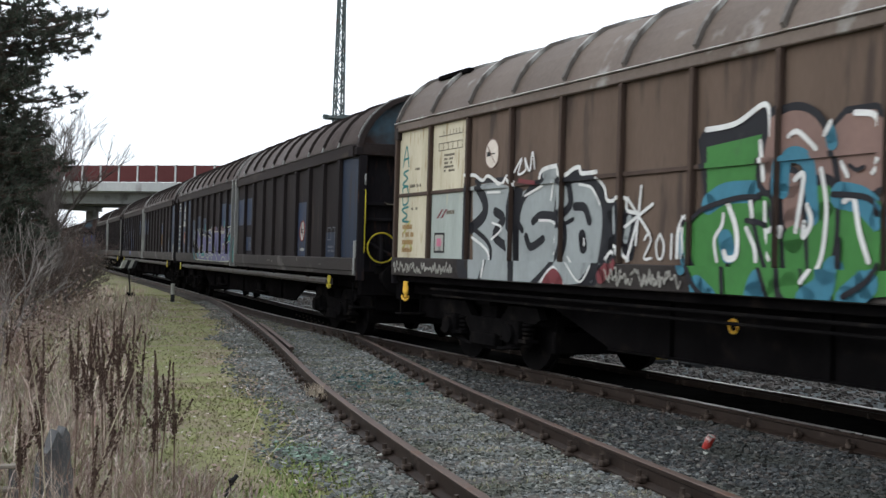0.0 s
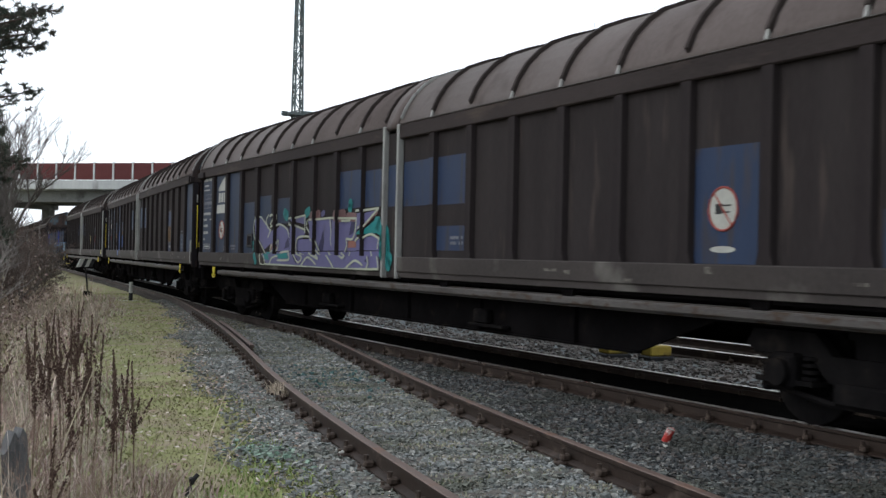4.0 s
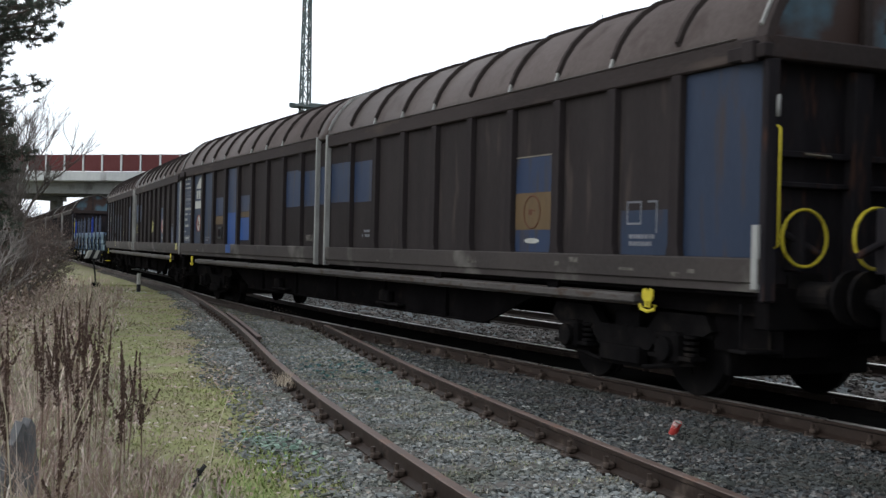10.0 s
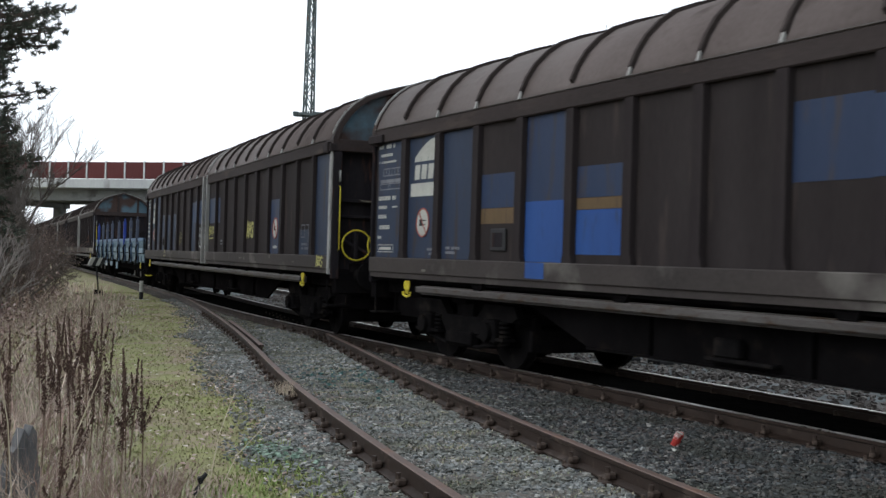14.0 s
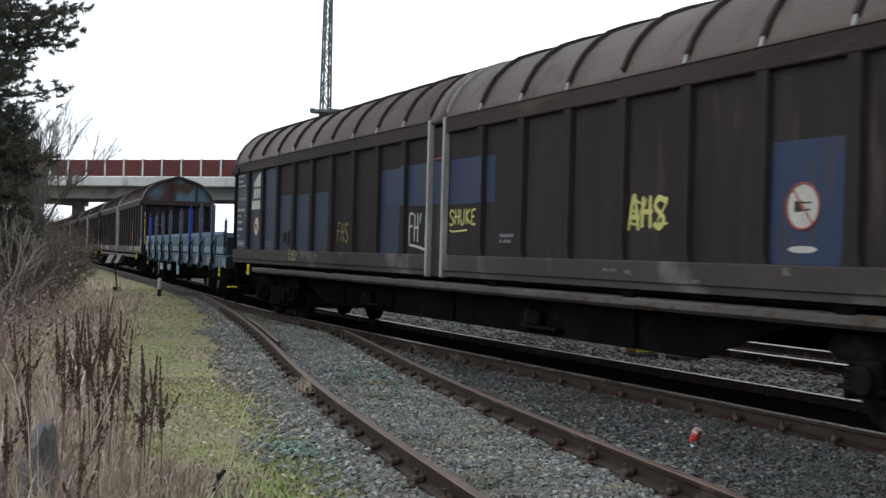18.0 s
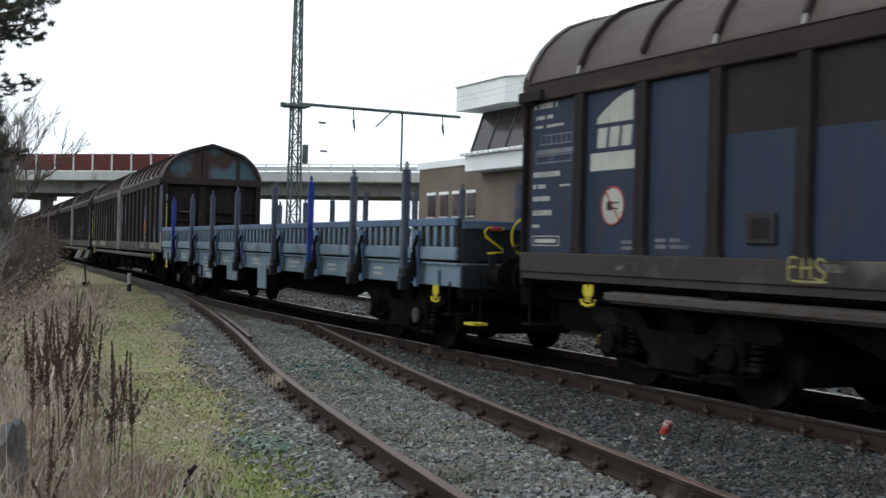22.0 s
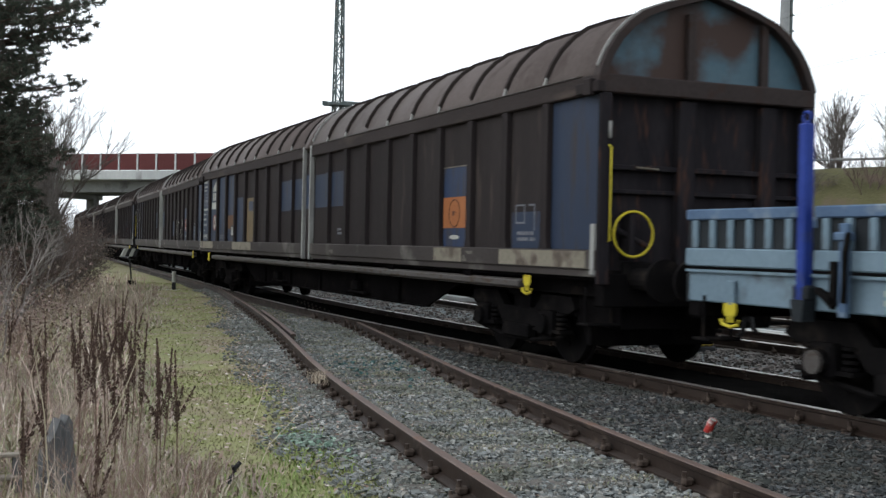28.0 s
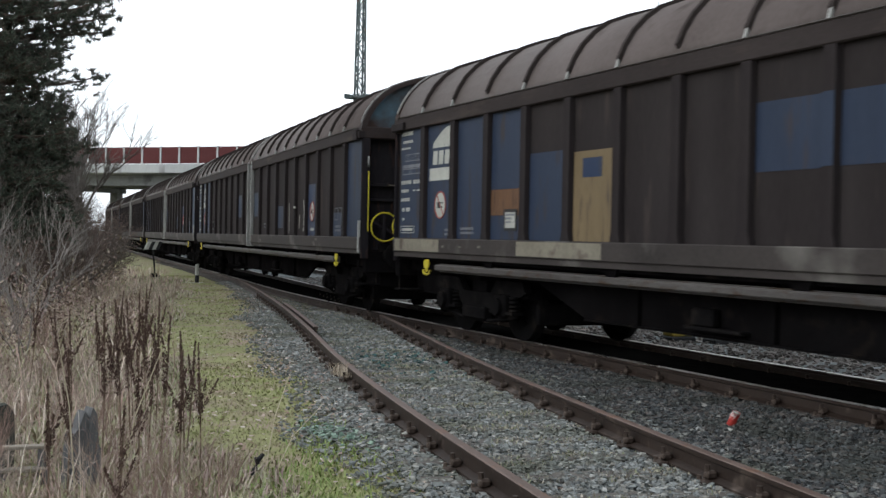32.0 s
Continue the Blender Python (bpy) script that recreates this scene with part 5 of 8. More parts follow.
def fill(wall, paint_name, pts):
    bm = bmesh.new()
    bm.faces.new([bm.verts.new((x, 0, z)) for x, z in pts])
    bmesh.ops.triangulate(bm, faces=bm.faces[:])
    on_relief(bm, "graffiti_field", paint_name)


# W1: a silver piece with black edges and white rims
coat(wall1, "ink", 0.22, [(-8.6, 2.25), (-8.62, 1.5), (-8.5, 1.14), (-7.6, 1.14), (-6.7, 1.14), (-6.0, 1.15), (-5.45, 1.18), (-5.25, 1.6)])
fill(wall1, "silver", [(-8.47, 2.33), (-7.86, 2.36), (-7.33, 2.27), (-7.22, 2.17), (-6.91, 2.26), (-6.6, 2.37), (-6.26, 2.43), (-6.13, 2.3), (-5.59, 2.3), (-5.36, 2.16), (-5.26, 2.01), (-5.23, 1.41), (-5.42, 1.16), (-6.63, 1.07), (-7.26, 1.11), (-8.39, 1.07)])
fill(wall1, "ink", [(-7.32, 2.28), (-7.11, 2.24), (-7.19, 2.06), (-7.28, 1.73), (-7.16, 1.11), (-7.3, 1.11), (-7.34, 1.71), (-7.48, 1.83)])
coat(wall1, "ink", 0.16, [(-8.3, 2.3), (-8.11, 2.11), (-8.13, 1.94), (-8.47, 1.78)])
coat(wall1, "ink", 0.07, [(-8.43, 1.78), (-8, 1.6), (-7.91, 1.41), (-8.07, 1.12)])
coat(wall1, "ink", 0.12, [(-7.81, 1.98), (-7.59, 1.88), (-7.82, 1.68), (-7.43, 1.52)])
coat(wall1, "ink", 0.08, [(-6.61, 2.33), (-6.94, 2.22), (-7.14, 2.05), (-7.2, 1.85), (-7.1, 1.74)])
coat(wall1, "ink", 0.1, [(-6.84, 1.84), (-6.64, 1.91), (-6.25, 1.88)])
coat(wall1, "ink", 0.1, [(-7, 1.66), (-6.88, 1.54), (-6.6, 1.63)])
coat(wall1, "ink", 0.08, [(-6.23, 1.88), (-6.11, 1.74), (-6.13, 1.52), (-6.32, 1.32), (-6.7, 1.1)])
coat(wall1, "ink", 0.13, [(-6.64, 2.38), (-6.24, 2.42)])
coat(wall1, "ink", 0.08, [(-6.27, 2.34), (-6.29, 2.12), (-6.33, 1.91)])
coat(wall1, "ink", 0.15, [(-6.14, 2.3), (-5.85, 2.33), (-5.57, 2.26), (-5.34, 2.08), (-5.27, 1.84), (-5.3, 1.53), (-5.39, 1.3), (-5.62, 1.12)])
coat(wall1, "ink", 0.1, [(-5.9, 1.99), (-5.7, 1.97), (-5.6, 1.82)])
coat(wall1, "ink", 0.05, [(-5.94, 1.85), (-6.22, 1.77)])
coat(wall1, "ink", 0.15, [(-5.74, 1.66), (-5.71, 1.54)])
coat(wall1, "ink", 0.1, [(-6.06, 2.26), (-6, 2.03), (-6.17, 1.91)])
coat(wall1, "ink", 0.3, [(-5.11, 1.93), (-5.09, 1.53)])
coat(wall1, "ink", 0.16, [(-4.87, 1.88), (-4.92, 1.53)])
coat(wall1, "ink", 0.12, [(-4.74, 1.83), (-4.8, 1.46)])
coat(wall1, "ink", 0.06, [(-8.37, 2.39), (-7.41, 2.37)])
coat(wall1, "silver", 0.15, [(-5.08, 1.92), (-5.06, 1.72)])
coat(wall1, "silver", 0.09, [(-4.83, 1.83), (-4.89, 1.62)])
coat(wall1, "silver", 0.12, [(-6.58, 2.38), (-6.29, 2.4)])
coat(wall1, "chalk", 0.045, [(-8.65, 2.47), (-8.41, 2.47), (-8.18, 2.39), (-8.02, 2.44), (-7.67, 2.32), (-7.51, 2.41), (-7.29, 2.29)])
coat(wall1, "chalk", 0.05, [(-6.71, 2.35), (-6.62, 2.44), (-6.25, 2.46), (-6.15, 2.35), (-5.95, 2.41), (-5.83, 2.42), (-5.77, 2.35), (-5.48, 2.35)])
coat(wall1, "chalk", 0.04, [(-5.45, 2.28), (-5.31, 2.17), (-5.23, 2.03), (-4.92, 2.05), (-4.87, 1.92), (-4.69, 1.89)])
coat(wall1, "chalk", 0.04, [(-8.43, 1.66), (-7.96, 1.46), (-8, 1.16)])
coat(wall1, "chalk", 0.04, [(-5.26, 1.42), (-5.16, 1.49), (-5.09, 1.47), (-5.05, 1.54), (-4.97, 1.54), (-4.95, 1.47), (-4.83, 1.41)])
coat(wall1, "chalk", 0.03, [(-8.04, 2.23), (-7.67, 2.22)])
coat(wall1, "chalk", 0.03, [(-5.82, 2.23), (-5.56, 2.18), (-5.39, 2)])
coat(wall1, "chalk", 0.03, [(-6.68, 1.85), (-6.35, 1.82), (-6.21, 1.62), (-6.33, 1.46)])
coat(wall1, "chalk", 0.03, [(-6.64, 2.25), (-7.04, 2.15)])
coat(wall1, "chalk", 0.03, [(-6.38, 2.27), (-6.42, 2.08)])
coat(wall1, "chalk", 0.03, [(-5.69, 1.63), (-5.68, 1.56)])
coat(wall1, "chalk", 0.03, [(-7.86, 1.84), (-7.61, 1.77), (-7.88, 1.63)])
coat(wall1, "chalk", 0.035, [(-6.48, 1.14), (-6.2, 1.31), (-5.96, 1.1)])
coat(wall1, "chalk", 0.025, [(-6.02, 1.43), (-5.65, 1.16), (-5.43, 1.34)])
coat(wall1, "brick", 0.16, [(-6.35, 1.13), (-6.19, 1.22), (-6.06, 1.13)])
coat(wall1, "brick", 0.16, [(-5.22, 1.23), (-5.04, 1.35)])
coat(wall1, "brick", 0.05, [(-7.19, 2.34), (-6.77, 2.29)])
for k in range(3):
    a = math.pi * (0.12 + k / 3)
    coat(wall1, "chalk", 0.035, [(-4.66 - 0.26 * math.cos(a), 1.86 - 0.30 * math.sin(a)), (-4.66 + 0.26 * math.cos(a), 1.86 + 0.30 * math.sin(a))])
coat(wall1, "chalk", 0.04, [(-4.68, 1.80), (-4.85, 1.40)])
ONE = [[(.4, .05), (.45, .95)]]
TWO = [[(.1, .75), (.5, .97), (.8, .7), (.1, .05), (.9, .05)]]
for k, shape in enumerate((TWO, O_, ONE, O_)):
    for line in boxed(shape, -4.56 + 0.20 * k, -4.40 + 0.20 * k, 1.42, 1.68):
        coat(wall1, "chalk", 0.028, line)
for k in range(13):
    rs = random.Random(k)
    coat(wall1, "scrub", 0.02, [(-5.15 + 0.10 * k + 0.12 * i / 5, 1.15 + rs.uniform(0.0, 0.18)) for i in range(6)])
coat(wall1, "chalk", 0.03, [(-7.30, 2.45), (-7.12, 2.60), (-7.20, 2.42), (-7.02, 2.46), (-7.04, 2.60), (-6.92, 2.44), (-6.86, 2.66), (-6.80, 2.46)])
for k in range(12):
    rs = random.Random(40 + k)
    coat(wall1, "scrub", 0.03, [(-10.85 + 0.17 * k + 0.16 * i / 5, 1.16 + rs.uniform(0.0, 0.16)) for i in range(6)])
# W1: a green piece with blue shadows, pink above
fill(wall1, "ink", [(-3.7, 2.54), (-3.61, 2.64), (-3.15, 2.63), (-2.74, 2.77), (-2.67, 2.46), (-2.66, 2), (-3.58, 1.98)])
fill(wall1, "ink", [(-1.99, 2.18), (-2.04, 2.5), (-1.83, 2.66), (-1.51, 2.66), (-1.2, 2.49), (-1.13, 2), (-1.51, 1.93), (-1.87, 1.97)])
fill(wall1, "green", [(-3.57, 2.47), (-2.75, 2.53), (-2.7, 2.01), (-3.12, 2.05), (-3.54, 2.01)])
fill(wall1, "green", [(-3.81, 1.75), (-3.6, 1.9), (-3.12, 1.99), (-2.82, 1.97), (-2.72, 1.73), (-2.7, 1.15), (-3.32, 1.06), (-3.61, 1.19), (-3.77, 1.45)])
fill(wall1, "green", [(-1.94, 1.95), (-1.75, 1.98), (-1.51, 1.78), (-1.17, 1.84), (-1.15, 1.19), (-1.84, 1.13), (-1.92, 1.49)])
fill(wall1, "pink", [(-1.95, 2.18), (-1.99, 2.48), (-1.82, 2.6), (-1.53, 2.61), (-1.25, 2.45), (-1.18, 2.03), (-1.51, 1.98), (-1.84, 2.01)])
coat(wall1, "sky", 0.2, [(-3.52, 1.94), (-3.28, 2.03), (-2.88, 2.03)])
coat(wall1, "sky", 0.13, [(-3.88, 1.67), (-3.89, 1.53), (-3.82, 1.34)])
coat(wall1, "sky", 0.22, [(-3.57, 1.18), (-3.38, 1.07)])
coat(wall1, "sky", 0.26, [(-2.78, 1.12), (-2.7, 1.25), (-2.61, 1.13)])
coat(wall1, "ink", 0.4, [(-2.68, 2.17), (-2.6, 2.49), (-2.41, 2.56), (-2.21, 2.47), (-2.09, 2.18), (-2.04, 1.95)])
coat(wall1, "pink", 0.3, [(-2.66, 2.17), (-2.58, 2.47), (-2.41, 2.54), (-2.22, 2.45), (-2.11, 2.19), (-2.06, 1.95)])
coat(wall1, "ink", 0.4, [(-2.06, 1.95), (-2.08, 1.54), (-2.26, 1.16)])
coat(wall1, "green", 0.3, [(-2.06, 1.91), (-2.08, 1.54), (-2.25, 1.19)])
coat(wall1, "ink", 0.34, [(-2.77, 1.87), (-2.65, 1.54), (-2.48, 1.19)])
coat(wall1, "green", 0.24, [(-2.77, 1.87), (-2.65, 1.54), (-2.48, 1.19)])
coat(wall1, "ink", 0.34, [(-2.45, 2.06), (-2.39, 1.73), (-2.35, 1.21)])
coat(wall1, "pink", 0.22, [(-2.43, 2.06), (-2.39, 1.77)])
coat(wall1, "green", 0.24, [(-2.38, 1.61), (-2.33, 1.23)])
coat(wall1, "sky", 0.14, [(-2.52, 2.02), (-2.5, 2.27), (-2.39, 2.32), (-2.24, 2.25), (-2.19, 2.05), (-2.16, 1.79)])
coat(wall1, "sky", 0.24, [(-2.14, 1.11), (-1.96, 1.21), (-1.92, 1.36)])
coat(wall1, "sky", 0.24, [(-1.69, 1.13), (-1.49, 1.27)])
coat(wall1, "sky", 0.22, [(-1.86, 1.96), (-1.63, 1.91), (-1.44, 1.77)])
coat(wall1, "sky", 0.12, [(-1.99, 2.48), (-1.96, 2.38)])
coat(wall1, "sky", 0.2, [(-3.26, 1.61), (-3.21, 1.49)])
coat(wall1, "chalk", 0.05, [(-3.57, 2.63), (-3.15, 2.65), (-2.76, 2.78), (-2.69, 2.51)])
coat(wall1, "chalk", 0.05, [(-2.82, 2.46), (-2.77, 2.13)])
coat(wall1, "chalk", 0.05, [(-3.97, 1.45), (-3.95, 1.72), (-3.82, 1.82), (-3.83, 1.45)])
coat(wall1, "chalk", 0.04, [(-3.29, 1.84), (-3.31, 1.74), (-3.41, 1.61), (-3.37, 1.42)])
coat(wall1, "chalk", 0.06, [(-3.23, 1.93), (-3.11, 1.71), (-3.1, 1.48), (-3.22, 1.44), (-3.27, 1.5)])
coat(wall1, "chalk", 0.05, [(-2.93, 1.97), (-2.9, 1.81)])
coat(wall1, "chalk", 0.05, [(-2.97, 1.71), (-2.86, 1.54), (-2.84, 1.43)])
coat(wall1, "chalk", 0.04, [(-2.74, 1.93), (-2.71, 1.63), (-2.59, 1.44)])
coat(wall1, "chalk", 0.045, [(-2.46, 2.48), (-2.36, 2.51), (-2.21, 2.41), (-2.14, 2.35)])
coat(wall1, "chalk", 0.05, [(-2.37, 2.11), (-2.27, 2.13), (-2.35, 1.68)])
coat(wall1, "chalk", 0.05, [(-2.22, 1.89), (-2.17, 1.75), (-2.26, 1.63), (-2.25, 1.75)])
coat(wall1, "chalk", 0.045, [(-2.07, 2.18), (-2, 1.85), (-2.05, 1.45), (-2.2, 1.26)])
coat(wall1, "chalk", 0.05, [(-1.81, 1.91), (-1.71, 1.93), (-1.64, 1.67), (-1.54, 1.44)])
coat(wall1, "chalk", 0.05, [(-2.04, 2.46), (-1.98, 2.55)])
coat(wall1, "chalk", 0.05, [(-1.71, 2.6), (-1.53, 2.57), (-1.44, 2.48)])
coat(wall1, "chalk", 0.04, [(-1.85, 2.22), (-1.78, 2.11)])
coat(wall1, "chalk", 0.04, [(-1.41, 2.21), (-1.52, 2.12)])
coat(wall1, "chalk", 0.05, [(-2.6, 1.68), (-2.53, 1.71), (-2.54, 1.64)])
coat(wall1, "ink", 0.05, [(-3.81, 1.75), (-3.6, 1.89), (-3.12, 1.98), (-2.8, 1.98)])
coat(wall1, "ink", 0.05, [(-3.77, 1.45), (-3.61, 1.19), (-3.36, 1.06)])
coat(wall1, "ink", 0.05, [(-2.72, 1.73), (-2.81, 1.76), (-2.97, 1.78)])
coat(wall1, "ink", 0.05, [(-3.21, 1.38), (-3.19, 1.13)])
coat(wall1, "ink", 0.05, [(-1.93, 1.97), (-1.57, 1.93), (-1.39, 1.8)])
coat(wall1, "ink", 0.05, [(-1.38, 1.41), (-1.49, 1.28), (-1.72, 1.16)])
coat(wall1, "ink", 0.035, [(-1.76, 2.19), (-1.68, 2.15), (-1.61, 2.17)])
coat(wall1, "ink", 0.06, [(-1.86, 1.61), (-1.86, 1.4)])
# W1: lettering, round sign, sticker on the cream end
yw = -SHEET - 0.0085
M["dull_ink"] = material("faded_dark_lettering", (0.10, 0.09, 0.075), (0.17, 0.15, 0.12), 0.7, big=5, fine=30, speck=(0.26, 0.24, 0.18), speck_at=0.58)
M["rusty_ink"] = material("rusty_lettering", (0.22, 0.13, 0.055), (0.32, 0.21, 0.10), 0.7, big=5, fine=30)
for k, (x0, x1, z0, z1, rows, ink) in enumerate(((-9.36, -9.02, 2.55, 2.82, 5, "dull_ink"), (-10.35, -10.14, 2.63, 2.69, 1, "dull_ink"), (-10.52, -10.12, 2.38, 2.46, 1, "dull_ink"), (-10.45, -10.12, 2.05, 2.12, 1, "dull_ink"),
                                                 (-10.76, -10.18, 1.43, 1.88, 4, "rusty_ink"), (-9.24, -8.72, 1.96, 2.05, 1, "dull_ink"))):
    part("lettering", text_bars(x0, x1, z0, z1, rows, yw, 300 + k), M[ink], wall1, "small faded lettering")
table = [(-9.55, -8.80, z, z + 0.012) for z in (2.86, 2.96, 3.06)] + [(-9.55 + 0.15 * i, -9.54 + 0.15 * i, 2.86, 2.97) for i in range(6)] + [(-9.40 + 0.1 * i, -9.39 + 0.1 * i, 3.06, 3.14) for i in range(7)]
part("lettering", made(*[(box, x0, x1, yw - 0.002, yw, z0, z1) for x0, x1, z0, z1 in table]), M["dull_ink"], wall1, "thin dark load table")
tick = bmesh.new()
for k in range(2):
    extrude(tick, [(-9.56 + 0.13 * k, 1.93), (-9.50 + 0.13 * k, 1.93), (-9.34 + 0.13 * k, 2.05), (-9.40 + 0.13 * k, 2.05)], across_y, yw - 0.002, yw)
part("red_ticks", tick, SPRAY["brick"], wall1, "two faded red slanted ticks")
letter(wall1, [[(-10.80, 2.72), (-10.68, 3.02), (-10.59, 2.72)], [(-10.78, 2.82), (-10.60, 2.84)], [(-10.60, 2.66), (-10.78, 2.62), (-10.62, 2.54), (-10.80, 2.46), (-10.60, 2.42)],
               [(-10.79, 2.40), (-10.62, 2.41), (-10.58, 2.20), (-10.76, 2.16), (-10.79, 2.40)], [(-10.56, 2.12), (-10.80, 2.08), (-10.60, 1.99), (-10.78, 1.92), (-10.55, 1.90)]],
       0.032, [("teal", 0, 0, 0)], yw, "graffiti_scrawl")
bm = bmesh.new()
disc(bm, (-7.94, -SHEET - 0.003, 2.72), (0, 1, 0), 0.19, 0.004, 28)
sg1 = part("warning_sign", bm, M["pale_pink"], wall1, "round faded whitish warning sign")
part("sign_mark", made((box, -8.08, -7.98, -SHEET - 0.008, -SHEET - 0.005, 2.69, 2.75), (box, -7.98, -7.86, -SHEET - 0.008, -SHEET - 0.005, 2.71, 2.725)), M["black"], sg1)
rr1 = bmesh.new()
ring(rr1, (-7.94, -SHEET - 0.004, 2.72), (1, 0, 0), (0, 0, 1), 0.185, 0.008, 28, 6)
tube(rr1, [(-8.08, -SHEET - 0.007, 2.84), (-7.86, -SHEET - 0.007, 2.60)], 0.006, 5)
part("sign_rim", rr1, SPRAY["pink"], sg1)
st1 = part("sticker", made((box, -9.62, -9.28, yw - 0.002, yw, 1.45, 1.73)), M["black"], wall1, "black bordered sticker")
part("sticker_field", made((box, -9.585, -9.315, yw - 0.004, yw - 0.002, 1.48, 1.70)), M["white"], st1)
part("sticker_mark", made((box, -9.52, -9.38, yw - 0.006, yw - 0.004, 1.54, 1.65)), SPRAY["rose"], st1)
letter(wall1, [[(-10.75, 1.50), (-10.55, 1.62), (-10.4, 1.50)], [(-10.7, 1.75), (-10.5, 1.9)]], 0.05, [("yellow", 0, 0, 0)], yw, "graffiti_scrawl")
clip1 = bmesh.new()
ring(clip1, (-3.45, -1.10, 0.82), (1, 0, 0), (0, 0, 1), 0.06, 0.016, 18, 6)
part("yellow_ring", clip1, M["orange"], w1, "yellow tie-down ring")
part("lettering", text_bars(-3.75, -3.4, 0.68, 0.76, 1, -0.99, 88), M["faded"], w1, "faded white lettering")

# W2: a violet piece with pale rims, laid on the relief of the rear sliding wall
SPRAY.update({k: spray(k + "_spray", c) for k, c in {"mauve": (0.105, 0.098, 0.20), "dusk": (0.03, 0.028, 0.07), "rosy": (0.16, 0.09, 0.09), "brick2": (0.22, 0.10, 0.08)}.items()})


def on_van(bm, name, paint_name):
    """Cut flat paint along the ribs and the lower rail of W2 and lay each piece on the surface behind it."""
    ribs = [rib_x(-1, k) for k in range(1, 8)]
    cuts = [((0, 0, 1.345), (0, 0, 1))] + [((x + d, 0, 0), (1, 0, 0)) for x in ribs for d in (-0.072, 0.072)] + [((x, 0, 0), (1, 0, 0)) for x in (-0.338, -0.262)]
    bmesh.ops.bisect_plane(bm, geom=bm.verts[:] + bm.edges[:] + bm.faces[:], plane_co=(0, 0, 1.135), plane_no=(0, 0, -1), clear_outer=True)
    for co, no in cuts:
        bmesh.ops.bisect_plane(bm, geom=bm.verts[:] + bm.edges[:] + bm.faces[:], plane_co=co, plane_no=no)
    out_bm = bmesh.new()
    lift = 0.0045 + 0.0004 * (LAYER[0] % 80)
    LAYER[0] += 1
    for f in bm.faces:
        c = f.calc_center_median()
        y = -SHEET
        if -0.338 < c.x < -0.262:
            y = -SIDE - 0.03
        elif c.x > -0.262:
            y = -SHEET - 0.03
        elif c.z < 1.345:
            y = -SIDE - 0.012
        elif any(abs(c.x - x) < 0.072 for x in ribs):
            y = -SIDE - 0.002
        out_bm.faces.new([out_bm.verts.new((v.co.x, y - lift, v.co.z)) for v in f.verts])
    bm.free()
    return part(name, out_bm, SPRAY[paint_name], wl2["r"], paint_name.strip("2") + " spray-painted shape")


def spray_line(paint_name, w, pts):
    bm = bmesh.new()
    stroke(bm, pts, w, 0)
    on_van(bm, "graffiti_stroke", paint_name)


def spray_field(paint_name, pts):
    bm = bmesh.new()
    bm.faces.new([bm.verts.new((x, 0, z)) for x, z in pts])
    bmesh.ops.triangulate(bm, faces=bm.faces[:])
    on_van(bm, "graffiti_field", paint_name)


LAYER[0] = 0
spray_field("mauve", [(-6.62, 1.98), (-6.39, 2.05), (-5.72, 1.76), (-5.76, 1.55), (-6.17, 1.42), (-6.52, 1.63)])
spray_field("mauve", [(-5.64, 1.73), (-5.21, 1.88), (-4.81, 1.82), (-4.58, 1.59), (-4.53, 1.4), (-5.75, 1.39), (-5.81, 1.5)])
spray_field("mauve", [(-4.51, 1.97), (-3.85, 2.02), (-3.85, 1.86), (-4.42, 1.92)])
spray_field("mauve", [(-4.49, 1.84), (-4.31, 1.84), (-3.84, 1.73), (-4.2, 1.64), (-4.29, 1.4), (-4.51, 1.4)])
spray_field("mauve", [(-4.19, 1.61), (-3.49, 1.61), (-3.46, 1.41), (-4.24, 1.4)])
spray_field("mauve", [(-3.72, 1.91), (-3.6, 1.94), (-2.62, 1.95), (-2.53, 1.42), (-3.48, 1.41), (-3.55, 1.69)])
spray_field("mauve", [(-2.41, 1.91), (-1.46, 1.91), (-1.46, 1.42), (-2.43, 1.42)])
spray_field("mauve", [(-1.32, 1.99), (-0.62, 2.03), (-1.16, 1.78), (-1.33, 1.73)])
spray_field("mauve", [(-1.31, 1.57), (-1.12, 1.63), (-0.81, 1.65), (-0.52, 1.57), (-0.46, 1.43), (-1.32, 1.43)])
spray_field("mauve", [(-6.17, 1.37), (-0.44, 1.42), (-0.36, 1.18), (-1.72, 1.14), (-2.32, 1.15), (-3.65, 1.16), (-5.77, 1.15)])
spray_field("dusk", [(-3.22, 1.42), (-2.95, 1.76), (-2.9, 1.58), (-2.96, 1.41)])
spray_field("dusk", [(-1.79, 1.66), (-1.72, 1.86), (-1.49, 1.87), (-1.51, 1.75), (-1.66, 1.68)])
spray_field("dusk", [(-4.96, 1.44), (-4.91, 1.55), (-4.74, 1.65), (-4.7, 1.47)])
spray_field("dusk", [(-4.33, 1.36), (-4.02, 1.27), (-4.07, 1.18), (-4.19, 1.24)])
spray_field("dusk", [(-0.97, 1.27), (-0.79, 1.34), (-0.82, 1.24)])
spray_field("teal", [(-1.38, 1.68), (-0.58, 1.94), (-0.49, 1.69), (-1.23, 1.67)])
spray_field("teal", [(-5.22, 1.37), (-4.64, 1.37), (-4.47, 1.27), (-5.07, 1.26)])
spray_field("teal", [(-6.02, 1.38), (-5.73, 1.38), (-5.61, 1.23), (-5.86, 1.24)])
spray_field("brick2", [(-1.82, 1.58), (-1.49, 1.57), (-1.48, 1.47), (-1.84, 1.47)])
spray_field("brick2", [(-5.74, 1.5), (-5.46, 1.53), (-5.39, 1.44), (-5.66, 1.39)])
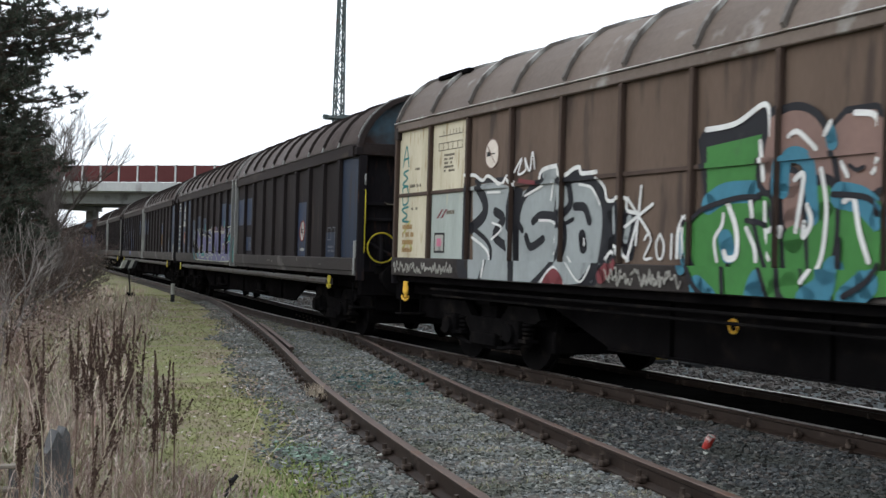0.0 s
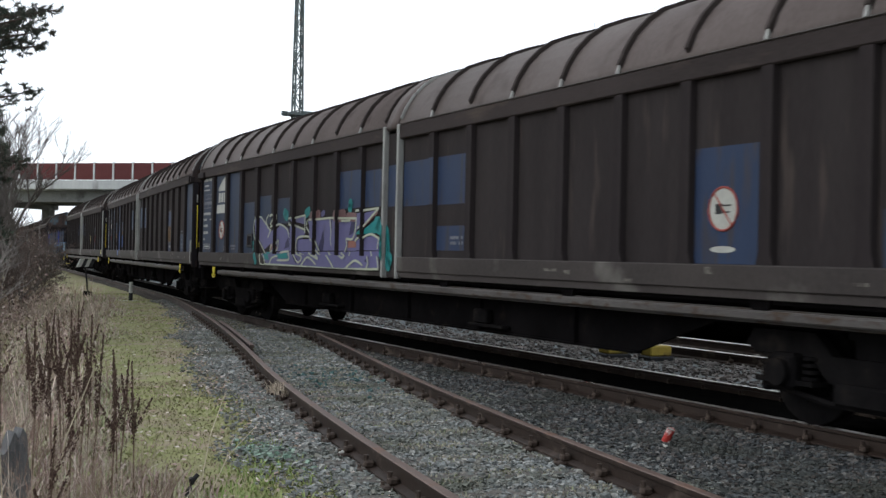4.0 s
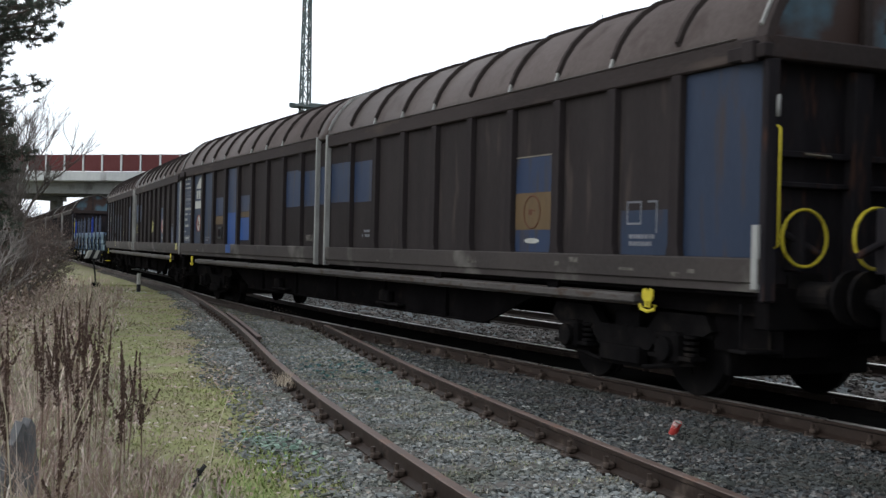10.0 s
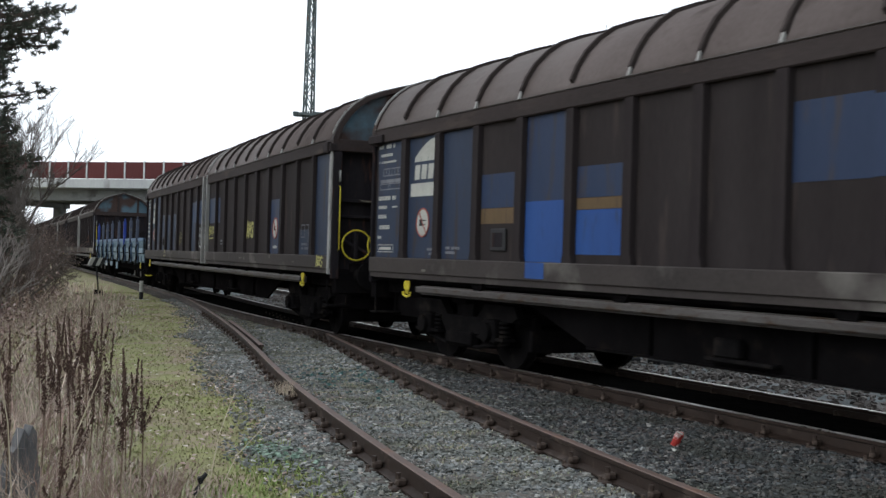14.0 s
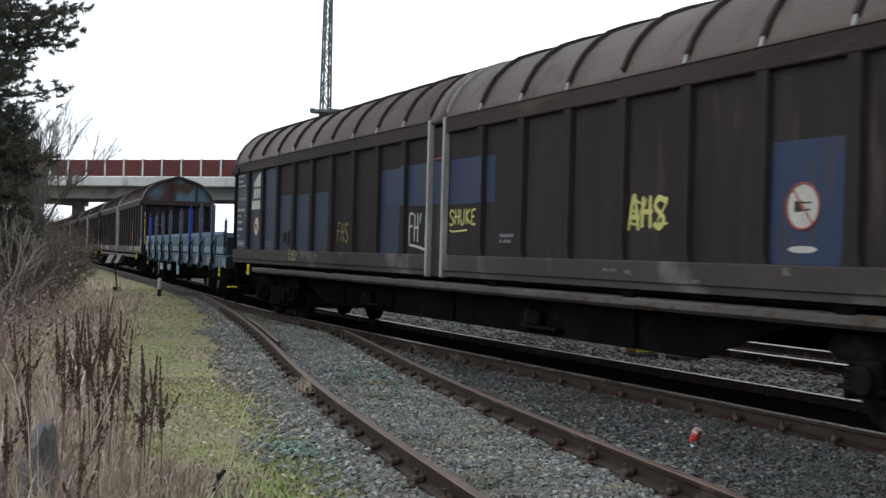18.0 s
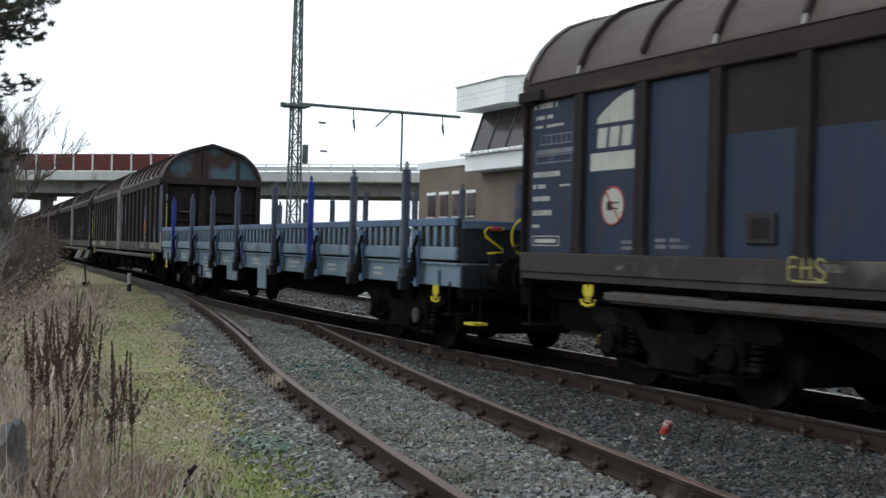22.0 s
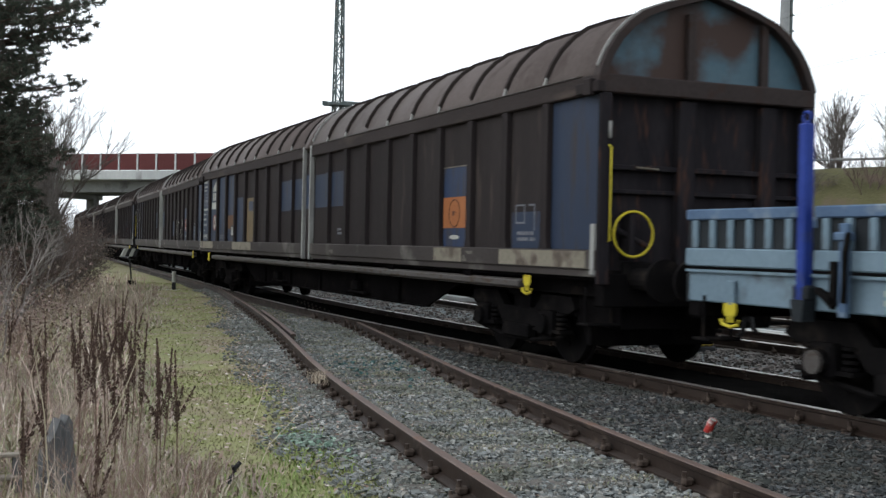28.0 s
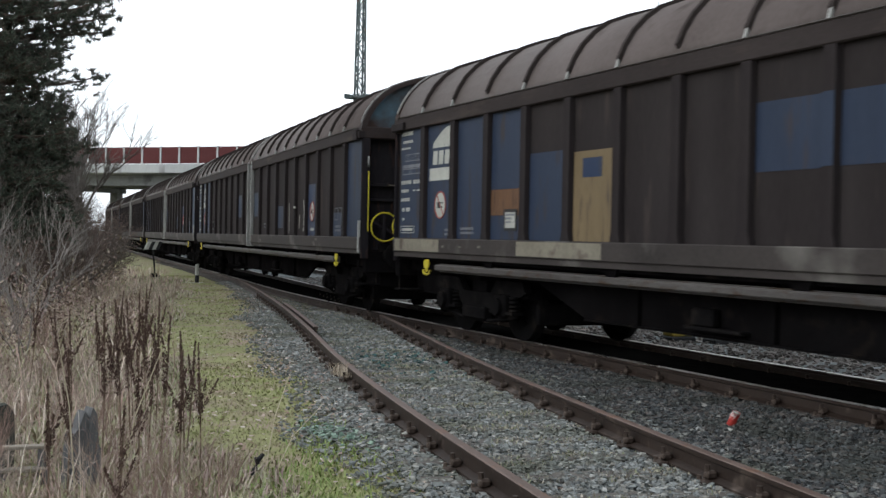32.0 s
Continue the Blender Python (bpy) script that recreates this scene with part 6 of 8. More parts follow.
spray_line("teal", 0.2, [(-4.96, 2.08), (-4.86, 2.04)])
spray_line("teal", 0.16, [(-3.81, 2.05), (-3.67, 2.09)])
spray_line("teal", 0.17, [(-1.77, 2.08), (-1.75, 2.15)])
spray_line("teal", 0.16, [(-6.87, 1.51), (-6.83, 1.43)])
spray_line("teal", 0.14, [(-6.55, 1.31), (-6.46, 1.2)])
spray_line("teal", 0.26, [(-0.27, 1.67), (-0.23, 1.41)])
spray_line("teal", 0.2, [(-0.11, 1.31), (-0.16, 1.23)])
spray_line("teal", 0.22, [(-0.67, 1.83), (-0.58, 1.77)])
spray_line("rosy", 0.16, [(-3.37, 1.99), (-3.17, 2.02)])
spray_line("rosy", 0.2, [(-2.24, 1.97), (-2.03, 1.98)])
spray_line("rosy", 0.14, [(-1.85, 1.95), (-1.54, 1.94)])
spray_line("rosy", 0.05, [(-1.19, 1.79), (-0.67, 1.99)])
spray_line("mauve", 0.1, [(-3.01, 2.02), (-2.92, 2.04)])
spray_line("lemon", 0.035, [(-6.05, 1.34), (-6.35, 1.51), (-6.57, 1.66), (-6.62, 1.88), (-6.43, 2.05), (-5.77, 1.77)])
spray_line("lemon", 0.035, [(-5.91, 2.07), (-6.05, 1.97), (-5.95, 1.84)])
spray_line("lemon", 0.035, [(-5.84, 2.05), (-5.44, 2.06), (-5.48, 1.95), (-5.72, 1.82), (-5.93, 1.65)])
spray_line("lemon", 0.035, [(-5.72, 1.8), (-5.43, 1.87), (-5.17, 1.88), (-4.81, 1.79), (-4.65, 1.62)])
spray_line("lemon", 0.035, [(-5.63, 1.39), (-5.46, 1.52), (-5.29, 1.59), (-5.35, 1.44), (-5.56, 1.38)])
spray_line("lemon", 0.035, [(-6.2, 1.36), (-6.12, 1.16), (-5.86, 1.15), (-5.94, 1.31)])
spray_line("lemon", 0.035, [(-5.59, 1.15), (-5.41, 1.27), (-5.1, 1.31)])
spray_line("lemon", 0.035, [(-5.1, 1.23), (-4.46, 1.25), (-4.59, 1.39), (-5.18, 1.37)])
spray_line("lemon", 0.035, [(-4.6, 1.97), (-3.84, 2.02)])
spray_line("lemon", 0.035, [(-4.69, 1.9), (-3.83, 1.77)])
spray_line("lemon", 0.035, [(-3.84, 2.01), (-3.84, 1.73)])
spray_line("lemon", 0.035, [(-4.29, 1.4), (-4.28, 1.55), (-4.11, 1.65), (-3.49, 1.65)])
spray_line("lemon", 0.035, [(-3.72, 1.93), (-3.75, 1.82), (-3.58, 1.7), (-3.54, 1.58)])
spray_line("lemon", 0.035, [(-4.29, 1.39), (-3.96, 1.21), (-3.76, 1.3), (-4.07, 1.36)])
spray_line("lemon", 0.035, [(-3.6, 1.93), (-2.59, 1.95)])
spray_line("lemon", 0.035, [(-2.62, 1.94), (-2.56, 1.72), (-2.58, 1.58), (-2.48, 1.45)])
spray_line("lemon", 0.035, [(-3.38, 1.62), (-3.09, 1.41)])
spray_line("lemon", 0.035, [(-3.43, 1.37), (-2.94, 1.28), (-3.27, 1.42)])
spray_line("lemon", 0.035, [(-3.78, 1.15), (-3.54, 1.28), (-3.35, 1.29), (-3.05, 1.19)])
spray_line("lemon", 0.035, [(-2.65, 1.39), (-2.27, 1.18), (-2.26, 1.11)])
spray_line("lemon", 0.035, [(-2.41, 1.94), (-1.46, 1.92)])
spray_line("lemon", 0.035, [(-2.09, 1.89), (-1.73, 1.89)])
spray_line("lemon", 0.035, [(-1.46, 1.91), (-1.51, 1.7), (-1.63, 1.6), (-1.86, 1.6), (-1.84, 1.5), (-1.92, 1.41)])
spray_line("lemon", 0.035, [(-2.07, 1.38), (-1.85, 1.31), (-1.73, 1.35), (-1.71, 1.39)])
spray_line("lemon", 0.035, [(-1.72, 1.13), (-1.31, 1.27), (-1.0, 1.21)])
spray_line("lemon", 0.035, [(-1.33, 2.03), (-0.59, 2.05)])
spray_line("lemon", 0.035, [(-0.59, 2.05), (-1.22, 1.77)])
spray_line("lemon", 0.035, [(-1.38, 1.55), (-1.18, 1.62), (-0.86, 1.67), (-0.54, 1.6), (-0.43, 1.53), (-0.38, 1.46)])
spray_line("lemon", 0.035, [(-0.85, 1.41), (-0.78, 1.24), (-0.84, 1.16)])
spray_line("lemon", 0.035, [(-0.57, 1.57), (-0.6, 1.46)])
spray_line("lemon", 0.035, [(-0.46, 1.41), (-0.37, 1.18)])
spray_line("lemon", 0.035, [(-5.77, 1.15), (-3.64, 1.14), (-2.26, 1.13), (-1.31, 1.14), (-0.37, 1.16)])

# W4: quick scrawls
F_ = [[(.2, .03), (.25, .95), (.9, .98)], [(.1, .55), (.75, .6)]]
H_ = [[(.15, .05), (.2, .95)], [(.85, .03), (.82, .97)], [(.05, .5), (.95, .52)]]
K_ = [[(.2, .03), (.2, .97)], [(.85, .95), (.25, .5), (.9, .05)]]
TICK = [[(.3, .98), (.15, .7)]]


def scrawl(wall, word, x0, dx, z0, z1, w, colour, y):
    for k, shape in enumerate(word):
        letter(wall, boxed(shape, x0 + dx * k, x0 + dx * (k + 0.9), z0 + 0.02 * (k % 2), z1), w, [(colour, 0, 0, 0)], y, "graffiti_scrawl")


a, b = bay(0)
scrawl(wl4["f"], (S_, H_, U_, K_, E_), a + 0.03, 0.165, 1.74, 1.96, 0.026, "yellow", -SHEET - 0.006)
scrawl(wl4["f"], ([[(0, .5), (1, .3), (4.5, .5)]],), a + 0.05, 0.13, 1.64, 1.72, 0.022, "yellow", -SHEET - 0.006)
a, b = bay(-1)
scrawl(wl4["r"], (F_, H_, TICK, S_), a + 0.05, 0.195, 1.50, 1.93, 0.035, "silver", -SHEET - 0.006)
scrawl(wl4["r"], ([[(0, .8), (2, .5), (4.2, 0)]],), a + 0.10, 0.17, 1.40, 1.50, 0.035, "silver", -SHEET - 0.006)
a, b = bay(-4)
scrawl(wl4["r"], (F_, H_, S_, I_), a + 0.16, 0.19, 1.50, 1.84, 0.022, "mustard", -SHEET - 0.006)
a, b = bay(4)
scrawl(wl4["f"], (A_, H_, S_), a + 0.0, 0.22, 1.66, 1.98, 0.05, "yellow", -SHEET - 0.006)
scrawl(wl4["f"], (S_, TICK, Z_), a + 0.02, 0.23, 1.70, 1.96, 0.025, "yellow", -SHEET - 0.0065)
a, b = bay(9)
scrawl(wl4["f"], (A_, H_, S_), a + 0.36, 0.14, 1.16, 1.33, 0.026, "yellow", -SIDE - 0.016)
scrawl(wl4["f"], (S_, Z_, TICK), a + 0.40, 0.13, 1.17, 1.32, 0.020, "yellow", -SIDE - 0.0162)
scrawl(wl4["r"], (F_, H_, S_), -6.72, 0.15, 1.18, 1.36, 0.020, "mustard", -SIDE - 0.016)
scrawl(wl4["r"], ([[(0, .4), (1, .2), (3.2, .3)]],), -6.66, 0.13, 1.165, 1.20, 0.020, "mustard", -SIDE - 0.0162)
# W6: a placard and smudges behind the middle
a, b = bay(-7)
pl = part("placard", made((box, -7.17, -6.82, -SHEET - 0.012, -SHEET - 0.003, 1.46, 1.74)), M["black"], wl6["r"], "small black framed placard")
part("placard_field", made((box, -7.13, -6.86, -SHEET - 0.015, -SHEET - 0.012, 1.50, 1.70)), M["white"], pl)
part("placard_lines", text_bars(-7.11, -6.88, 1.55, 1.69, 3, -SHEET - 0.0155, 661), M["faded"], pl)
a, b = bay(-5)
part("blue_square", made((box, -5.24, -4.83, -SHEET - 0.006, -SHEET - 0.003, 2.07, 2.29)), M["fresh_blue"], wl6["r"], "small blue square")
# pale primer on lower rails
for wl, x0, x1 in ((wl6["f"], 8.7, 10.85), (wl6["f"], 6.55, 7.52), (wl6["r"], -6.69, -4.7), (wl6["r"], -10.8, -9.1)):
    part("primer", made((box, x0, x1, -SIDE - 0.015, -SIDE - 0.010, 1.15, 1.33)), M["primer"], wl, "pale worn primer")

# W7: a few rubbed white drips ahead of the middle
for line in ([(5.10, 2.02), (5.12, 1.40)], [(6.55, 2.05), (6.62, 1.85), (6.58, 1.45)], [(6.20, 1.75), (6.15, 1.5)], [(5.55, 1.95), (5.75, 1.93)]):
    letter(FAR[0]["f"], [line], 0.045, [("scrub", 0, 0, 0)], -SIDE - 0.006, "graffiti_scrawl")

# ---- bridge, masts, signal box, embankment ----
CONC = material("pale_concrete", (0.30, 0.31, 0.31), (0.44, 0.45, 0.44), 0.85, big=0.4, fine=6, stretch=(1, 1, 0.4), speck=(0.2, 0.2, 0.19), speck_at=0.62, speck_scale=0.7)
# SHADE: darker copy of CONC, the underside's shade put into its stained tone
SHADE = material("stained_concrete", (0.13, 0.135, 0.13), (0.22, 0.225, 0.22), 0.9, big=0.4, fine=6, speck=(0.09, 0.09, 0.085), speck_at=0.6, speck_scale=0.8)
RED_WALL = material("dark_red_noise_panel", (0.07615, 0.02154, 0.02154), (0.103, 0.03425, 0.03425), 0.7, big=0.6, fine=10, random_tone=0.12)
GALV = material("galvanised_steel", (0.34, 0.36, 0.36), (0.50, 0.52, 0.52), 0.5, 0.4, big=2, fine=20)
MAST = material("weathered_mast_steel", (0.055, 0.072, 0.072), (0.12, 0.14, 0.14), 0.65, 0.2, big=2, fine=20, speck=(0.10, 0.06, 0.04), speck_at=0.64)
PALE_MAST = material("pale_mast_concrete", (0.16, 0.165, 0.165), (0.25, 0.255, 0.255), 0.8, big=1, fine=14)
BRICK = material("brown_clinker_render", (0.110, 0.088, 0.072), (0.158, 0.129, 0.106), 0.85, big=0.6, fine=12, bump=0.3)
DARK_BRICK = material("dark_brown_clinker", (0.085, 0.06, 0.048), (0.13, 0.095, 0.078), 0.85, big=0.8, fine=14, bump=0.3)
WHITE_WALL = material("white_fascia_sheet", (0.58, 0.60, 0.60), (0.72, 0.74, 0.74), 0.6, big=0.3, fine=4)
GREEN = material("green_shutter", (0.009, 0.05, 0.03), (0.015, 0.075, 0.045), 0.6, big=1.5, fine=14)
GLASS = material("dark_window_glass", (0.018, 0.012, 0.012), (0.04, 0.028, 0.028), 0.2, big=1.5, fine=8, bump=0.0, gloss=0.25)
WIRE = material("copper_wire", (0.08, 0.08, 0.085), (0.14, 0.14, 0.14), 0.6, 0.3)

# road bridge: runs away to the left
B0, B1 = Vector((-22.0, 148.0)), Vector((45.6, 82.2))
way = (B1 - B0).normalized()
out = Vector((-way.y, way.x)) * -1
BL = (B1 - B0).length


def on_bridge(s, o, z=0.0):
    p = B0 + way * s + out * o
    return pose(p.x, p.y, z, 0, 0, math.degrees(math.atan2(way.y, way.x)))


bridge = thing("road_bridge", "concrete road bridge with a red noise barrier over the railway", "bridge", on_bridge(0, 0))
RED_END = 73.6
part("deck", made((box, 0, BL + 6, 0.5, 11, 6.7, 7.5)), CONC, bridge, "pale concrete deck")
part("fascia", made((box, 0, BL + 6, 0.0, 0.5, 6.75, 7.58, 0.03)), CONC, bridge, "pale concrete fascia")
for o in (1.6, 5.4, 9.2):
    part("girder", made((box, 0, BL + 6, o, o + 0.9, 5.65, 6.72)), SHADE, bridge, "concrete girder with stains and painted shade")
part("abutment", made((box, BL - 3.6, BL + 7, 1.0, 10.5, -0.3, 6.7)), SHADE, bridge, "concrete abutment with stains and painted shade")
for s in (20.0, 46.0):
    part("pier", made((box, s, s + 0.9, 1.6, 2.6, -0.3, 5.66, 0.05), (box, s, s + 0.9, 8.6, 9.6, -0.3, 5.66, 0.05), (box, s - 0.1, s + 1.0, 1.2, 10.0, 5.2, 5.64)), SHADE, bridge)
post_m = finish(made((box, -0.08, 0.08, 0.06, 0.30, 7.55, 9.2, 0.01)), "barrier_post", GALV)
pan_m = finish(made((box, 0.085, 1.905, 0.12, 0.22, 7.62, 9.13, 0.02)), "noise_panel", RED_WALL)
s = 2.0
while s < RED_END - 2:
    part("barrier_post", post_m, None, bridge, m=pose(s, 0, 0))
    part("noise_panel", pan_m, None, bridge, "dark red noise barrier panel", m=pose(s, 0, 0))
    s += 1.99
part("barrier_post", post_m, None, bridge, m=pose(s, 0, 0))
for z in (7.8, 8.0, 8.22):
    part("railing_bar", made((tube, [(s, 0.2, z), (BL + 6, 0.2, z)], 0.035, 6)), GALV, bridge)
k = s + 1.2
while k < BL + 6:
    part("railing_post", made((box, k - 0.04, k + 0.04, 0.16, 0.24, 7.5, 8.24)), GALV, bridge)
    k += 2.0
part("crash_barrier", made((box, s, BL + 6, 0.9, 1.0, 7.75, 8.05, 0.02)), GALV, bridge, "galvanised crash barrier")


def lattice_mast(name, label, x, y, h, w0, w1, mat):
    m = thing(name, label, "mast", pose(x, y, -0.2))
    n = int(h / 0.75)
    for sx in (-1, 1):
        for sy in (-1, 1):
            part("leg", made((tube, [(sx * w0 / 2, sy * w0 / 2, 0), (sx * w1 / 2, sy * w1 / 2, h)], 0.05, 4)), mat, m)
    lace = bmesh.new()
    for i in range(n):
        z0, z1 = h * i / n, h * (i + 1) / n
        a, b = (w0 + (w1 - w0) * z0 / h) / 2, (w0 + (w1 - w0) * z1 / h) / 2
        for sg in (-1, 1):
            f = 1 if i % 2 else -1
            tube(lace, [(sg * a, f * a, z0), (sg * b, -f * b, z1)], 0.028, 4)
            tube(lace, [(f * a, sg * a, z0), (-f * b, sg * b, z1)], 0.028, 4)
            tube(lace, [(-b, sg * b, z1), (b, sg * b, z1)], 0.018, 4)
    part("lacing", lace, mat, m, "zigzag lattice bracing")
    part("footing", made((box, -0.7, 0.7, -0.7, 0.7, -0.3, 0.25, 0.05)), SHADE, m)
    return m


mast = lattice_mast("catenary_mast", "tall green-grey steel lattice catenary mast with a long arm", 18.55, 51.8, 18.0, 0.56, 0.18, MAST)
part("collar", made((box, -0.55, 0.55, -0.45, 0.45, 8.02, 8.14), (box, -0.75, -0.5, -0.08, 0.08, 8.0, 8.2)), MAST, mast)
part("arm", made((tube, [(0.2, 0, 8.2), (8.7, 0, 8.2)], 0.075, 8)), MAST, mast, "long horizontal steel arm")
part("dropper_tube", made((tube, [(5.5, 0, 8.2), (5.5, 0, 5.3)], 0.05, 8)), MAST, mast)
for xx, zz in ((2.9, 7.1), (7.7, 7.2)):
    part("hanger", made((tube, [(xx, 0, 8.2), (xx + 0.1, 0, zz)], 0.025, 6), (tube, [(xx + 0.02, 0, zz + 0.55), (xx + 0.08, 0, zz + 0.15)], 0.06, 8)), MAST, mast, "insulated hanger")
part("brace", made((tube, [(4.9, 0, 8.15), (4.1, 0, 7.4)], 0.035, 6)), MAST, mast)
for z, xx in ((7.4, 1.4), (6.05, 1.5)):
    part("insulator", made((tube, [(xx - 0.25, 0, z), (xx + 0.1, 0, z)], 0.045, 8)), MAST, mast)
part("tension_weight", made((box, 0.40, 0.62, -0.12, 0.12, 5.4, 6.3, 0.02)), MAST, mast)

mast2 = thing("concrete_mast", "pale tapered concrete catenary mast", "mast", pose(25.0, 28.6, -0.2))
part("shaft", made((tube, [(0, 0, 0), (0, 0, 15)], 0.19, 12, False, 0.12)), PALE_MAST, mast2, smooth=True)
part("cable_duct", made((box, 0.17, 0.28, -0.05, 0.05, 0.5, 13.5, 0.01)), MAST, mast2)
rungs = bmesh.new()
for i in range(22):
    box(rungs, 0.16, 0.32, -0.09, 0.09, 2 + i * 0.5, 2.04 + i * 0.5)
part("rungs", rungs, MAST, mast2)

# overhead wires
for i, (z, x0, sag) in enumerate(((5.4, 24.0, 0.12), (6.9, 24.0, 0.6), (5.4, 20.2, 0.12), (7.2, 20.2, 0.7), (8.6, 26.5, 0.5), (10.6, 29.5, 0.4))):
    pts = [(x0 + 0.085 * (y - 51.8), y, z - sag * 4 * ((y - 51.8) / 60 % 1) * (1 - (y - 51.8) / 60 % 1)) for y in np.arange(-8, 141, 5)]
    tagged(part("overhead_wire", made((tube, pts, 0.0045, 5)), WIRE), "thin dark overhead wire between catenary masts", "wire", group="overhead wires")
pts = [(22.7 + 4.5 * t, 52.4 - 24 * t, 8.2 + 1.6 * t + 2.2 * t * t) for t in np.linspace(0, 1, 12)]
tagged(part("span_wire", made((tube, pts, 0.007, 5)), WIRE), "thin slanting span wire with a lamp on it", "wire", group="overhead wires")
lamp = thing("yard_lamp", "small dark hanging yard lamp on a wire", "lamp", pose(26.0, 38.3, 10.15))
part("lamp_hood", made((tube, [(0, -0.16, 0), (0, 0.16, 0)], 0.17, 12), (box, -0.12, 0.12, -0.12, 0.12, 0.05, 0.22, 0.03)), MAST, lamp)
part("hook", made((tube, [(0, 0, 0.15), (0, 0, 0.6)], 0.012, 6)), MAST, lamp)

# signal box
sb = thing("signal_box", "brown brick signal box with white fascias and an overhanging control room", "building", pose(29.67, 46.31, 0))
X0, X1, Y1 = 0.25, 6.40, 15.5
part("lower_wall", made((box, X0, X1, 0, Y1, -0.4, 5.95)), BRICK, sb, "brown brick lower storeys")
part("cornice", made((box, X0 - 0.1, X1 + 0.08, -0.25, Y1 + 0.2, 5.95, 6.36, 0.03)), WHITE_WALL, sb, "white sheet cornice")
part("parapet", made((box, -0.75, X0 + 0.15, 0.6, 8.0, 5.45, 6.25, 0.04)), WHITE_WALL, sb, "jutting white parapet")
teeth = bmesh.new()
for k in range(14):
    box(teeth, -1.15, -0.7, 0.5 + 0.55 * k, 0.80 + 0.55 * k, 6.26, 6.36)
box(teeth, -0.95, X0 + 0.3, 0.35, 8.1, 6.365, 6.44, 0.02)
part("parapet_coping", teeth, WHITE_WALL, sb, "white coping with jutting brackets")
part("upper_wall", made((box, 3.75, X1 - 0.2, 4.6, 9.4, 6.15, 8.85)), BRICK, sb, "brown brick control room wall")
part("back_wall", made((box, 1.3, 3.75, 6.4, 9.4, 6.15, 8.85)), DARK_BRICK, sb, "dark recessed control room wall")
gl = bmesh.new()
extrude(gl, [(0.25, 6.4), (1.15, 8.95), (1.75, 8.95), (1.75, 6.4)], lambda u, v, w: (u, w, v), 3.9, 9.4)
part("control_room_glass", gl, GLASS, sb, "dark slanted control room glazing")
for yy in (3.88, 5.7, 7.5, 9.35):
    part("mullion", made((tube, [(0.23, yy, 6.4), (1.13, yy, 8.95)], 0.05, 6)), MAST, sb)
part("balcony_panel", made((box, -0.6, 0.9, 2.3, 2.36, 6.42, 6.85, 0.01)), CONC, sb, "pale balcony panel")
part("window_front", made((box, 1.76, 3.74, 4.6, 4.66, 6.2, 8.9)), GLASS, sb)
for xx in (2.75,):
    part("window_post", made((box, xx - 0.06, xx + 0.06, 4.45, 4.58, 6.2, 8.92)), WHITE_WALL, sb)
part("balcony_rail", made((tube, [(1.4, 3.0, 6.95), (3.4, 3.0, 6.95)], 0.03, 6), (tube, [(1.5, 3.0, 6.1), (1.5, 3.0, 6.95)], 0.025, 6), (tube, [(2.2, 3.0, 6.1), (2.2, 3.0, 6.95)], 0.025, 6)), MAST, sb)
part("shutter", made((box, 1.95, 2.65, 4.50, 4.58, 6.75, 8.6, 0.01)), GREEN, sb, "green shutter")
roof_bm_ = bmesh.new()
extrude(roof_bm_, [(1.0, 2.6), (X1 + 0.3, 3.6), (X1 + 0.3, 9.9), (-0.35, 9.9), (-0.35, 4.6)], lambda u, v, w: (u, v, w), 8.85, 10.12)
part("roof_fascia", roof_bm_, WHITE_WALL, sb, "overhanging white roof fascia")
cap_bm = bmesh.new()
extrude(cap_bm, [(0.97, 2.5), (X1 + 0.4, 3.5), (X1 + 0.4, 10.0), (-0.45, 10.0), (-0.45, 4.55)], lambda u, v, w: (u, v, w), 10.125, 10.17)
part("roof_cap", cap_bm, GALV, sb)
part("stair_block", made((box, X1 - 0.18, X1 + 3.05, 5.0, 9.0, 5.6, 10.22)), DARK_BRICK, sb, "dark brick stair block")
part("block_shutter", made((box, X1 + 0.85, X1 + 1.6, 4.90, 4.99, 7.55, 9.1, 0.01)), GREEN, sb, "green shutter")
part("chimney", made((box, 5.2, 6.2, 5.4, 6.3, 10.1, 10.85, 0.03)), DARK_BRICK, sb)
part("chimney_cap", made((box, 5.1, 6.3, 5.2, 6.5, 11.12, 11.18), (tube, [(5.4, 5.5, 10.8), (5.4, 5.5, 11.12)], 0.03, 6), (tube, [(6.0, 6.2, 10.8), (6.0, 6.2, 11.12)], 0.03, 6)), MAST, sb)
part("vent_pipe", made((tube, [(6.6, 5.0, 10.1), (6.6, 5.0, 10.7)], 0.05, 8), (box, 6.48, 6.72, 4.88, 5.12, 10.66, 10.74)), MAST, sb)
for yy in (9.0, 10.6, 12.2, 13.8):
    xw = X0 - 0.03
    win = part("window", made((box, xw - 0.01, xw + 0.05, yy - 0.45, yy + 0.45, 3.2, 4.4)), GLASS, sb)
    part("lintel", made((box, xw - 0.05, xw + 0.03, yy - 0.55, yy + 0.55, 4.42, 4.58)), WHITE_WALL, win)
    part("sill", made((box, xw - 0.08, xw + 0.03, yy - 0.5, yy + 0.5, 3.1, 3.18)), CONC, win)
part("wall_shutter", made((box, 4.25, 5.15, -0.06, -0.005, 3.75, 5.2, 0.01)), GREEN, sb, "green shutter")
part("wall_shutter_sill", made((box, 4.0, 5.35, -0.1, 0.0, 3.62, 3.72, 0.01)), MAST, sb)
part("shutter", made((box, X0 - 0.06, X0 - 0.005, 1.4, 2.2, 3.3, 5.2, 0.01)), GREEN, sb, "green shutter")
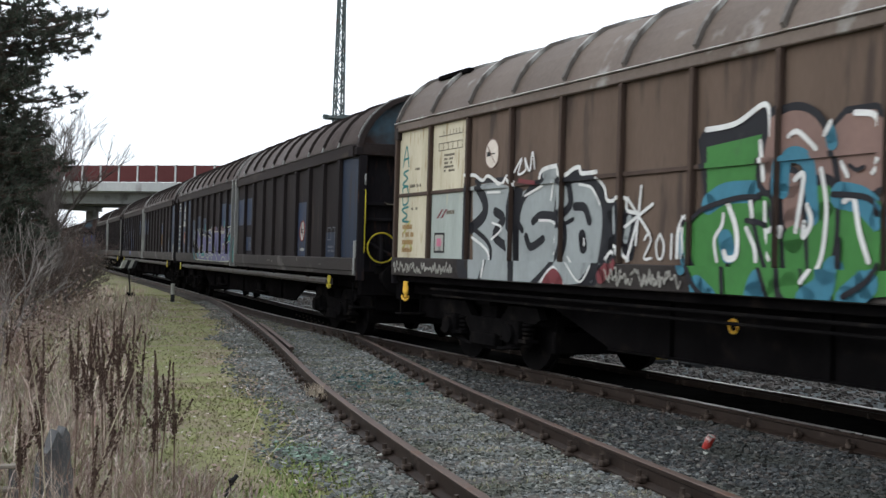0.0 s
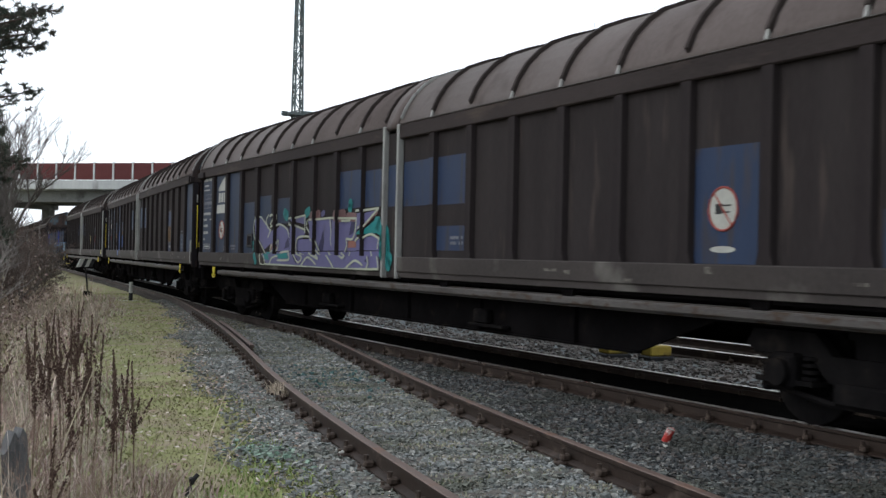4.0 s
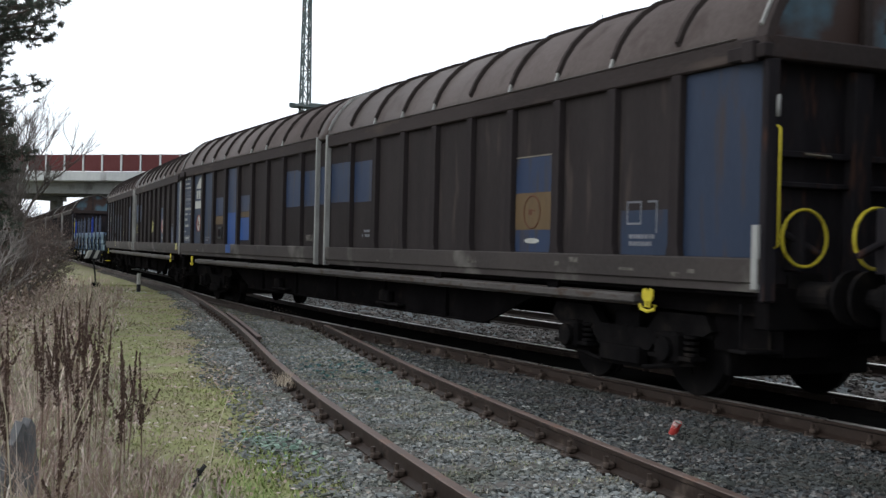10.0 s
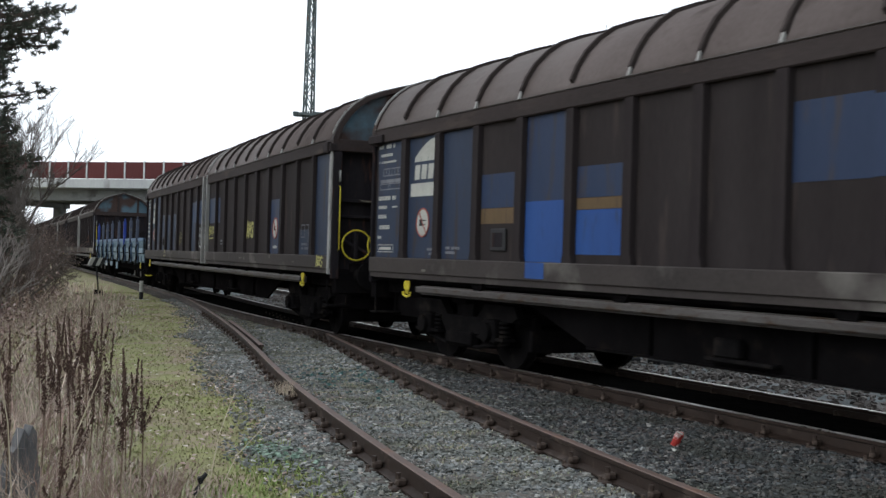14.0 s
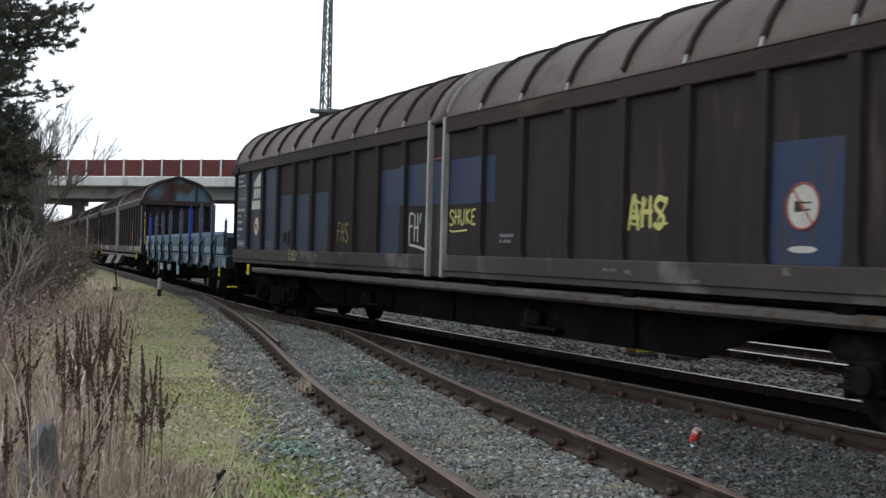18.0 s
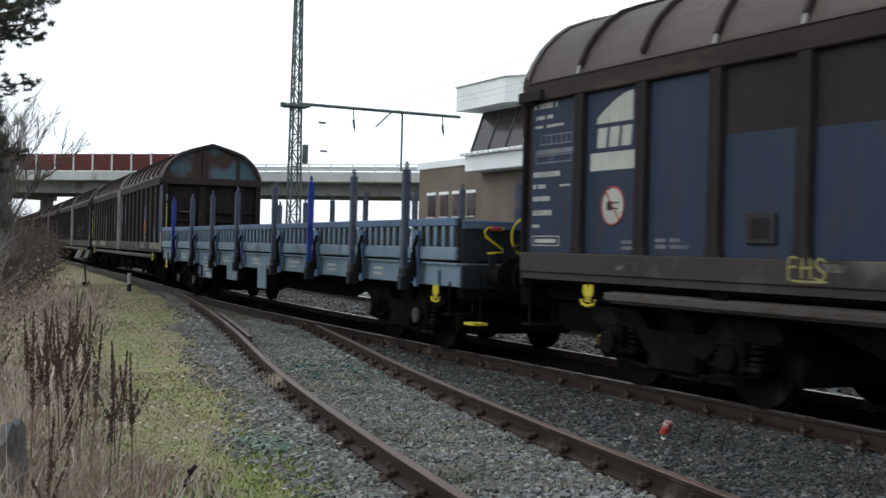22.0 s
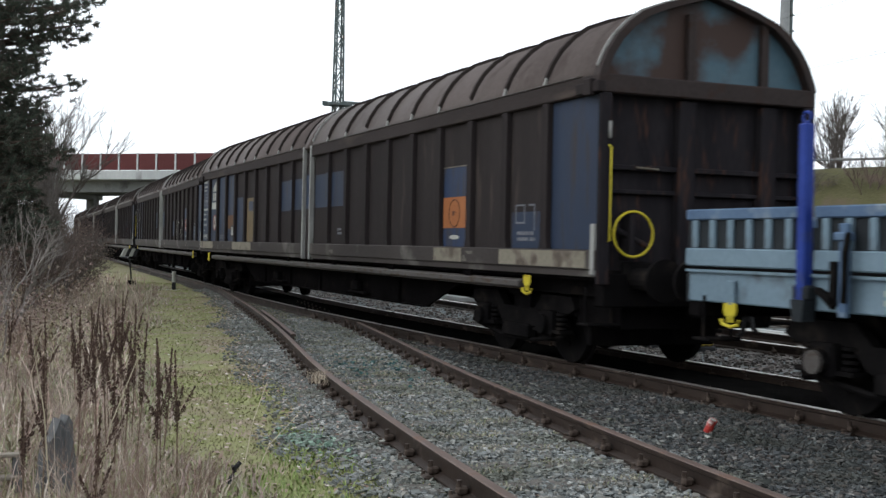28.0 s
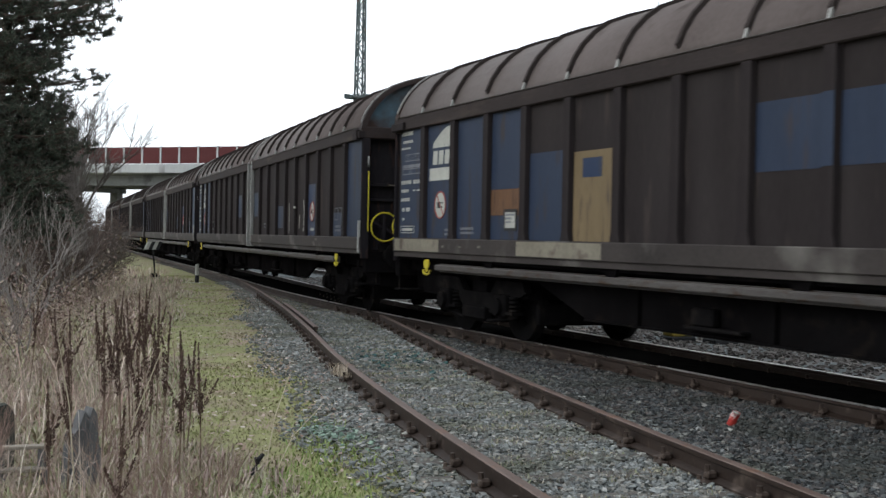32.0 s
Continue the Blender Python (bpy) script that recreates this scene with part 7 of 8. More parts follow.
RED_SPRAY = material("red_spray_paint", (0.45, 0.02, 0.03), (0.60, 0.05, 0.06), 0.7, big=3, fine=20)
for ch, xx in (("K", 0.75), ("F", 1.5)):
    cu = bpy.data.curves.new("letter", "FONT")
    cu.body, cu.size, cu.extrude = ch, 1.1, 0.004
    me = bpy.data.meshes.new_from_object(new("letter_source", cu))
    bpy.data.objects.remove(bpy.data.objects["letter_source"])
    me.materials.append(RED_SPRAY)
    part("sprayed_letter", me, None, sb, "red sprayed letter", m=pose(xx + 0.1, -0.012, 4.55, 90, 0, 0))

# embankment of the road, with its crash barrier
BANK = material("winter_grass_bank", (0.04557, 0.04464, 0.01996), (0.09114, 0.0837, 0.03921), 0.95, big=0.25, fine=5, speck=(0.08463, 0.062, 0.04634), speck_at=0.55, speck_scale=0.5, bump=0.6, depth=0.1)
ridge = [(45.0, 82.8), (55.5, 71.0), (64.0, 57.0), (76.0, 36.0), (92.0, 5.0), (110.0, -40.0)]
bv, bf = [], []
prof = [(-13.0, -0.5), (-10, 1.2), (-6, 3.8), (-2, 6.6), (0, 7.4), (9, 7.4), (24, -0.5)]
fine = []
for i in range(len(ridge) - 1):
    for u in np.linspace(0, 1, 7)[:-1]:
        fine.append(Vector(ridge[i]).lerp(Vector(ridge[i + 1]), u))
for i, p in enumerate(fine):
    d = (fine[min(i + 1, len(fine) - 1)] - fine[max(i - 1, 0)]).normalized()
    o = Vector((-d.y, d.x))
    for a, z in prof:
        q = p + o * a
        bv.append((q.x, q.y, z + 0.3 * noise.noise((q.x * 0.2, q.y * 0.2, 1))))
n = len(prof)
bf = [(i * n + j, i * n + j + 1, (i + 1) * n + j + 1, (i + 1) * n + j) for i in range(len(fine) - 1) for j in range(n - 1)]
me = bpy.data.meshes.new("embankment")
me.from_pydata(bv, [], bf)
me.shade_smooth()
me.materials.append(BANK)
tagged(new("embankment", me), "grassy road embankment in winter", "embankment", kind="structure")
BEAM_STEEL = material("dull_barrier_steel", (0.13, 0.135, 0.135), (0.21, 0.215, 0.215), 0.6, 0.2, big=2, fine=20)
cb = thing("crash_barrier", "galvanised crash barrier along the embankment road", "barrier")
part("beam", made((tube, [(p.x, p.y, 8.05) for p in fine], 0.10, 6)), BEAM_STEEL, cb)
for p in fine[::2]:
    part("post", made((box, p.x - 0.06, p.x + 0.06, p.y - 0.06, p.y + 0.06, 7.0, 8.1)), GALV, cb)

# ---- plants ----


def island_material(name, colours, rough=0.9, bump=0.0, stain=None, stain_at=0.55, stain_scale=1.3):
    """Each loose piece takes its own tone from a row of colours, and stain tints whole patches of them."""
    m = bpy.data.materials.new(name)
    m.use_nodes = True
    n, link = m.node_tree.nodes, m.node_tree.links.new
    b = n["Principled BSDF"]
    b.inputs["Roughness"].default_value = rough
    b.inputs["Specular IOR Level"].default_value = 0.25
    geo = n.new("ShaderNodeNewGeometry")
    ramp = n.new("ShaderNodeValToRGB")
    el = ramp.color_ramp.elements
    while len(el) < len(colours):
        el.new(0.5)
    for i, c in enumerate(colours):
        el[i].position, el[i].color = i / (len(colours) - 1), (*c, 1)
    link(geo.outputs["Random Per Island"], ramp.inputs[0])
    t = n.new("ShaderNodeTexNoise")
    t.inputs["Scale"].default_value = 60.0
    link(n.new("ShaderNodeTexCoord").outputs["Object"], t.inputs["Vector"])
    mr = n.new("ShaderNodeMapRange")
    mr.inputs["To Min"].default_value, mr.inputs["To Max"].default_value = 0.7, 1.3
    link(t.outputs["Fac"], mr.inputs["Value"])
    hs = n.new("ShaderNodeHueSaturation")
    link(ramp.outputs[0], hs.inputs["Color"])
    link(mr.outputs[0], hs.inputs["Value"])
    col = hs.outputs[0]
    if stain:
        big = n.new("ShaderNodeTexNoise")
        big.inputs["Scale"].default_value, big.inputs["Detail"].default_value = stain_scale, 5.0
        link(n.new("ShaderNodeTexCoord").outputs["Object"], big.inputs["Vector"])
        r = n.new("ShaderNodeMapRange")
        r.inputs["From Min"].default_value, r.inputs["From Max"].default_value, r.inputs["To Max"].default_value = stain_at - 0.08, stain_at + 0.10, 0.8
        link(big.outputs["Fac"], r.inputs["Value"])
        mm = n.new("ShaderNodeMix")
        mm.data_type = "RGBA"
        mm.inputs["B"].default_value = (*stain, 1)
        link(r.outputs[0], mm.inputs["Factor"])
        link(col, mm.inputs["A"])
        col = mm.outputs["Result"]
    link(col, b.inputs["Base Color"])
    if bump:
        bp = n.new("ShaderNodeBump")
        bp.inputs["Strength"].default_value, bp.inputs["Distance"].default_value = bump, 0.01
        link(t.outputs["Fac"], bp.inputs["Height"])
        link(bp.outputs[0], b.inputs["Normal"])
    return m


def mesh_from(name, verts, faces, mat):
    """A mesh from arrays of corners (n, k) with the same corner count for all faces."""
    verts, faces = np.asarray(verts, np.float32), np.asarray(faces, np.int32)
    me = bpy.data.meshes.new(name)
    k = faces.shape[1]
    me.vertices.add(len(verts))
    me.vertices.foreach_set("co", verts.ravel())
    me.loops.add(faces.size)
    me.loops.foreach_set("vertex_index", faces.ravel())
    me.polygons.add(len(faces))
    me.polygons.foreach_set("loop_start", np.arange(0, faces.size, k, dtype=np.int32))
    me.update(calc_edges=True)
    me.materials.append(mat)
    return me


def blades(places, heights, widths, lean, rng, bend=0.35):
    """Grass blades: a bent strip of two quads' width run to a point, as triangles."""
    n = len(places)
    a = rng.uniform(0, 2 * np.pi, n)
    d = np.stack([np.cos(a), np.sin(a), np.zeros(n)], 1)
    side = np.stack([-np.sin(a), np.cos(a), np.zeros(n)], 1) * widths[:, None] / 2
    la = rng.uniform(0, 1, n)[:, None] * lean * heights[:, None]
    up = np.zeros((n, 3))
    up[:, 2] = heights
    p0, p1, p2 = places, places + up * 0.55 + d * la * 0.4, places + up + d * la
    p2[:, 2] -= bend * la[:, 0] * 0.5
    v = np.stack([p0 - side, p0 + side, p1 - side * 0.7, p1 + side * 0.7, p2], 1).reshape(-1, 3)
    base = np.arange(n)[:, None] * 5
    f = np.concatenate([base + np.array([[0, 1, 3]]), base + np.array([[0, 3, 2]]), base + np.array([[2, 3, 4]])], 0)
    return v, f


def stuff(name, me, label, category):
    return tagged(new(name, me), label, category, kind="stuff")


rng = np.random.default_rng(5)


def field(n, y0, y1, x_of, power=1.0):
    """Random places on the ground; x_of(y, u) maps u in 0..1 across."""
    ys = y0 + (y1 - y0) * rng.uniform(0, 1, n) ** power
    xs = np.array([x_of(y, u) for y, u in zip(ys, rng.uniform(0, 1, n))])
    return np.stack([xs, ys, np.array([ground_z(x, y) for x, y in zip(xs, ys)]) - 0.005], 1)


# moss and short grass on the verge
MOSS = island_material("verge_grass", [(0.189, 0.2214, 0.0799), (0.2538, 0.2786, 0.1058), (0.2862, 0.2916, 0.135), (0.216, 0.2462, 0.0886), (0.2376, 0.257, 0.0994), (0.2916, 0.2646, 0.1836), (0.2592, 0.2592, 0.1188)], stain=(0.215, 0.18, 0.125), stain_at=0.50, stain_scale=1.5)
p = np.concatenate([field(30000, 4.5, 14, lambda y, u: bed_edge(y) + 0.35 - 2.9 * u), field(20000, 14, 42, lambda y, u: bed_edge(y) + 0.3 - 2.8 * u),
                    field(6000, 4.5, 30, lambda y, u: bed_edge(y) - 0.2 + 1.0 * u ** 1.8), field(2600, 6, 34, lambda y, u: branch_x(y) + 1.4 * (u - 0.5))])
far = 1 + p[:, 1] / 14
v, f = blades(p, rng.uniform(0.012, 0.036, len(p)), rng.uniform(0.006, 0.012, len(p)) * far, 1.5, rng)
stuff("verge_grass", mesh_from("verge_grass", v, f, MOSS), "short yellow-green moss and grass on the verge", "grass")
FRESH = island_material("fresh_grass", [(0.12, 0.165, 0.05), (0.18, 0.235, 0.075), (0.235, 0.27, 0.105)])
p = np.concatenate([np.array([c[0], c[1], 0]) + np.stack([rng.normal(0, c[2], 240), rng.normal(0, c[2] * 1.3, 240), np.zeros(240)], 1)
                    for c in ((2.55, 7.6, 0.22), (2.75, 8.0, 0.16), (2.2, 6.9, 0.25), (2.0, 6.4, 0.2), (2.9, 8.9, 0.12))])
p[:, 2] = [max(ground_z(x, y), -0.2) for x, y, z in p]
v, f = blades(p, rng.uniform(0.03, 0.085, len(p)), rng.uniform(0.008, 0.016, len(p)), 1.6, rng)
stuff("fresh_grass", mesh_from("fresh_grass", v, f, FRESH), "bright green grass tufts at the ballast edge", "grass")

# dry tuft caught at the rail joint
p = np.array([4.05 - 0.06, 11.55, -0.10]) + np.stack([rng.normal(0, 0.05, 160), rng.normal(0, 0.14, 160), np.zeros(160)], 1)
v, f = blades(p, rng.uniform(0.08, 0.18, len(p)), rng.uniform(0.004, 0.008, len(p)), 1.6, rng)
stuff("straw_tuft", mesh_from("straw_tuft", v, f, island_material("tuft_straw", [(0.30, 0.25, 0.19), (0.42, 0.36, 0.28), (0.22, 0.17, 0.13)])), "tuft of pale dry straw on the siding rail", "grass")

# fallen leaves
LITTER = island_material("fallen_leaves", [(0.13, 0.075, 0.055), (0.22, 0.15, 0.115), (0.34, 0.27, 0.22), (0.17, 0.105, 0.08), (0.48, 0.43, 0.38), (0.26, 0.18, 0.16)])
p = np.concatenate([field(7600, 5, 34, lambda y, u: bed_edge(y) + 0.9 - 4.6 * u), field(3400, 9, 32, lambda y, u: bed_edge(y) + 0.75 - 1.1 * u)])
p[:, 2] = np.maximum(p[:, 2], -0.17) + 0.012
n = len(p)
a, s = rng.uniform(0, 6.28, n), rng.uniform(0.012, 0.032, n)
ux = np.stack([np.cos(a), np.sin(a), rng.uniform(-0.4, 0.4, n)], 1) * s[:, None]
uy = np.stack([-np.sin(a), np.cos(a), rng.uniform(-0.3, 0.3, n)], 1) * s[:, None] * 0.6
v = np.stack([p - ux, p + uy, p + ux, p - uy], 1).reshape(-1, 3)
stuff("fallen_leaves", mesh_from("fallen_leaves", v, np.arange(4 * n).reshape(-1, 4), LITTER), "brown fallen leaves on the verge and ballast", "leaves")

# tall dry weeds
DRY = island_material("dry_weeds", [(0.2519, 0.1545, 0.1374), (0.4579, 0.3549, 0.2976), (0.5953, 0.5037, 0.4121), (0.3205, 0.1889, 0.166), (0.7098, 0.6411, 0.5495), (0.1488, 0.0973, 0.0859), (0.3892, 0.3778, 0.229), (0.2748, 0.1717, 0.1545)])


def weed_x(y, u):
    return bed_edge(y) - 2.05 + 0.55 * max(0, min(1, (14 - y) / 4)) - 0.3 * math.sin(0.8 * y) - 5.0 * u


p = np.concatenate([field(1100, 5.0, 11, lambda y, u: weed_x(y, u * 0.45)), field(2000, 10, 22, lambda y, u: weed_x(y, u * 0.8)), field(3000, 20, 46, weed_x)])
h = rng.uniform(0.10, 0.42, len(p)) * np.where(rng.uniform(0, 1, len(p)) < 0.10, 2.0, 1.0)
v, f = blades(p, h, rng.uniform(0.004, 0.009, len(p)) * (1 + p[:, 1] / 26), 1.3, rng)
stuff("dry_weeds", mesh_from("dry_weeds", v, f, DRY), "thicket of tall dry brown weeds and grass", "weeds")
UNDER = island_material("weed_undergrowth", [(0.1935, 0.2177, 0.1186), (0.2782, 0.2964, 0.1693), (0.3629, 0.2782, 0.248), (0.2661, 0.1935, 0.1754), (0.4355, 0.3689, 0.3266), (0.2298, 0.254, 0.1331), (0.1935, 0.1354, 0.1233), (0.3145, 0.3145, 0.1875)])
p = np.concatenate([field(15000, 5.0, 14, lambda y, u: weed_x(y, u * 0.5) + 0.5), field(15000, 13, 40, lambda y, u: weed_x(y, u) + 0.4)])
v, f = blades(p, rng.uniform(0.03, 0.14, len(p)), rng.uniform(0.006, 0.014, len(p)) * (1 + p[:, 1] / 16), 1.4, rng)
stuff("undergrowth", mesh_from("undergrowth", v, f, UNDER), "low green and brown undergrowth among weeds", "weeds")

# dock plants with dark seed heads
STEM = material("dry_stem", (0.10, 0.07, 0.05), (0.17, 0.125, 0.09), 0.9, big=8, fine=60)
SEED = island_material("dock_seed", [(0.05, 0.032, 0.027), (0.10, 0.062, 0.052), (0.16, 0.105, 0.088), (0.07, 0.044, 0.037)])


def dock(x, y, h, seed, lean=(0, 0)):
    r = random.Random(seed)
    z0 = ground_z(x, y) - 0.02
    m = thing("dock_plant", "dry dock stalk with dark brown seed heads", "plant", pose(x, y, z0), group="dock plants")
    top = Vector((lean[0] + r.uniform(-0.08, 0.08), lean[1] + r.uniform(-0.08, 0.08), h))
    part("stem", made((tube, [(0, 0, 0), top * 0.5 + Vector((0.01, 0.01, 0)), top], 0.006, 5, False, 0.003)), STEM, m)
    spikes = [(Vector((0, 0, 0)).lerp(top, 0.42), top)]
    for k in range(r.randint(2, 4)):
        a = Vector((0, 0, 0)).lerp(top, r.uniform(0.4, 0.7))
        b = a + Vector((r.uniform(-0.10, 0.10), r.uniform(-0.1, 0.1), h * r.uniform(0.18, 0.34)))
        spikes.append((a, b))
    for a, b in spikes:
        vs, fs = [], []
        cnt = int(150 * (b - a).length / 0.4)
        for i in range(cnt):
            u = r.random()
            c = a.lerp(b, u) + Vector((r.gauss(0, 1), r.gauss(0, 1), r.gauss(0, 0.6))) * 0.008 * (1.25 - u)
            q = 0.0058 * r.uniform(0.6, 1.4)
            k = len(vs)
            vs += [(c.x - q, c.y, c.z - q), (c.x + q, c.y + q, c.z), (c.x, c.y - q, c.z + q), (c.x, c.y + q, c.z + q)]
            fs += [(k, k + 1, k + 2), (k, k + 1, k + 3), (k + 1, k + 2, k + 3), (k, k + 2, k + 3)]
        part("seed_head", mesh_from("seed_head", vs, fs, SEED), None, m)


for i, (x, y, h) in enumerate(((0.80, 5.5, 0.78), (1.42, 8.9, 0.98), (1.51, 8.2, 1.0), (1.62, 7.9, 0.9), (1.60, 7.3, 0.88), (1.40, 7.0, 0.85), (1.37, 7.9, 0.95), (1.15, 6.9, 0.9),
                               (1.21, 7.95, 1.1), (1.08, 7.9, 1.1), (1.62, 9.0, 1.1), (0.60, 6.4, 0.8), (0.76, 6.95, 0.9), (1.75, 10.2, 0.95), (1.55, 9.6, 1.05), (1.30, 9.4, 1.0),
                               (1.0, 9.0, 1.0), (1.9, 11.5, 1.0), (1.5, 11.2, 0.9), (2.2, 13.0, 1.0), (1.85, 12.6, 0.95), (1.1, 10.8, 0.9), (0.95, 12.2, 0.9), (1.66, 8.05, 0.82))):
    dock(x, y, h, i)
# three pale straw stalks at the edge of the stones
for i, (x, y, dx, dy, h) in enumerate(((1.98, 7.2, 0.28, 0.4, 0.62), (2.02, 7.15, 0.42, 0.3, 0.42), (0.98, 6.6, 0.25, 0.1, 0.9), (0.8, 6.9, -0.1, 0.1, 0.95))):
    m = thing("straw_stalk", "pale leaning straw stalk by the ballast", "plant", pose(x, y, ground_z(x, y) - 0.02), group="straw stalks")
    part("stalk", made((tube, [(0, 0, 0), (dx * 0.4, dy * 0.4, h * 0.6), (dx, dy, h)], 0.005, 5, False, 0.002)), material("pale_straw", (0.30, 0.26, 0.18), (0.42, 0.37, 0.27), 0.8, big=9, fine=50), m)


def twigs(seed, h, spread, levels=4, forks=4, r0=0.03, lift=0.55, first=5):
    """A bare shrub or tree: forking tapered three-sided branches."""
    r = random.Random(seed)
    vs, fs = [], []

    def seg(a, b, ra, rb):
        d = (b - a).normalized()
        u = d.cross(Vector((0.3, 0.9, 0.2))).normalized()
        w = d.cross(u)
        k = len(vs)
        for c, rad in ((a, ra), (b, rb)):
            for j in range(3):
                ang = 2.094 * j
                q = c + rad * (math.cos(ang) * u + math.sin(ang) * w)
                vs.append(tuple(q))
        for j in range(3):
            fs.append((k + j, k + (j + 1) % 3, k + 3 + (j + 1) % 3, k + 3 + j))

    def grow(a, d, length, rad, lev):
        b = a + d * length
        mid = a.lerp(b, 0.5) + Vector((r.uniform(-1, 1), r.uniform(-1, 1), r.uniform(-1, 1))) * length * 0.06
        seg(a, mid, rad, rad * 0.82)
        seg(mid, b, rad * 0.82, rad * 0.62)
        if lev == 0:
            return
        for _ in range(forks):
            t = r.uniform(0.35, 1.0)
            nd = (d + Vector((r.gauss(0, spread), r.gauss(0, spread), r.gauss(lift * 0.3, spread * 0.6)))).normalized()
            grow(a.lerp(b, t), nd, length * r.uniform(0.5, 0.78), rad * 0.55, lev - 1)

    for _ in range(first):
        d = Vector((r.gauss(0, 0.35), r.gauss(0, 0.35), 1)).normalized()
        grow(Vector((r.uniform(-0.15, 0.15), r.uniform(-0.15, 0.15), 0)), d, h * r.uniform(0.32, 0.48), r0, levels)
    return vs, fs


BARK = [material("brown_twigs", (0.064, 0.047, 0.041), (0.125, 0.094, 0.082), 0.9, big=3, fine=30),
        material("grey_twigs", (0.075, 0.066, 0.06), (0.15, 0.133, 0.122), 0.9, big=3, fine=30)]
SHRUB = [mesh_from("twigs", *twigs(11 + k, 2.6, 0.55, 4, 4, 0.022), BARK[k % 2]) for k in range(3)]
TREE = [mesh_from("branches", *twigs(31 + k, 7.5, 0.42, 5, 4, 0.10, 0.8, 1), BARK[1]) for k in range(2)]
WEED_TWIG = [material("pinkish_dry_twigs", (0.15, 0.10, 0.085), (0.30, 0.215, 0.18), 0.9, big=3, fine=30), material("pale_dry_twigs", (0.28, 0.22, 0.18), (0.46, 0.38, 0.32), 0.9, big=3, fine=30)]
WEED = [mesh_from("stalks", *twigs(71 + k, 0.85, 0.42, 4, 3, 0.005, 0.6, 4), WEED_TWIG[k % 2]) for k in range(4)]
rw = random.Random(12)
for i in range(150):
    y = 5.4 + 24 * rw.random() ** 1.35
    x = weed_x(y, 0.6 * rw.random()) + 0.15
    m = thing("weed_stalks", "bushy dry pinkish-brown weed stalks in the verge", "weeds", pose(x, y, ground_z(x, y) - 0.03, rw.uniform(-14, 14), rw.uniform(-14, 14), rw.uniform(0, 360)), group="weed stalks")
    s = rw.uniform(0.55, 1.05)
    m.scale = (s, s, s)
    part("twig_crown", WEED[i % 4], None, m)
for i, (x, y, s) in enumerate(((3.1, 22.5, 0.85), (3.7, 25.0, 1.0), (2.3, 21.0, 0.8), (4.6, 29.0, 0.95), (3.3, 28.5, 1.15), (1.6, 22.5, 0.95), (2.6, 25.5, 1.2), (5.3, 33.0, 1.05),
                               (4.3, 34.5, 1.3), (3.0, 32.0, 1.4), (1.9, 29.0, 1.35), (6.3, 39.0, 1.15), (5.0, 40.0, 1.5), (3.4, 38.0, 1.5), (7.4, 46.0, 1.4), (6.0, 49.0, 1.7), (4.2, 46.0, 1.7), (8.6, 56.0, 1.7), (6.6, 60.0, 2.0), (9.8, 68.0, 2.0))):
    m = thing("bare_shrub", "bare reddish-brown winter shrub in the verge thicket", "shrub", pose(x - 0.032 * y, y, ground_z(x, y) - 0.05, 0, 0, 77 * i), group="bare shrubs")
    s *= 0.9 if y < 44 else 0.75
    m.scale = (s, s, s)
    part("twig_crown", SHRUB[i % 3], None, m)
GREY_TWIG = material("pale_grey_twigs", (0.12, 0.105, 0.097), (0.25, 0.225, 0.21), 0.9, big=3, fine=30)
GREY_SHRUB = [mesh_from("twigs", *twigs(91 + k, 2.7, 0.42, 4, 3, 0.024, 0.7, 4), GREY_TWIG) for k in range(3)]
GREY_AT = ((-0.2, 14.4, 0.75), (0.55, 15.8, 0.9), (1.1, 17.2, 0.95), (-0.7, 16.2, 1.0), (0.1, 18.2, 1.1), (1.75, 19.6, 0.85), (1.0, 14.2, 0.5))
for i, (x, y, s) in enumerate(GREY_AT):
    m = thing("bare_shrub", "bare pale grey winter shrub before the pine", "shrub", pose(x, y, ground_z(x, y) - 0.05, 0, 0, 63 * i), group="bare shrubs")
    m.scale = (s, s, s)
    part("twig_crown", GREY_SHRUB[i % 3], None, m)
# withered leaves and bramble hung in the thicket, in loose clumps
WITHERED = island_material("withered_leaves", [(0.10, 0.062, 0.055), (0.17, 0.115, 0.10), (0.24, 0.18, 0.16), (0.075, 0.052, 0.048), (0.14, 0.12, 0.075), (0.33, 0.27, 0.24), (0.13, 0.075, 0.068)])
clumps = []
for k in range(170):
    y = 11.5 + 24 * rng.random() ** 1.3
    x = weed_x(y, (0.05 if y < 18 else 0.25) + 0.65 * rng.random())
    top = 0.55 + 0.045 * (y - 10) + 0.25 * rng.random()
    n = int(rng.uniform(50, 150))
    c = np.array([x, y, ground_z(x, y) + rng.uniform(0.1, 1.0) * top])
    clumps.append(c + rng.normal(0, 1, (n, 3)) * np.array([0.22, 0.3, 0.2]) * rng.uniform(0.6, 1.3))
p = np.concatenate(clumps)
n = len(p)
a, s = rng.uniform(0, 6.28, n), rng.uniform(0.008, 0.022, n) * (0.7 + p[:, 1] / 30)
ux = np.stack([np.cos(a), np.sin(a), rng.uniform(-1, 1, n)], 1) * s[:, None]
uy = np.stack([-np.sin(a), np.cos(a), rng.uniform(-1, 1, n)], 1) * s[:, None] * 0.6
v = np.stack([p - ux, p + uy, p + ux, p - uy], 1).reshape(-1, 3)
stuff("withered_leaves", mesh_from("withered_leaves", v, np.arange(4 * n).reshape(-1, 4), WITHERED), "withered brown leaves hanging in the thicket", "leaves")
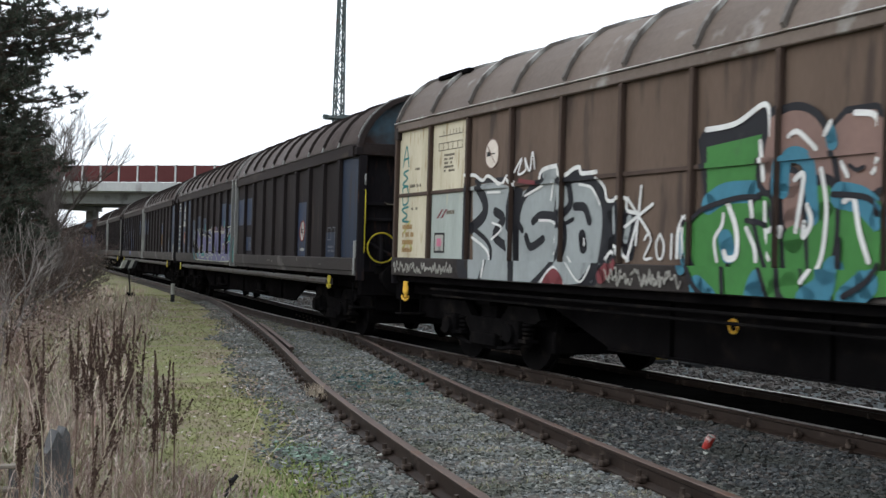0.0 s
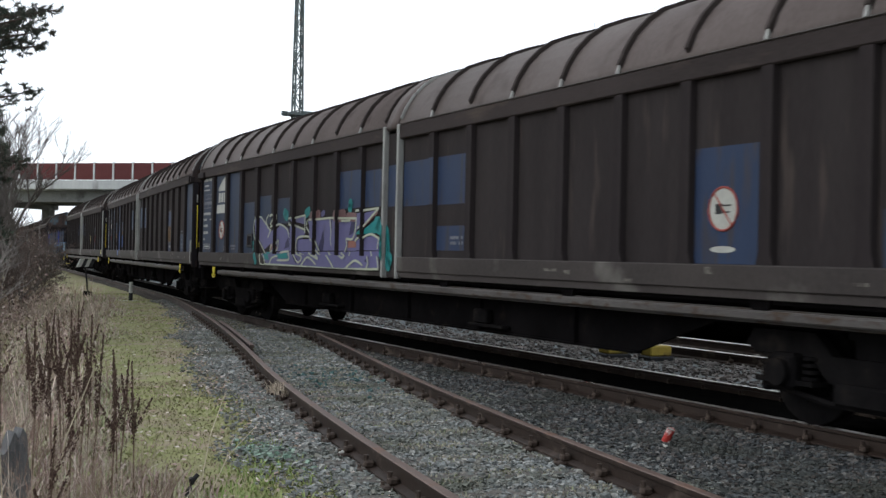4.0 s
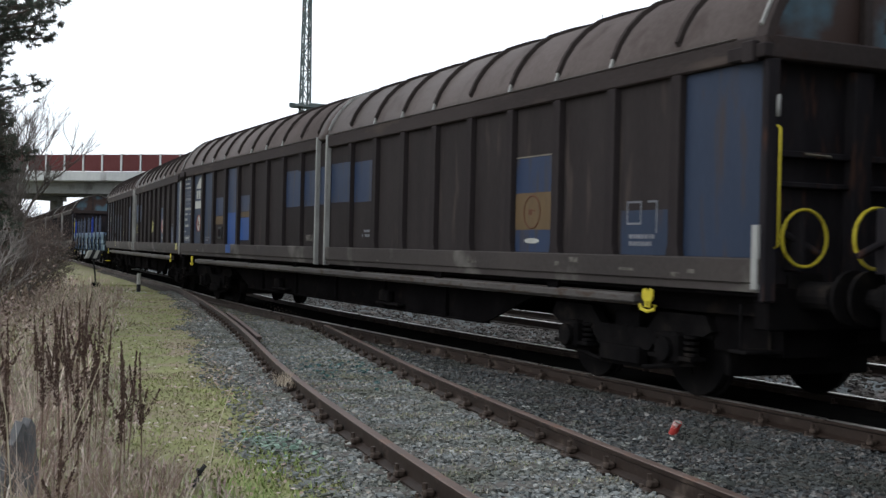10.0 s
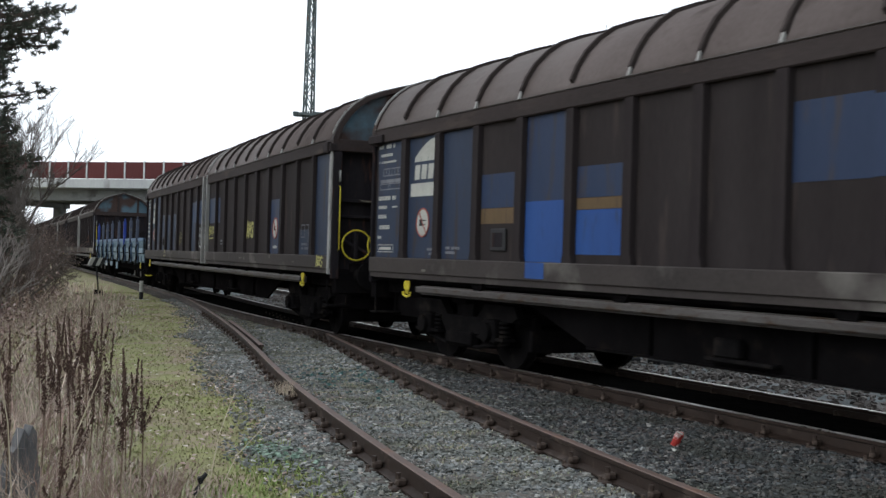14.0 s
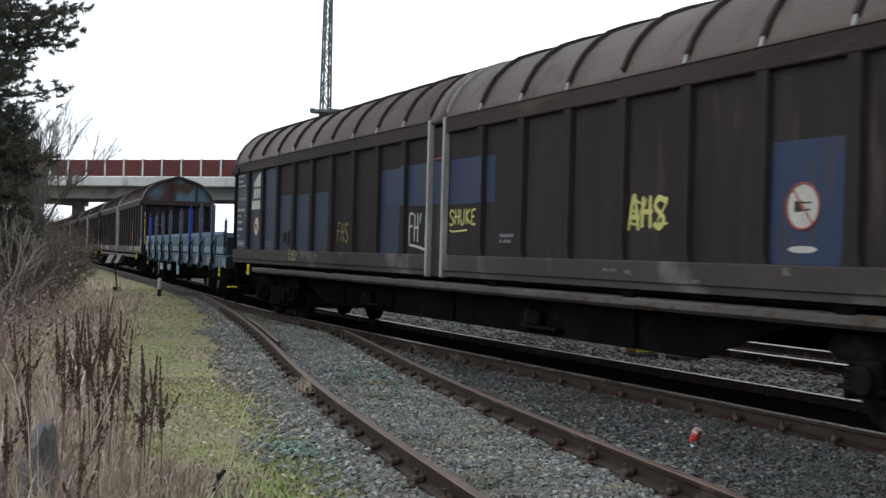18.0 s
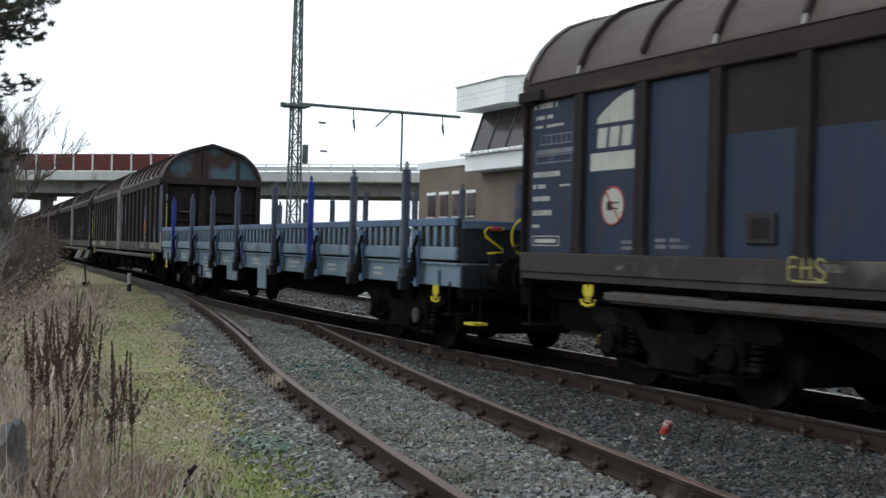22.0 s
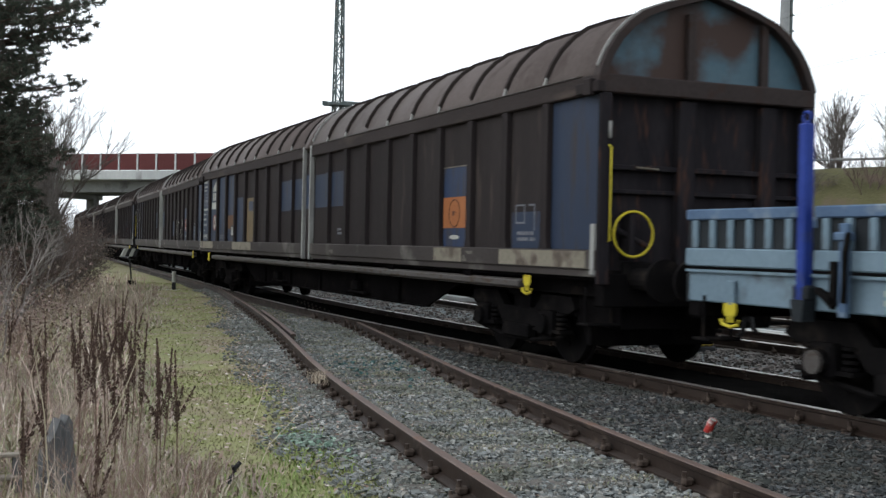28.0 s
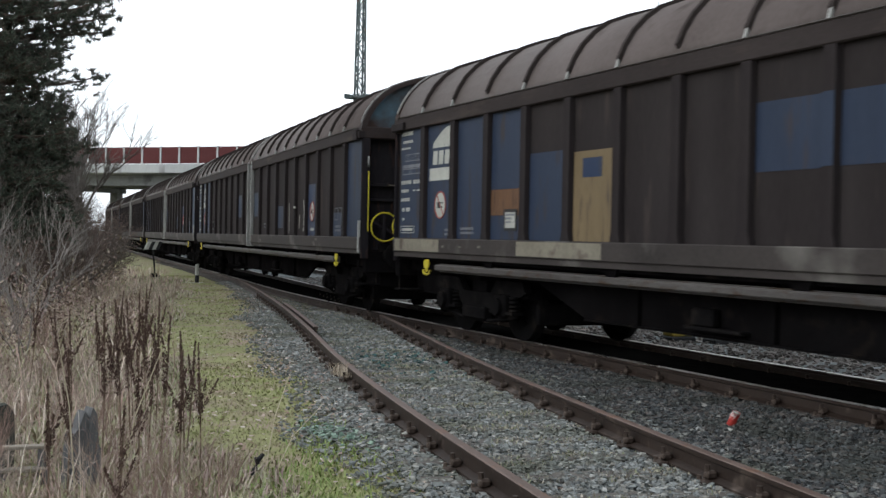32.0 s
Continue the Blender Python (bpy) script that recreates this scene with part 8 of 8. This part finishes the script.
for i, (x, y, s) in enumerate(((60.0, 74.0, 1.35), (63.0, 71.0, 1.55), (66.0, 69.5, 1.75), (58.0, 77.0, 1.1), (69.0, 72.0, 1.8), (64.5, 75.0, 1.6), (71.0, 68.0, 1.7), (3.4, 27.0, 0.75), (2.4, 24.0, 0.62), (4.4, 37.0, 0.9))):
    m = thing("bare_tree", "bare leafless deciduous tree in winter", "tree", pose(x, y, 4.0 if x > 50 else ground_z(x, y) - 0.05, 0, 0, 131 * i), group="bare trees")
    m.scale = (s, s, s)
    part("branch_crown", TREE[i % 2], None, m)
for i, (x, y, z, s) in enumerate(((54.5, 68.5, 4.6, 1.6), (57.5, 63.0, 4.0, 1.7), (59.0, 59.0, 4.6, 1.9), (56.0, 65.0, 2.4, 1.5))):
    m = thing("bare_shrub", "bare brown winter shrub on the road embankment", "shrub", pose(x, y, z, 0, 0, 50 * i), group="bare shrubs")
    m.scale = (s, s, s)
    part("twig_crown", SHRUB[i % 3], None, m)

# pine at the edge of the thicket
NEEDLE = island_material("pine_needles", [(0.0313, 0.0434, 0.033), (0.0557, 0.0731, 0.0539), (0.08, 0.0974, 0.0766), (0.0731, 0.0626, 0.0522), (0.102, 0.0816, 0.072)])
PINE_BARK = material("pine_bark", (0.05, 0.036, 0.03), (0.10, 0.075, 0.06), 0.95, big=5, fine=40, bump=0.6)


def pine(x, y, h, seed, limbs, label):
    r = random.Random(seed)
    m = thing("pine_tree", label, "tree", pose(x, y, ground_z(x, y) - 0.1), group="pines")
    part("trunk", made((tube, [(0, 0, 0), (0.06, 0.02, h * 0.35), (-0.04, 0.0, h * 0.7), (0.05, 0.03, h)], 0.17, 10, False, 0.05)), PINE_BARK, m, smooth=True)
    vs, fs = [], []
    for z, ang, length, droop, tip in limbs:
        d = Vector((math.cos(ang), math.sin(ang), 0))
        line = [Vector((0, 0, z)) + d * length * u + Vector((0, 0, droop * length * u - droop * 0.4 * length * u * u + tip * length * u ** 3)) for u in (0, 0.2, 0.4, 0.6, 0.8, 1.0)]
        part("limb", made((tube, line, 0.045, 5, False, 0.010)), PINE_BARK, m)
        tufts = int(25 * length)
        for k in range(tufts):
            u = 0.18 + 0.82 * (k + r.random()) / tufts
            i = min(4, int(u * 5))
            c = line[i].lerp(line[i + 1], u * 5 - i)
            wide = 0.36 * (1.15 - u)
            c = c + Vector((r.gauss(0, wide), r.gauss(0, wide), r.gauss(0.0, wide * 0.7)))
            dirn = (d * 0.7 + Vector((r.gauss(0, 0.5), r.gauss(0, 0.5), r.uniform(-0.1, 0.7)))).normalized()
            for q in range(34):
                nd = (dirn * 0.6 + Vector((r.gauss(0, 0.8), r.gauss(0, 0.8), r.gauss(0, 0.8)))).normalized()
                s = c + dirn * r.uniform(-0.05, 0.08)
                e = s + nd * r.uniform(0.06, 0.12)
                w = nd.cross(Vector((r.random(), r.random(), r.random()))).normalized() * 0.0095
                n0 = len(vs)
                vs += [tuple(s - w), tuple(s + w), tuple(e)]
                fs.append((n0, n0 + 1, n0 + 2))
    part("crown", mesh_from("crown", vs, fs, NEEDLE), None, m, "dark green needle tufts")
    return m


rp = random.Random(8)
limbs = [(4.55, 0.25, 1.95, 0.30, 0.05), (4.7, -0.1, 1.9, 0.25, 0.1), (4.35, 0.4, 1.3, 0.2, 0.1), (4.6, 0.1, 1.5, 0.3, 0.1), (4.85, -0.4, 1.6, 0.25, 0.1), (5.2, 0.4, 1.9, 0.2, 0.1), (4.2, -0.7, 1.2, 0.1, 0.1), (4.9, 0.6, 1.8, 0.3, 0.1), (5.1, 0.0, 2.0, 0.2, 0.1), (3.95, 0.15, 1.75, -0.02, 0.16), (3.55, 0.5, 1.25, 0.05, 0.1), (3.3, -0.3, 1.3, 0.0, 0.1)]
limbs += [(rp.uniform(1.5, 3.4), rp.uniform(-1.4, 1.7), rp.uniform(0.9, 1.6), rp.uniform(-0.12, 0.1), 0.1) for _ in range(34)]
limbs += [(rp.uniform(1.0, 6.5), rp.uniform(1.7, 4.8), rp.uniform(1.0, 2.0), rp.uniform(-0.1, 0.2), 0.1) for _ in range(16)]
limbs += [(rp.uniform(5.3, 7.0), rp.uniform(-1.5, 1.6), rp.uniform(0.9, 1.7), 0.25, 0.1) for _ in range(9)]
limbs += [(rp.uniform(1.8, 6.2), rp.uniform(-2.6, 0.4), rp.uniform(0.5, 1.15), rp.uniform(-0.25, 0.15), 0.1) for _ in range(58)]
pine(0.95, 20.3, 7.6, 3, limbs, "dark green pine at the edge of the thicket")
limbs = [(rp.uniform(0.7, 5.5), rp.uniform(0, 6.28), rp.uniform(1.0, 1.8), rp.uniform(-0.1, 0.15), 0.1) for _ in range(34)]
pine(1.5, 27.5, 6.6, 4, limbs, "dark green pine standing in the thicket")
limbs = [(rp.uniform(0.5, 4.4), rp.uniform(0, 6.28), rp.uniform(0.9, 1.6), rp.uniform(-0.1, 0.15), 0.1) for _ in range(26)]
pine(2.9, 36.0, 5.4, 5, limbs, "small dark green pine deep in the thicket")

# ---- small things along the track ----
WOOD = material("grey_weathered_wood", (0.055, 0.056, 0.058), (0.15, 0.15, 0.152), 0.9, big=4, fine=30, stretch=(3, 3, 0.6), bump=0.4)
PALE_WOOD = material("pale_pallet_wood", (0.16, 0.14, 0.115), (0.27, 0.24, 0.20), 0.85, big=3, fine=30, stretch=(0.6, 3, 3))
can = thing("drink_can", "crumpled red and white drink can on the ballast", "can", pose(6.14, 7.86, -0.155, 24, 0, 35))
bm = bmesh.new()
tube(bm, [(0, 0, 0.0), (0, 0, 0.012), (0.004, 0, 0.04), (0.008, 0.004, 0.075), (0.004, 0, 0.105), (0, 0, 0.118)], 0.036, 14)
part("body", bm, material("red_can", (0.22, 0.02, 0.016), (0.32, 0.04, 0.03), 0.5, 0.2, big=12, fine=40, speck=(0.6, 0.58, 0.55), speck_at=0.53, speck_scale=9), can)
part("lid", made((tube, [(0, 0, 0.118), (0, 0, 0.124)], 0.030, 14)), M["white"], can)
stick = thing("charred_branch", "short blackened branch stump sticking out of grass", "branch", pose(1.88, 7.15, -0.22))
part("wood", made((tube, [(0, 0, 0), (0.03, 0.0, 0.10), (0.05, 0.01, 0.15), (0.085, 0.01, 0.19)], 0.022, 8, False, 0.014), (tube, [(0.05, 0.01, 0.13), (0.035, 0.0, 0.17)], 0.014, 6)), M["black"], stick)
post = thing("old_post", "weathered grey wooden post stump in the weeds", "post", pose(0.86, 7.35, ground_z(0.86, 7.35) - 0.03, 0, 4, 20))
bm = bmesh.new()
extrude(bm, [(-0.10, 0), (0.125, 0), (0.115, 0.20), (0.085, 0.33), (0.065, 0.47), (0.035, 0.51), (0.015, 0.44), (-0.015, 0.49), (-0.05, 0.38), (-0.085, 0.34)], lambda u, v, w: (u, w, v), -0.05, 0.05)
part("shaft", bm, WOOD, post)
part("split", made((box, -0.06, -0.01, -0.06, -0.048, 0.05, 0.38, 0.004), (box, 0.02, 0.05, -0.058, -0.048, 0.0, 0.42, 0.004)), WOOD, post)
part("iron_strap", made((box, 0.07, 0.13, -0.04, 0.03, 0.10, 0.26, 0.01)), M["black"], post)
post2 = thing("old_post", "dark mossy wooden post stump leaning in the weeds", "post", pose(0.42, 7.9, ground_z(0.42, 7.9) - 0.03, 0, 6, 10))
bm = bmesh.new()
extrude(bm, [(-0.09, 0), (0.10, 0), (0.085, 0.22), (0.055, 0.42), (0.01, 0.47), (-0.05, 0.455), (-0.075, 0.25)], lambda u, v, w: (u, w, v), -0.05, 0.05)
part("shaft", bm, material("mossy_dark_wood", (0.018, 0.022, 0.017), (0.05, 0.052, 0.045), 0.9, big=4, fine=30, stretch=(3, 3, 0.6), bump=0.4), post2)
pal = thing("broken_pallet", "broken weathered pallet lying in the weeds", "pallet", pose(0.48, 7.5, ground_z(0.48, 7.5) - 0.02, 0, 0, -4))
for k, z in enumerate((0.10, 0.235)):
    part("slat", made((box, -0.5, 0.20, -0.05 + 0.03 * k, 0.05, z, z + 0.022, 0.004)), PALE_WOOD, pal)
for xx in (-0.4, -0.08, 0.16):
    part("block", made((box, xx, xx + 0.07, -0.03, 0.06, 0.0, 0.10, 0.006), (box, xx, xx + 0.05, 0.0, 0.05, 0.12, 0.235, 0.004)), WOOD, pal)
part("slat", made((box, -0.5, 0.18, -0.03, 0.08, -0.02, 0.0, 0.004)), PALE_WOOD, pal)
mk = thing("marker_post", "short white-topped clearance marker post", "marker post", pose(7.75, 36.4, -0.25))
part("base", made((tube, [(0, 0, 0), (0, 0, 0.28)], 0.065, 12)), M["black"], mk)
part("top", made((tube, [(0, 0, 0.28), (0, 0, 0.60), (0, 0, 0.62)], 0.063, 12)), M["white"], mk)
part("slab", made((box, -0.45, 0.25, -0.15, 0.15, -0.05, 0.05, 0.02)), CONC, mk)
rod = thing("switch_lever", "switch lever with a black and white striped weight", "switch lever", pose(6.75, 38.6, -0.22, 0, 0, 10))
part("box", made((box, -0.02, 0.22, -0.12, 0.12, 0, 0.22, 0.02)), M["bogie"], rod)
part("lever", made((tube, [(0.1, 0, 0.2), (0.0, 0, 1.1)], 0.03, 8)), M["black"], rod)
for k in range(4):
    bm = bmesh.new()
    extrude(bm, [(-0.28 + 0.12 * k, 1.0), (-0.16 + 0.12 * k, 1.0), (-0.04 + 0.12 * k, 1.26), (-0.16 + 0.12 * k, 1.26)], across_y, -0.06, 0.06)
    part("stripe", bm, M["white"] if k % 2 == 0 else M["black"], rod, "white stripe" if k % 2 == 0 else "black stripe")
# weathered yellow, dimmed further with the passing train's shade
BOX_YELLOW = material("weathered_box_yellow", (0.195, 0.1425, 0.0225), (0.27, 0.2025, 0.0375), 0.6, big=5, fine=30, speck=(0.075, 0.0525, 0.0225), speck_at=0.58)
for i, (x, y) in enumerate(((10.75, 15.1), (11.15, 14.55))):
    bx_ = thing("track_box", "low yellow cable box on black feet beside the rails", "cable box", pose(x, y, -0.2, 0, 0, -5), group="cable boxes")
    part("lid", made((box, -0.19, 0.19, -0.16, 0.16, 0.10, 0.26, 0.02)), BOX_YELLOW, bx_)
    part("base", made((box, -0.22, 0.22, -0.18, 0.18, 0, 0.10, 0.02)), M["black"], bx_)
# sprayed teal patch and pale stones come with the ballast
tagged(part("cable_duct", made((box, 13.9, 14.1, -5, 42, -0.25, -0.02, 0.03)), CONC), "low pale concrete cable duct along the yard track", "cable duct", kind="structure")

# ---- loose stones ----
STONE = island_material("ballast_stone", [(0.02, 0.022, 0.023), (0.04, 0.043, 0.045), (0.065, 0.07, 0.072), (0.05, 0.04, 0.036), (0.035, 0.039, 0.041), (0.095, 0.10, 0.10), (0.06, 0.048, 0.042), (0.18, 0.175, 0.165)], 0.85, 0.5, stain=(0.035, 0.037, 0.030), stain_at=0.56, stain_scale=0.9)
PALE_STONE = island_material("siding_stone", [(0.0752, 0.0798, 0.0791), (0.1317, 0.1392, 0.1379), (0.1756, 0.1859, 0.1823), (0.1505, 0.1417, 0.126), (0.1066, 0.1139, 0.1079), (0.2257, 0.2378, 0.2327), (0.163, 0.1543, 0.1343), (0.3511, 0.3542, 0.3357)], 0.9, 0.5, stain=(0.085, 0.088, 0.062), stain_at=0.56, stain_scale=1.1)
YARD_STONE = island_material("yard_stone", [(0.05, 0.045, 0.042), (0.09, 0.08, 0.074), (0.13, 0.12, 0.11), (0.075, 0.063, 0.056), (0.17, 0.16, 0.15)], 0.9, 0.5)
TEAL_STONE = island_material("teal_sprayed_stone", [(0.035, 0.075, 0.075), (0.05, 0.11, 0.105), (0.06, 0.07, 0.07)], 0.8, 0.4)
CUBE = np.array([(x, y, z) for x in (-1, 1) for y in (-1, 1) for z in (-1, 1)], float)
QUADS = np.array([(0, 1, 3, 2), (4, 6, 7, 5), (0, 4, 5, 1), (2, 3, 7, 6), (0, 2, 6, 4), (1, 5, 7, 3)])


def stones(p, size, mat, name, label):
    n = len(p)
    v = np.repeat(CUBE[None], n, 0) * rng.uniform(0.4, 1.0, (n, 1, 3)) + rng.uniform(-0.52, 0.52, (n, 8, 3))
    a, b = rng.uniform(0, 6.28, n), rng.uniform(-0.7, 0.7, n)
    ca, sa, cb, sb = np.cos(a)[:, None], np.sin(a)[:, None], np.cos(b)[:, None], np.sin(b)[:, None]
    x, y, z = v[..., 0], v[..., 1], v[..., 2]
    y, z = cb * y - sb * z, sb * y + cb * z
    x, y = ca * x - sa * y, sa * x + ca * y
    v = np.stack([x, y, 0.62 * z], -1) * size[:, None, None] + p[:, None]
    f = (np.arange(n)[:, None, None] * 8 + QUADS[None]).reshape(-1, 4)
    me = mesh_from(name, v.reshape(-1, 3), f, mat)
    me.shade_flat()
    return stuff(name, me, label, "ballast")


def on_bed(n, y0, y1, x_of, z=-0.165):
    ys = y0 + (y1 - y0) * rng.uniform(0, 1, n)
    xs = np.array([x_of(y, u) for y, u in zip(ys, rng.uniform(0, 1, n))])
    return np.stack([xs, ys, z + rng.uniform(-0.015, 0.012, n)], 1)


def near_bed(y, u):
    a, b = bed_edge(y) - 0.05 - 0.5 * rng.random() ** 2, train_x(y) - 0.84
    return a + (b - a) * u


def far_bed(y, u):
    return train_x(y) + 0.84 + 6.5 * u ** 1.3


p = np.concatenate([on_bed(52000, 4.0, 11.5, near_bed), on_bed(34000, 11.5, 22, near_bed), on_bed(6000, 22, 36, near_bed)])
clear = np.ones(len(p), bool)
for fx in (branch_x, train_x):
    off = np.array([x - fx(y) for x, y in p[:, :2]])
    clear &= (np.abs(np.abs(off) - GAUGE / 2) > 0.085)
p = p[clear]
size = (0.008 + 0.016 * rng.uniform(0, 1, len(p)) ** 1.6) * (1 + (p[:, 1] > 14) * 0.25)
near_main = np.array([x - branch_x(y) for x, y in p[:, :2]]) + rng.normal(0, 0.25, len(p)) > 1.15
stones(p[~near_main], size[~near_main], PALE_STONE, "ballast_stones", "loose pale grey crushed stones in the siding")
stones(p[near_main], size[near_main], STONE, "ballast_stones", "loose dark grey crushed stones beside the main track")
p = np.concatenate([on_bed(7000, 6, 20, far_bed), on_bed(4500, 20, 40, far_bed)])
stones(p, rng.uniform(0.025, 0.045, len(p)), YARD_STONE, "yard_stones", "loose brownish stones between the yard tracks")
p = np.stack([rng.normal(5.35, 0.42, 190), rng.normal(13.4, 0.8, 190), -0.155 + rng.uniform(-0.01, 0.012, 190)], 1)
stones(p, rng.uniform(0.016, 0.028, 190), TEAL_STONE, "sprayed_stones", "stones dusted with teal spray paint")
p = np.stack([rng.normal(2.85, 0.12, 90), rng.normal(8.45, 0.28, 90), -0.15 + rng.uniform(-0.01, 0.012, 90)], 1)
stones(p, rng.uniform(0.012, 0.022, 90), island_material("mint_sprayed_stone", [(0.13, 0.20, 0.155), (0.20, 0.28, 0.22), (0.10, 0.12, 0.105), (0.26, 0.33, 0.27)], 0.85, 0.4), "sprayed_stones", "stones dusted with pale mint spray paint")
p = np.array([(3.47, 9.48, -0.14), (5.95, 7.6, -0.14), (5.4, 7.5, -0.15), (3.0, 7.7, -0.14), (4.1, 9.9, -0.15), (3.35, 8.2, -0.14), (4.6, 8.8, -0.15)])
stones(p, np.array([0.034, 0.028, 0.02, 0.022, 0.02, 0.022, 0.018]), M["white"], "pale_stones", "single pale stones lying on the ballast")

# moss, dirt and straw between the siding rails, thicker along the sunken sleepers
BED_MOSS = island_material("bed_moss", [(0.143, 0.165, 0.0935), (0.209, 0.22, 0.132), (0.297, 0.275, 0.209), (0.176, 0.154, 0.121), (0.374, 0.341, 0.286), (0.121, 0.143, 0.077)])
clumps = []
for k in range(44):
    yk = 5.2 + 0.62 * k
    for j in range(7):
        cx, wide = branch_x(yk) + rng.uniform(-0.66, 0.66), rng.uniform(0.06, 0.24)
        n = int(rng.uniform(15, 95))
        clumps.append(np.stack([rng.normal(cx, wide, n), rng.normal(yk + rng.uniform(-0.12, 0.12), 0.05, n), np.full(n, -0.165)], 1))
p = np.concatenate(clumps)
p = p[np.abs(np.array([x - branch_x(y) for x, y in p[:, :2]])) < 0.69]
v, f = blades(p, rng.uniform(0.008, 0.034, len(p)), rng.uniform(0.006, 0.013, len(p)) * (1 + p[:, 1] / 16), 1.5, rng)
stuff("bed_moss", mesh_from("bed_moss", v, f, BED_MOSS), "thin moss and dry straw between siding rails", "moss")
# darker damp moss where the siding joins the main track
p = on_bed(7000, 14.5, 33, lambda y, u: branch_x(y) - 0.6 + u * (0.6 + 0.85 * (train_x(y) - branch_x(y))))
p = p[np.array([noise.noise((x * 1.3, y * 0.9, 7)) for x, y in p[:, :2]]) > -0.12]
v, f = blades(p, rng.uniform(0.012, 0.03, len(p)), rng.uniform(0.015, 0.03, len(p)), 1.6, rng)
stuff("damp_moss", mesh_from("damp_moss", v, f, island_material("damp_moss", [(0.07, 0.075, 0.04), (0.11, 0.115, 0.06), (0.12, 0.10, 0.075), (0.085, 0.07, 0.055)])), "dark damp moss on the ballast between the tracks", "moss")


# ---- movement ----
# how far the train has come, second by second
TRAVEL = [0.0, -3.38, -6.73, -10.05, -13.34, -16.62, -19.93, -23.25, -26.55, -29.79, -33.13, -36.43, -39.8, -43.18, -46.54, -49.95, -53.38, -56.82, -60.3, -63.79, -67.27, -70.75, -74.38, -77.9, -81.6, -85.4, -89.09, -92.85, -96.62, -100.42, -104.24, -108.03, -111.79]


def travelled(t):
    """Metres that the train has moved towards the camera's right since the start, smooth between seconds."""
    k = min(int(t), len(TRAVEL) - 2)
    p = [TRAVEL[max(0, min(len(TRAVEL) - 1, k + i))] for i in (-1, 0, 1, 2)]
    if k == 0:
        p[0] = 2 * p[1] - p[2]
    if k == len(TRAVEL) - 2:
        p[3] = 2 * p[2] - p[1]
    u = t - k
    return 0.5 * (2 * p[1] + (p[2] - p[0]) * u + (2 * p[0] - 5 * p[1] + 4 * p[2] - p[3]) * u * u + (3 * p[1] - p[0] - 3 * p[2] + p[3]) * u ** 3)


def on_track(y, base):
    """The pose of a wagon whose middle is at y: both bogies on the curved track."""
    f, r = Vector((train_x(y - base), y - base)), Vector((train_x(y + base), y + base))
    mid, way = (f + r) / 2, f - r
    return pose(mid.x, mid.y, 0, 0, 0, math.degrees(math.atan2(way.y, way.x)))


def motions():
    """The train rolls through; its wheels turn."""
    for w, centre, base in TRAIN:
        walk(w, [(t / 2, on_track(centre + travelled(t / 2), base)) for t in range(65)])
    times = [min(32.0, k * 4 / 30) for k in range(241)]
    for wheel, ax in WHEELSETS:
        walk(wheel, [(t, pose(ax, 0, WHEEL_R, 0, -math.degrees(travelled(t)) / WHEEL_R, 0)) for t in times])


motions()
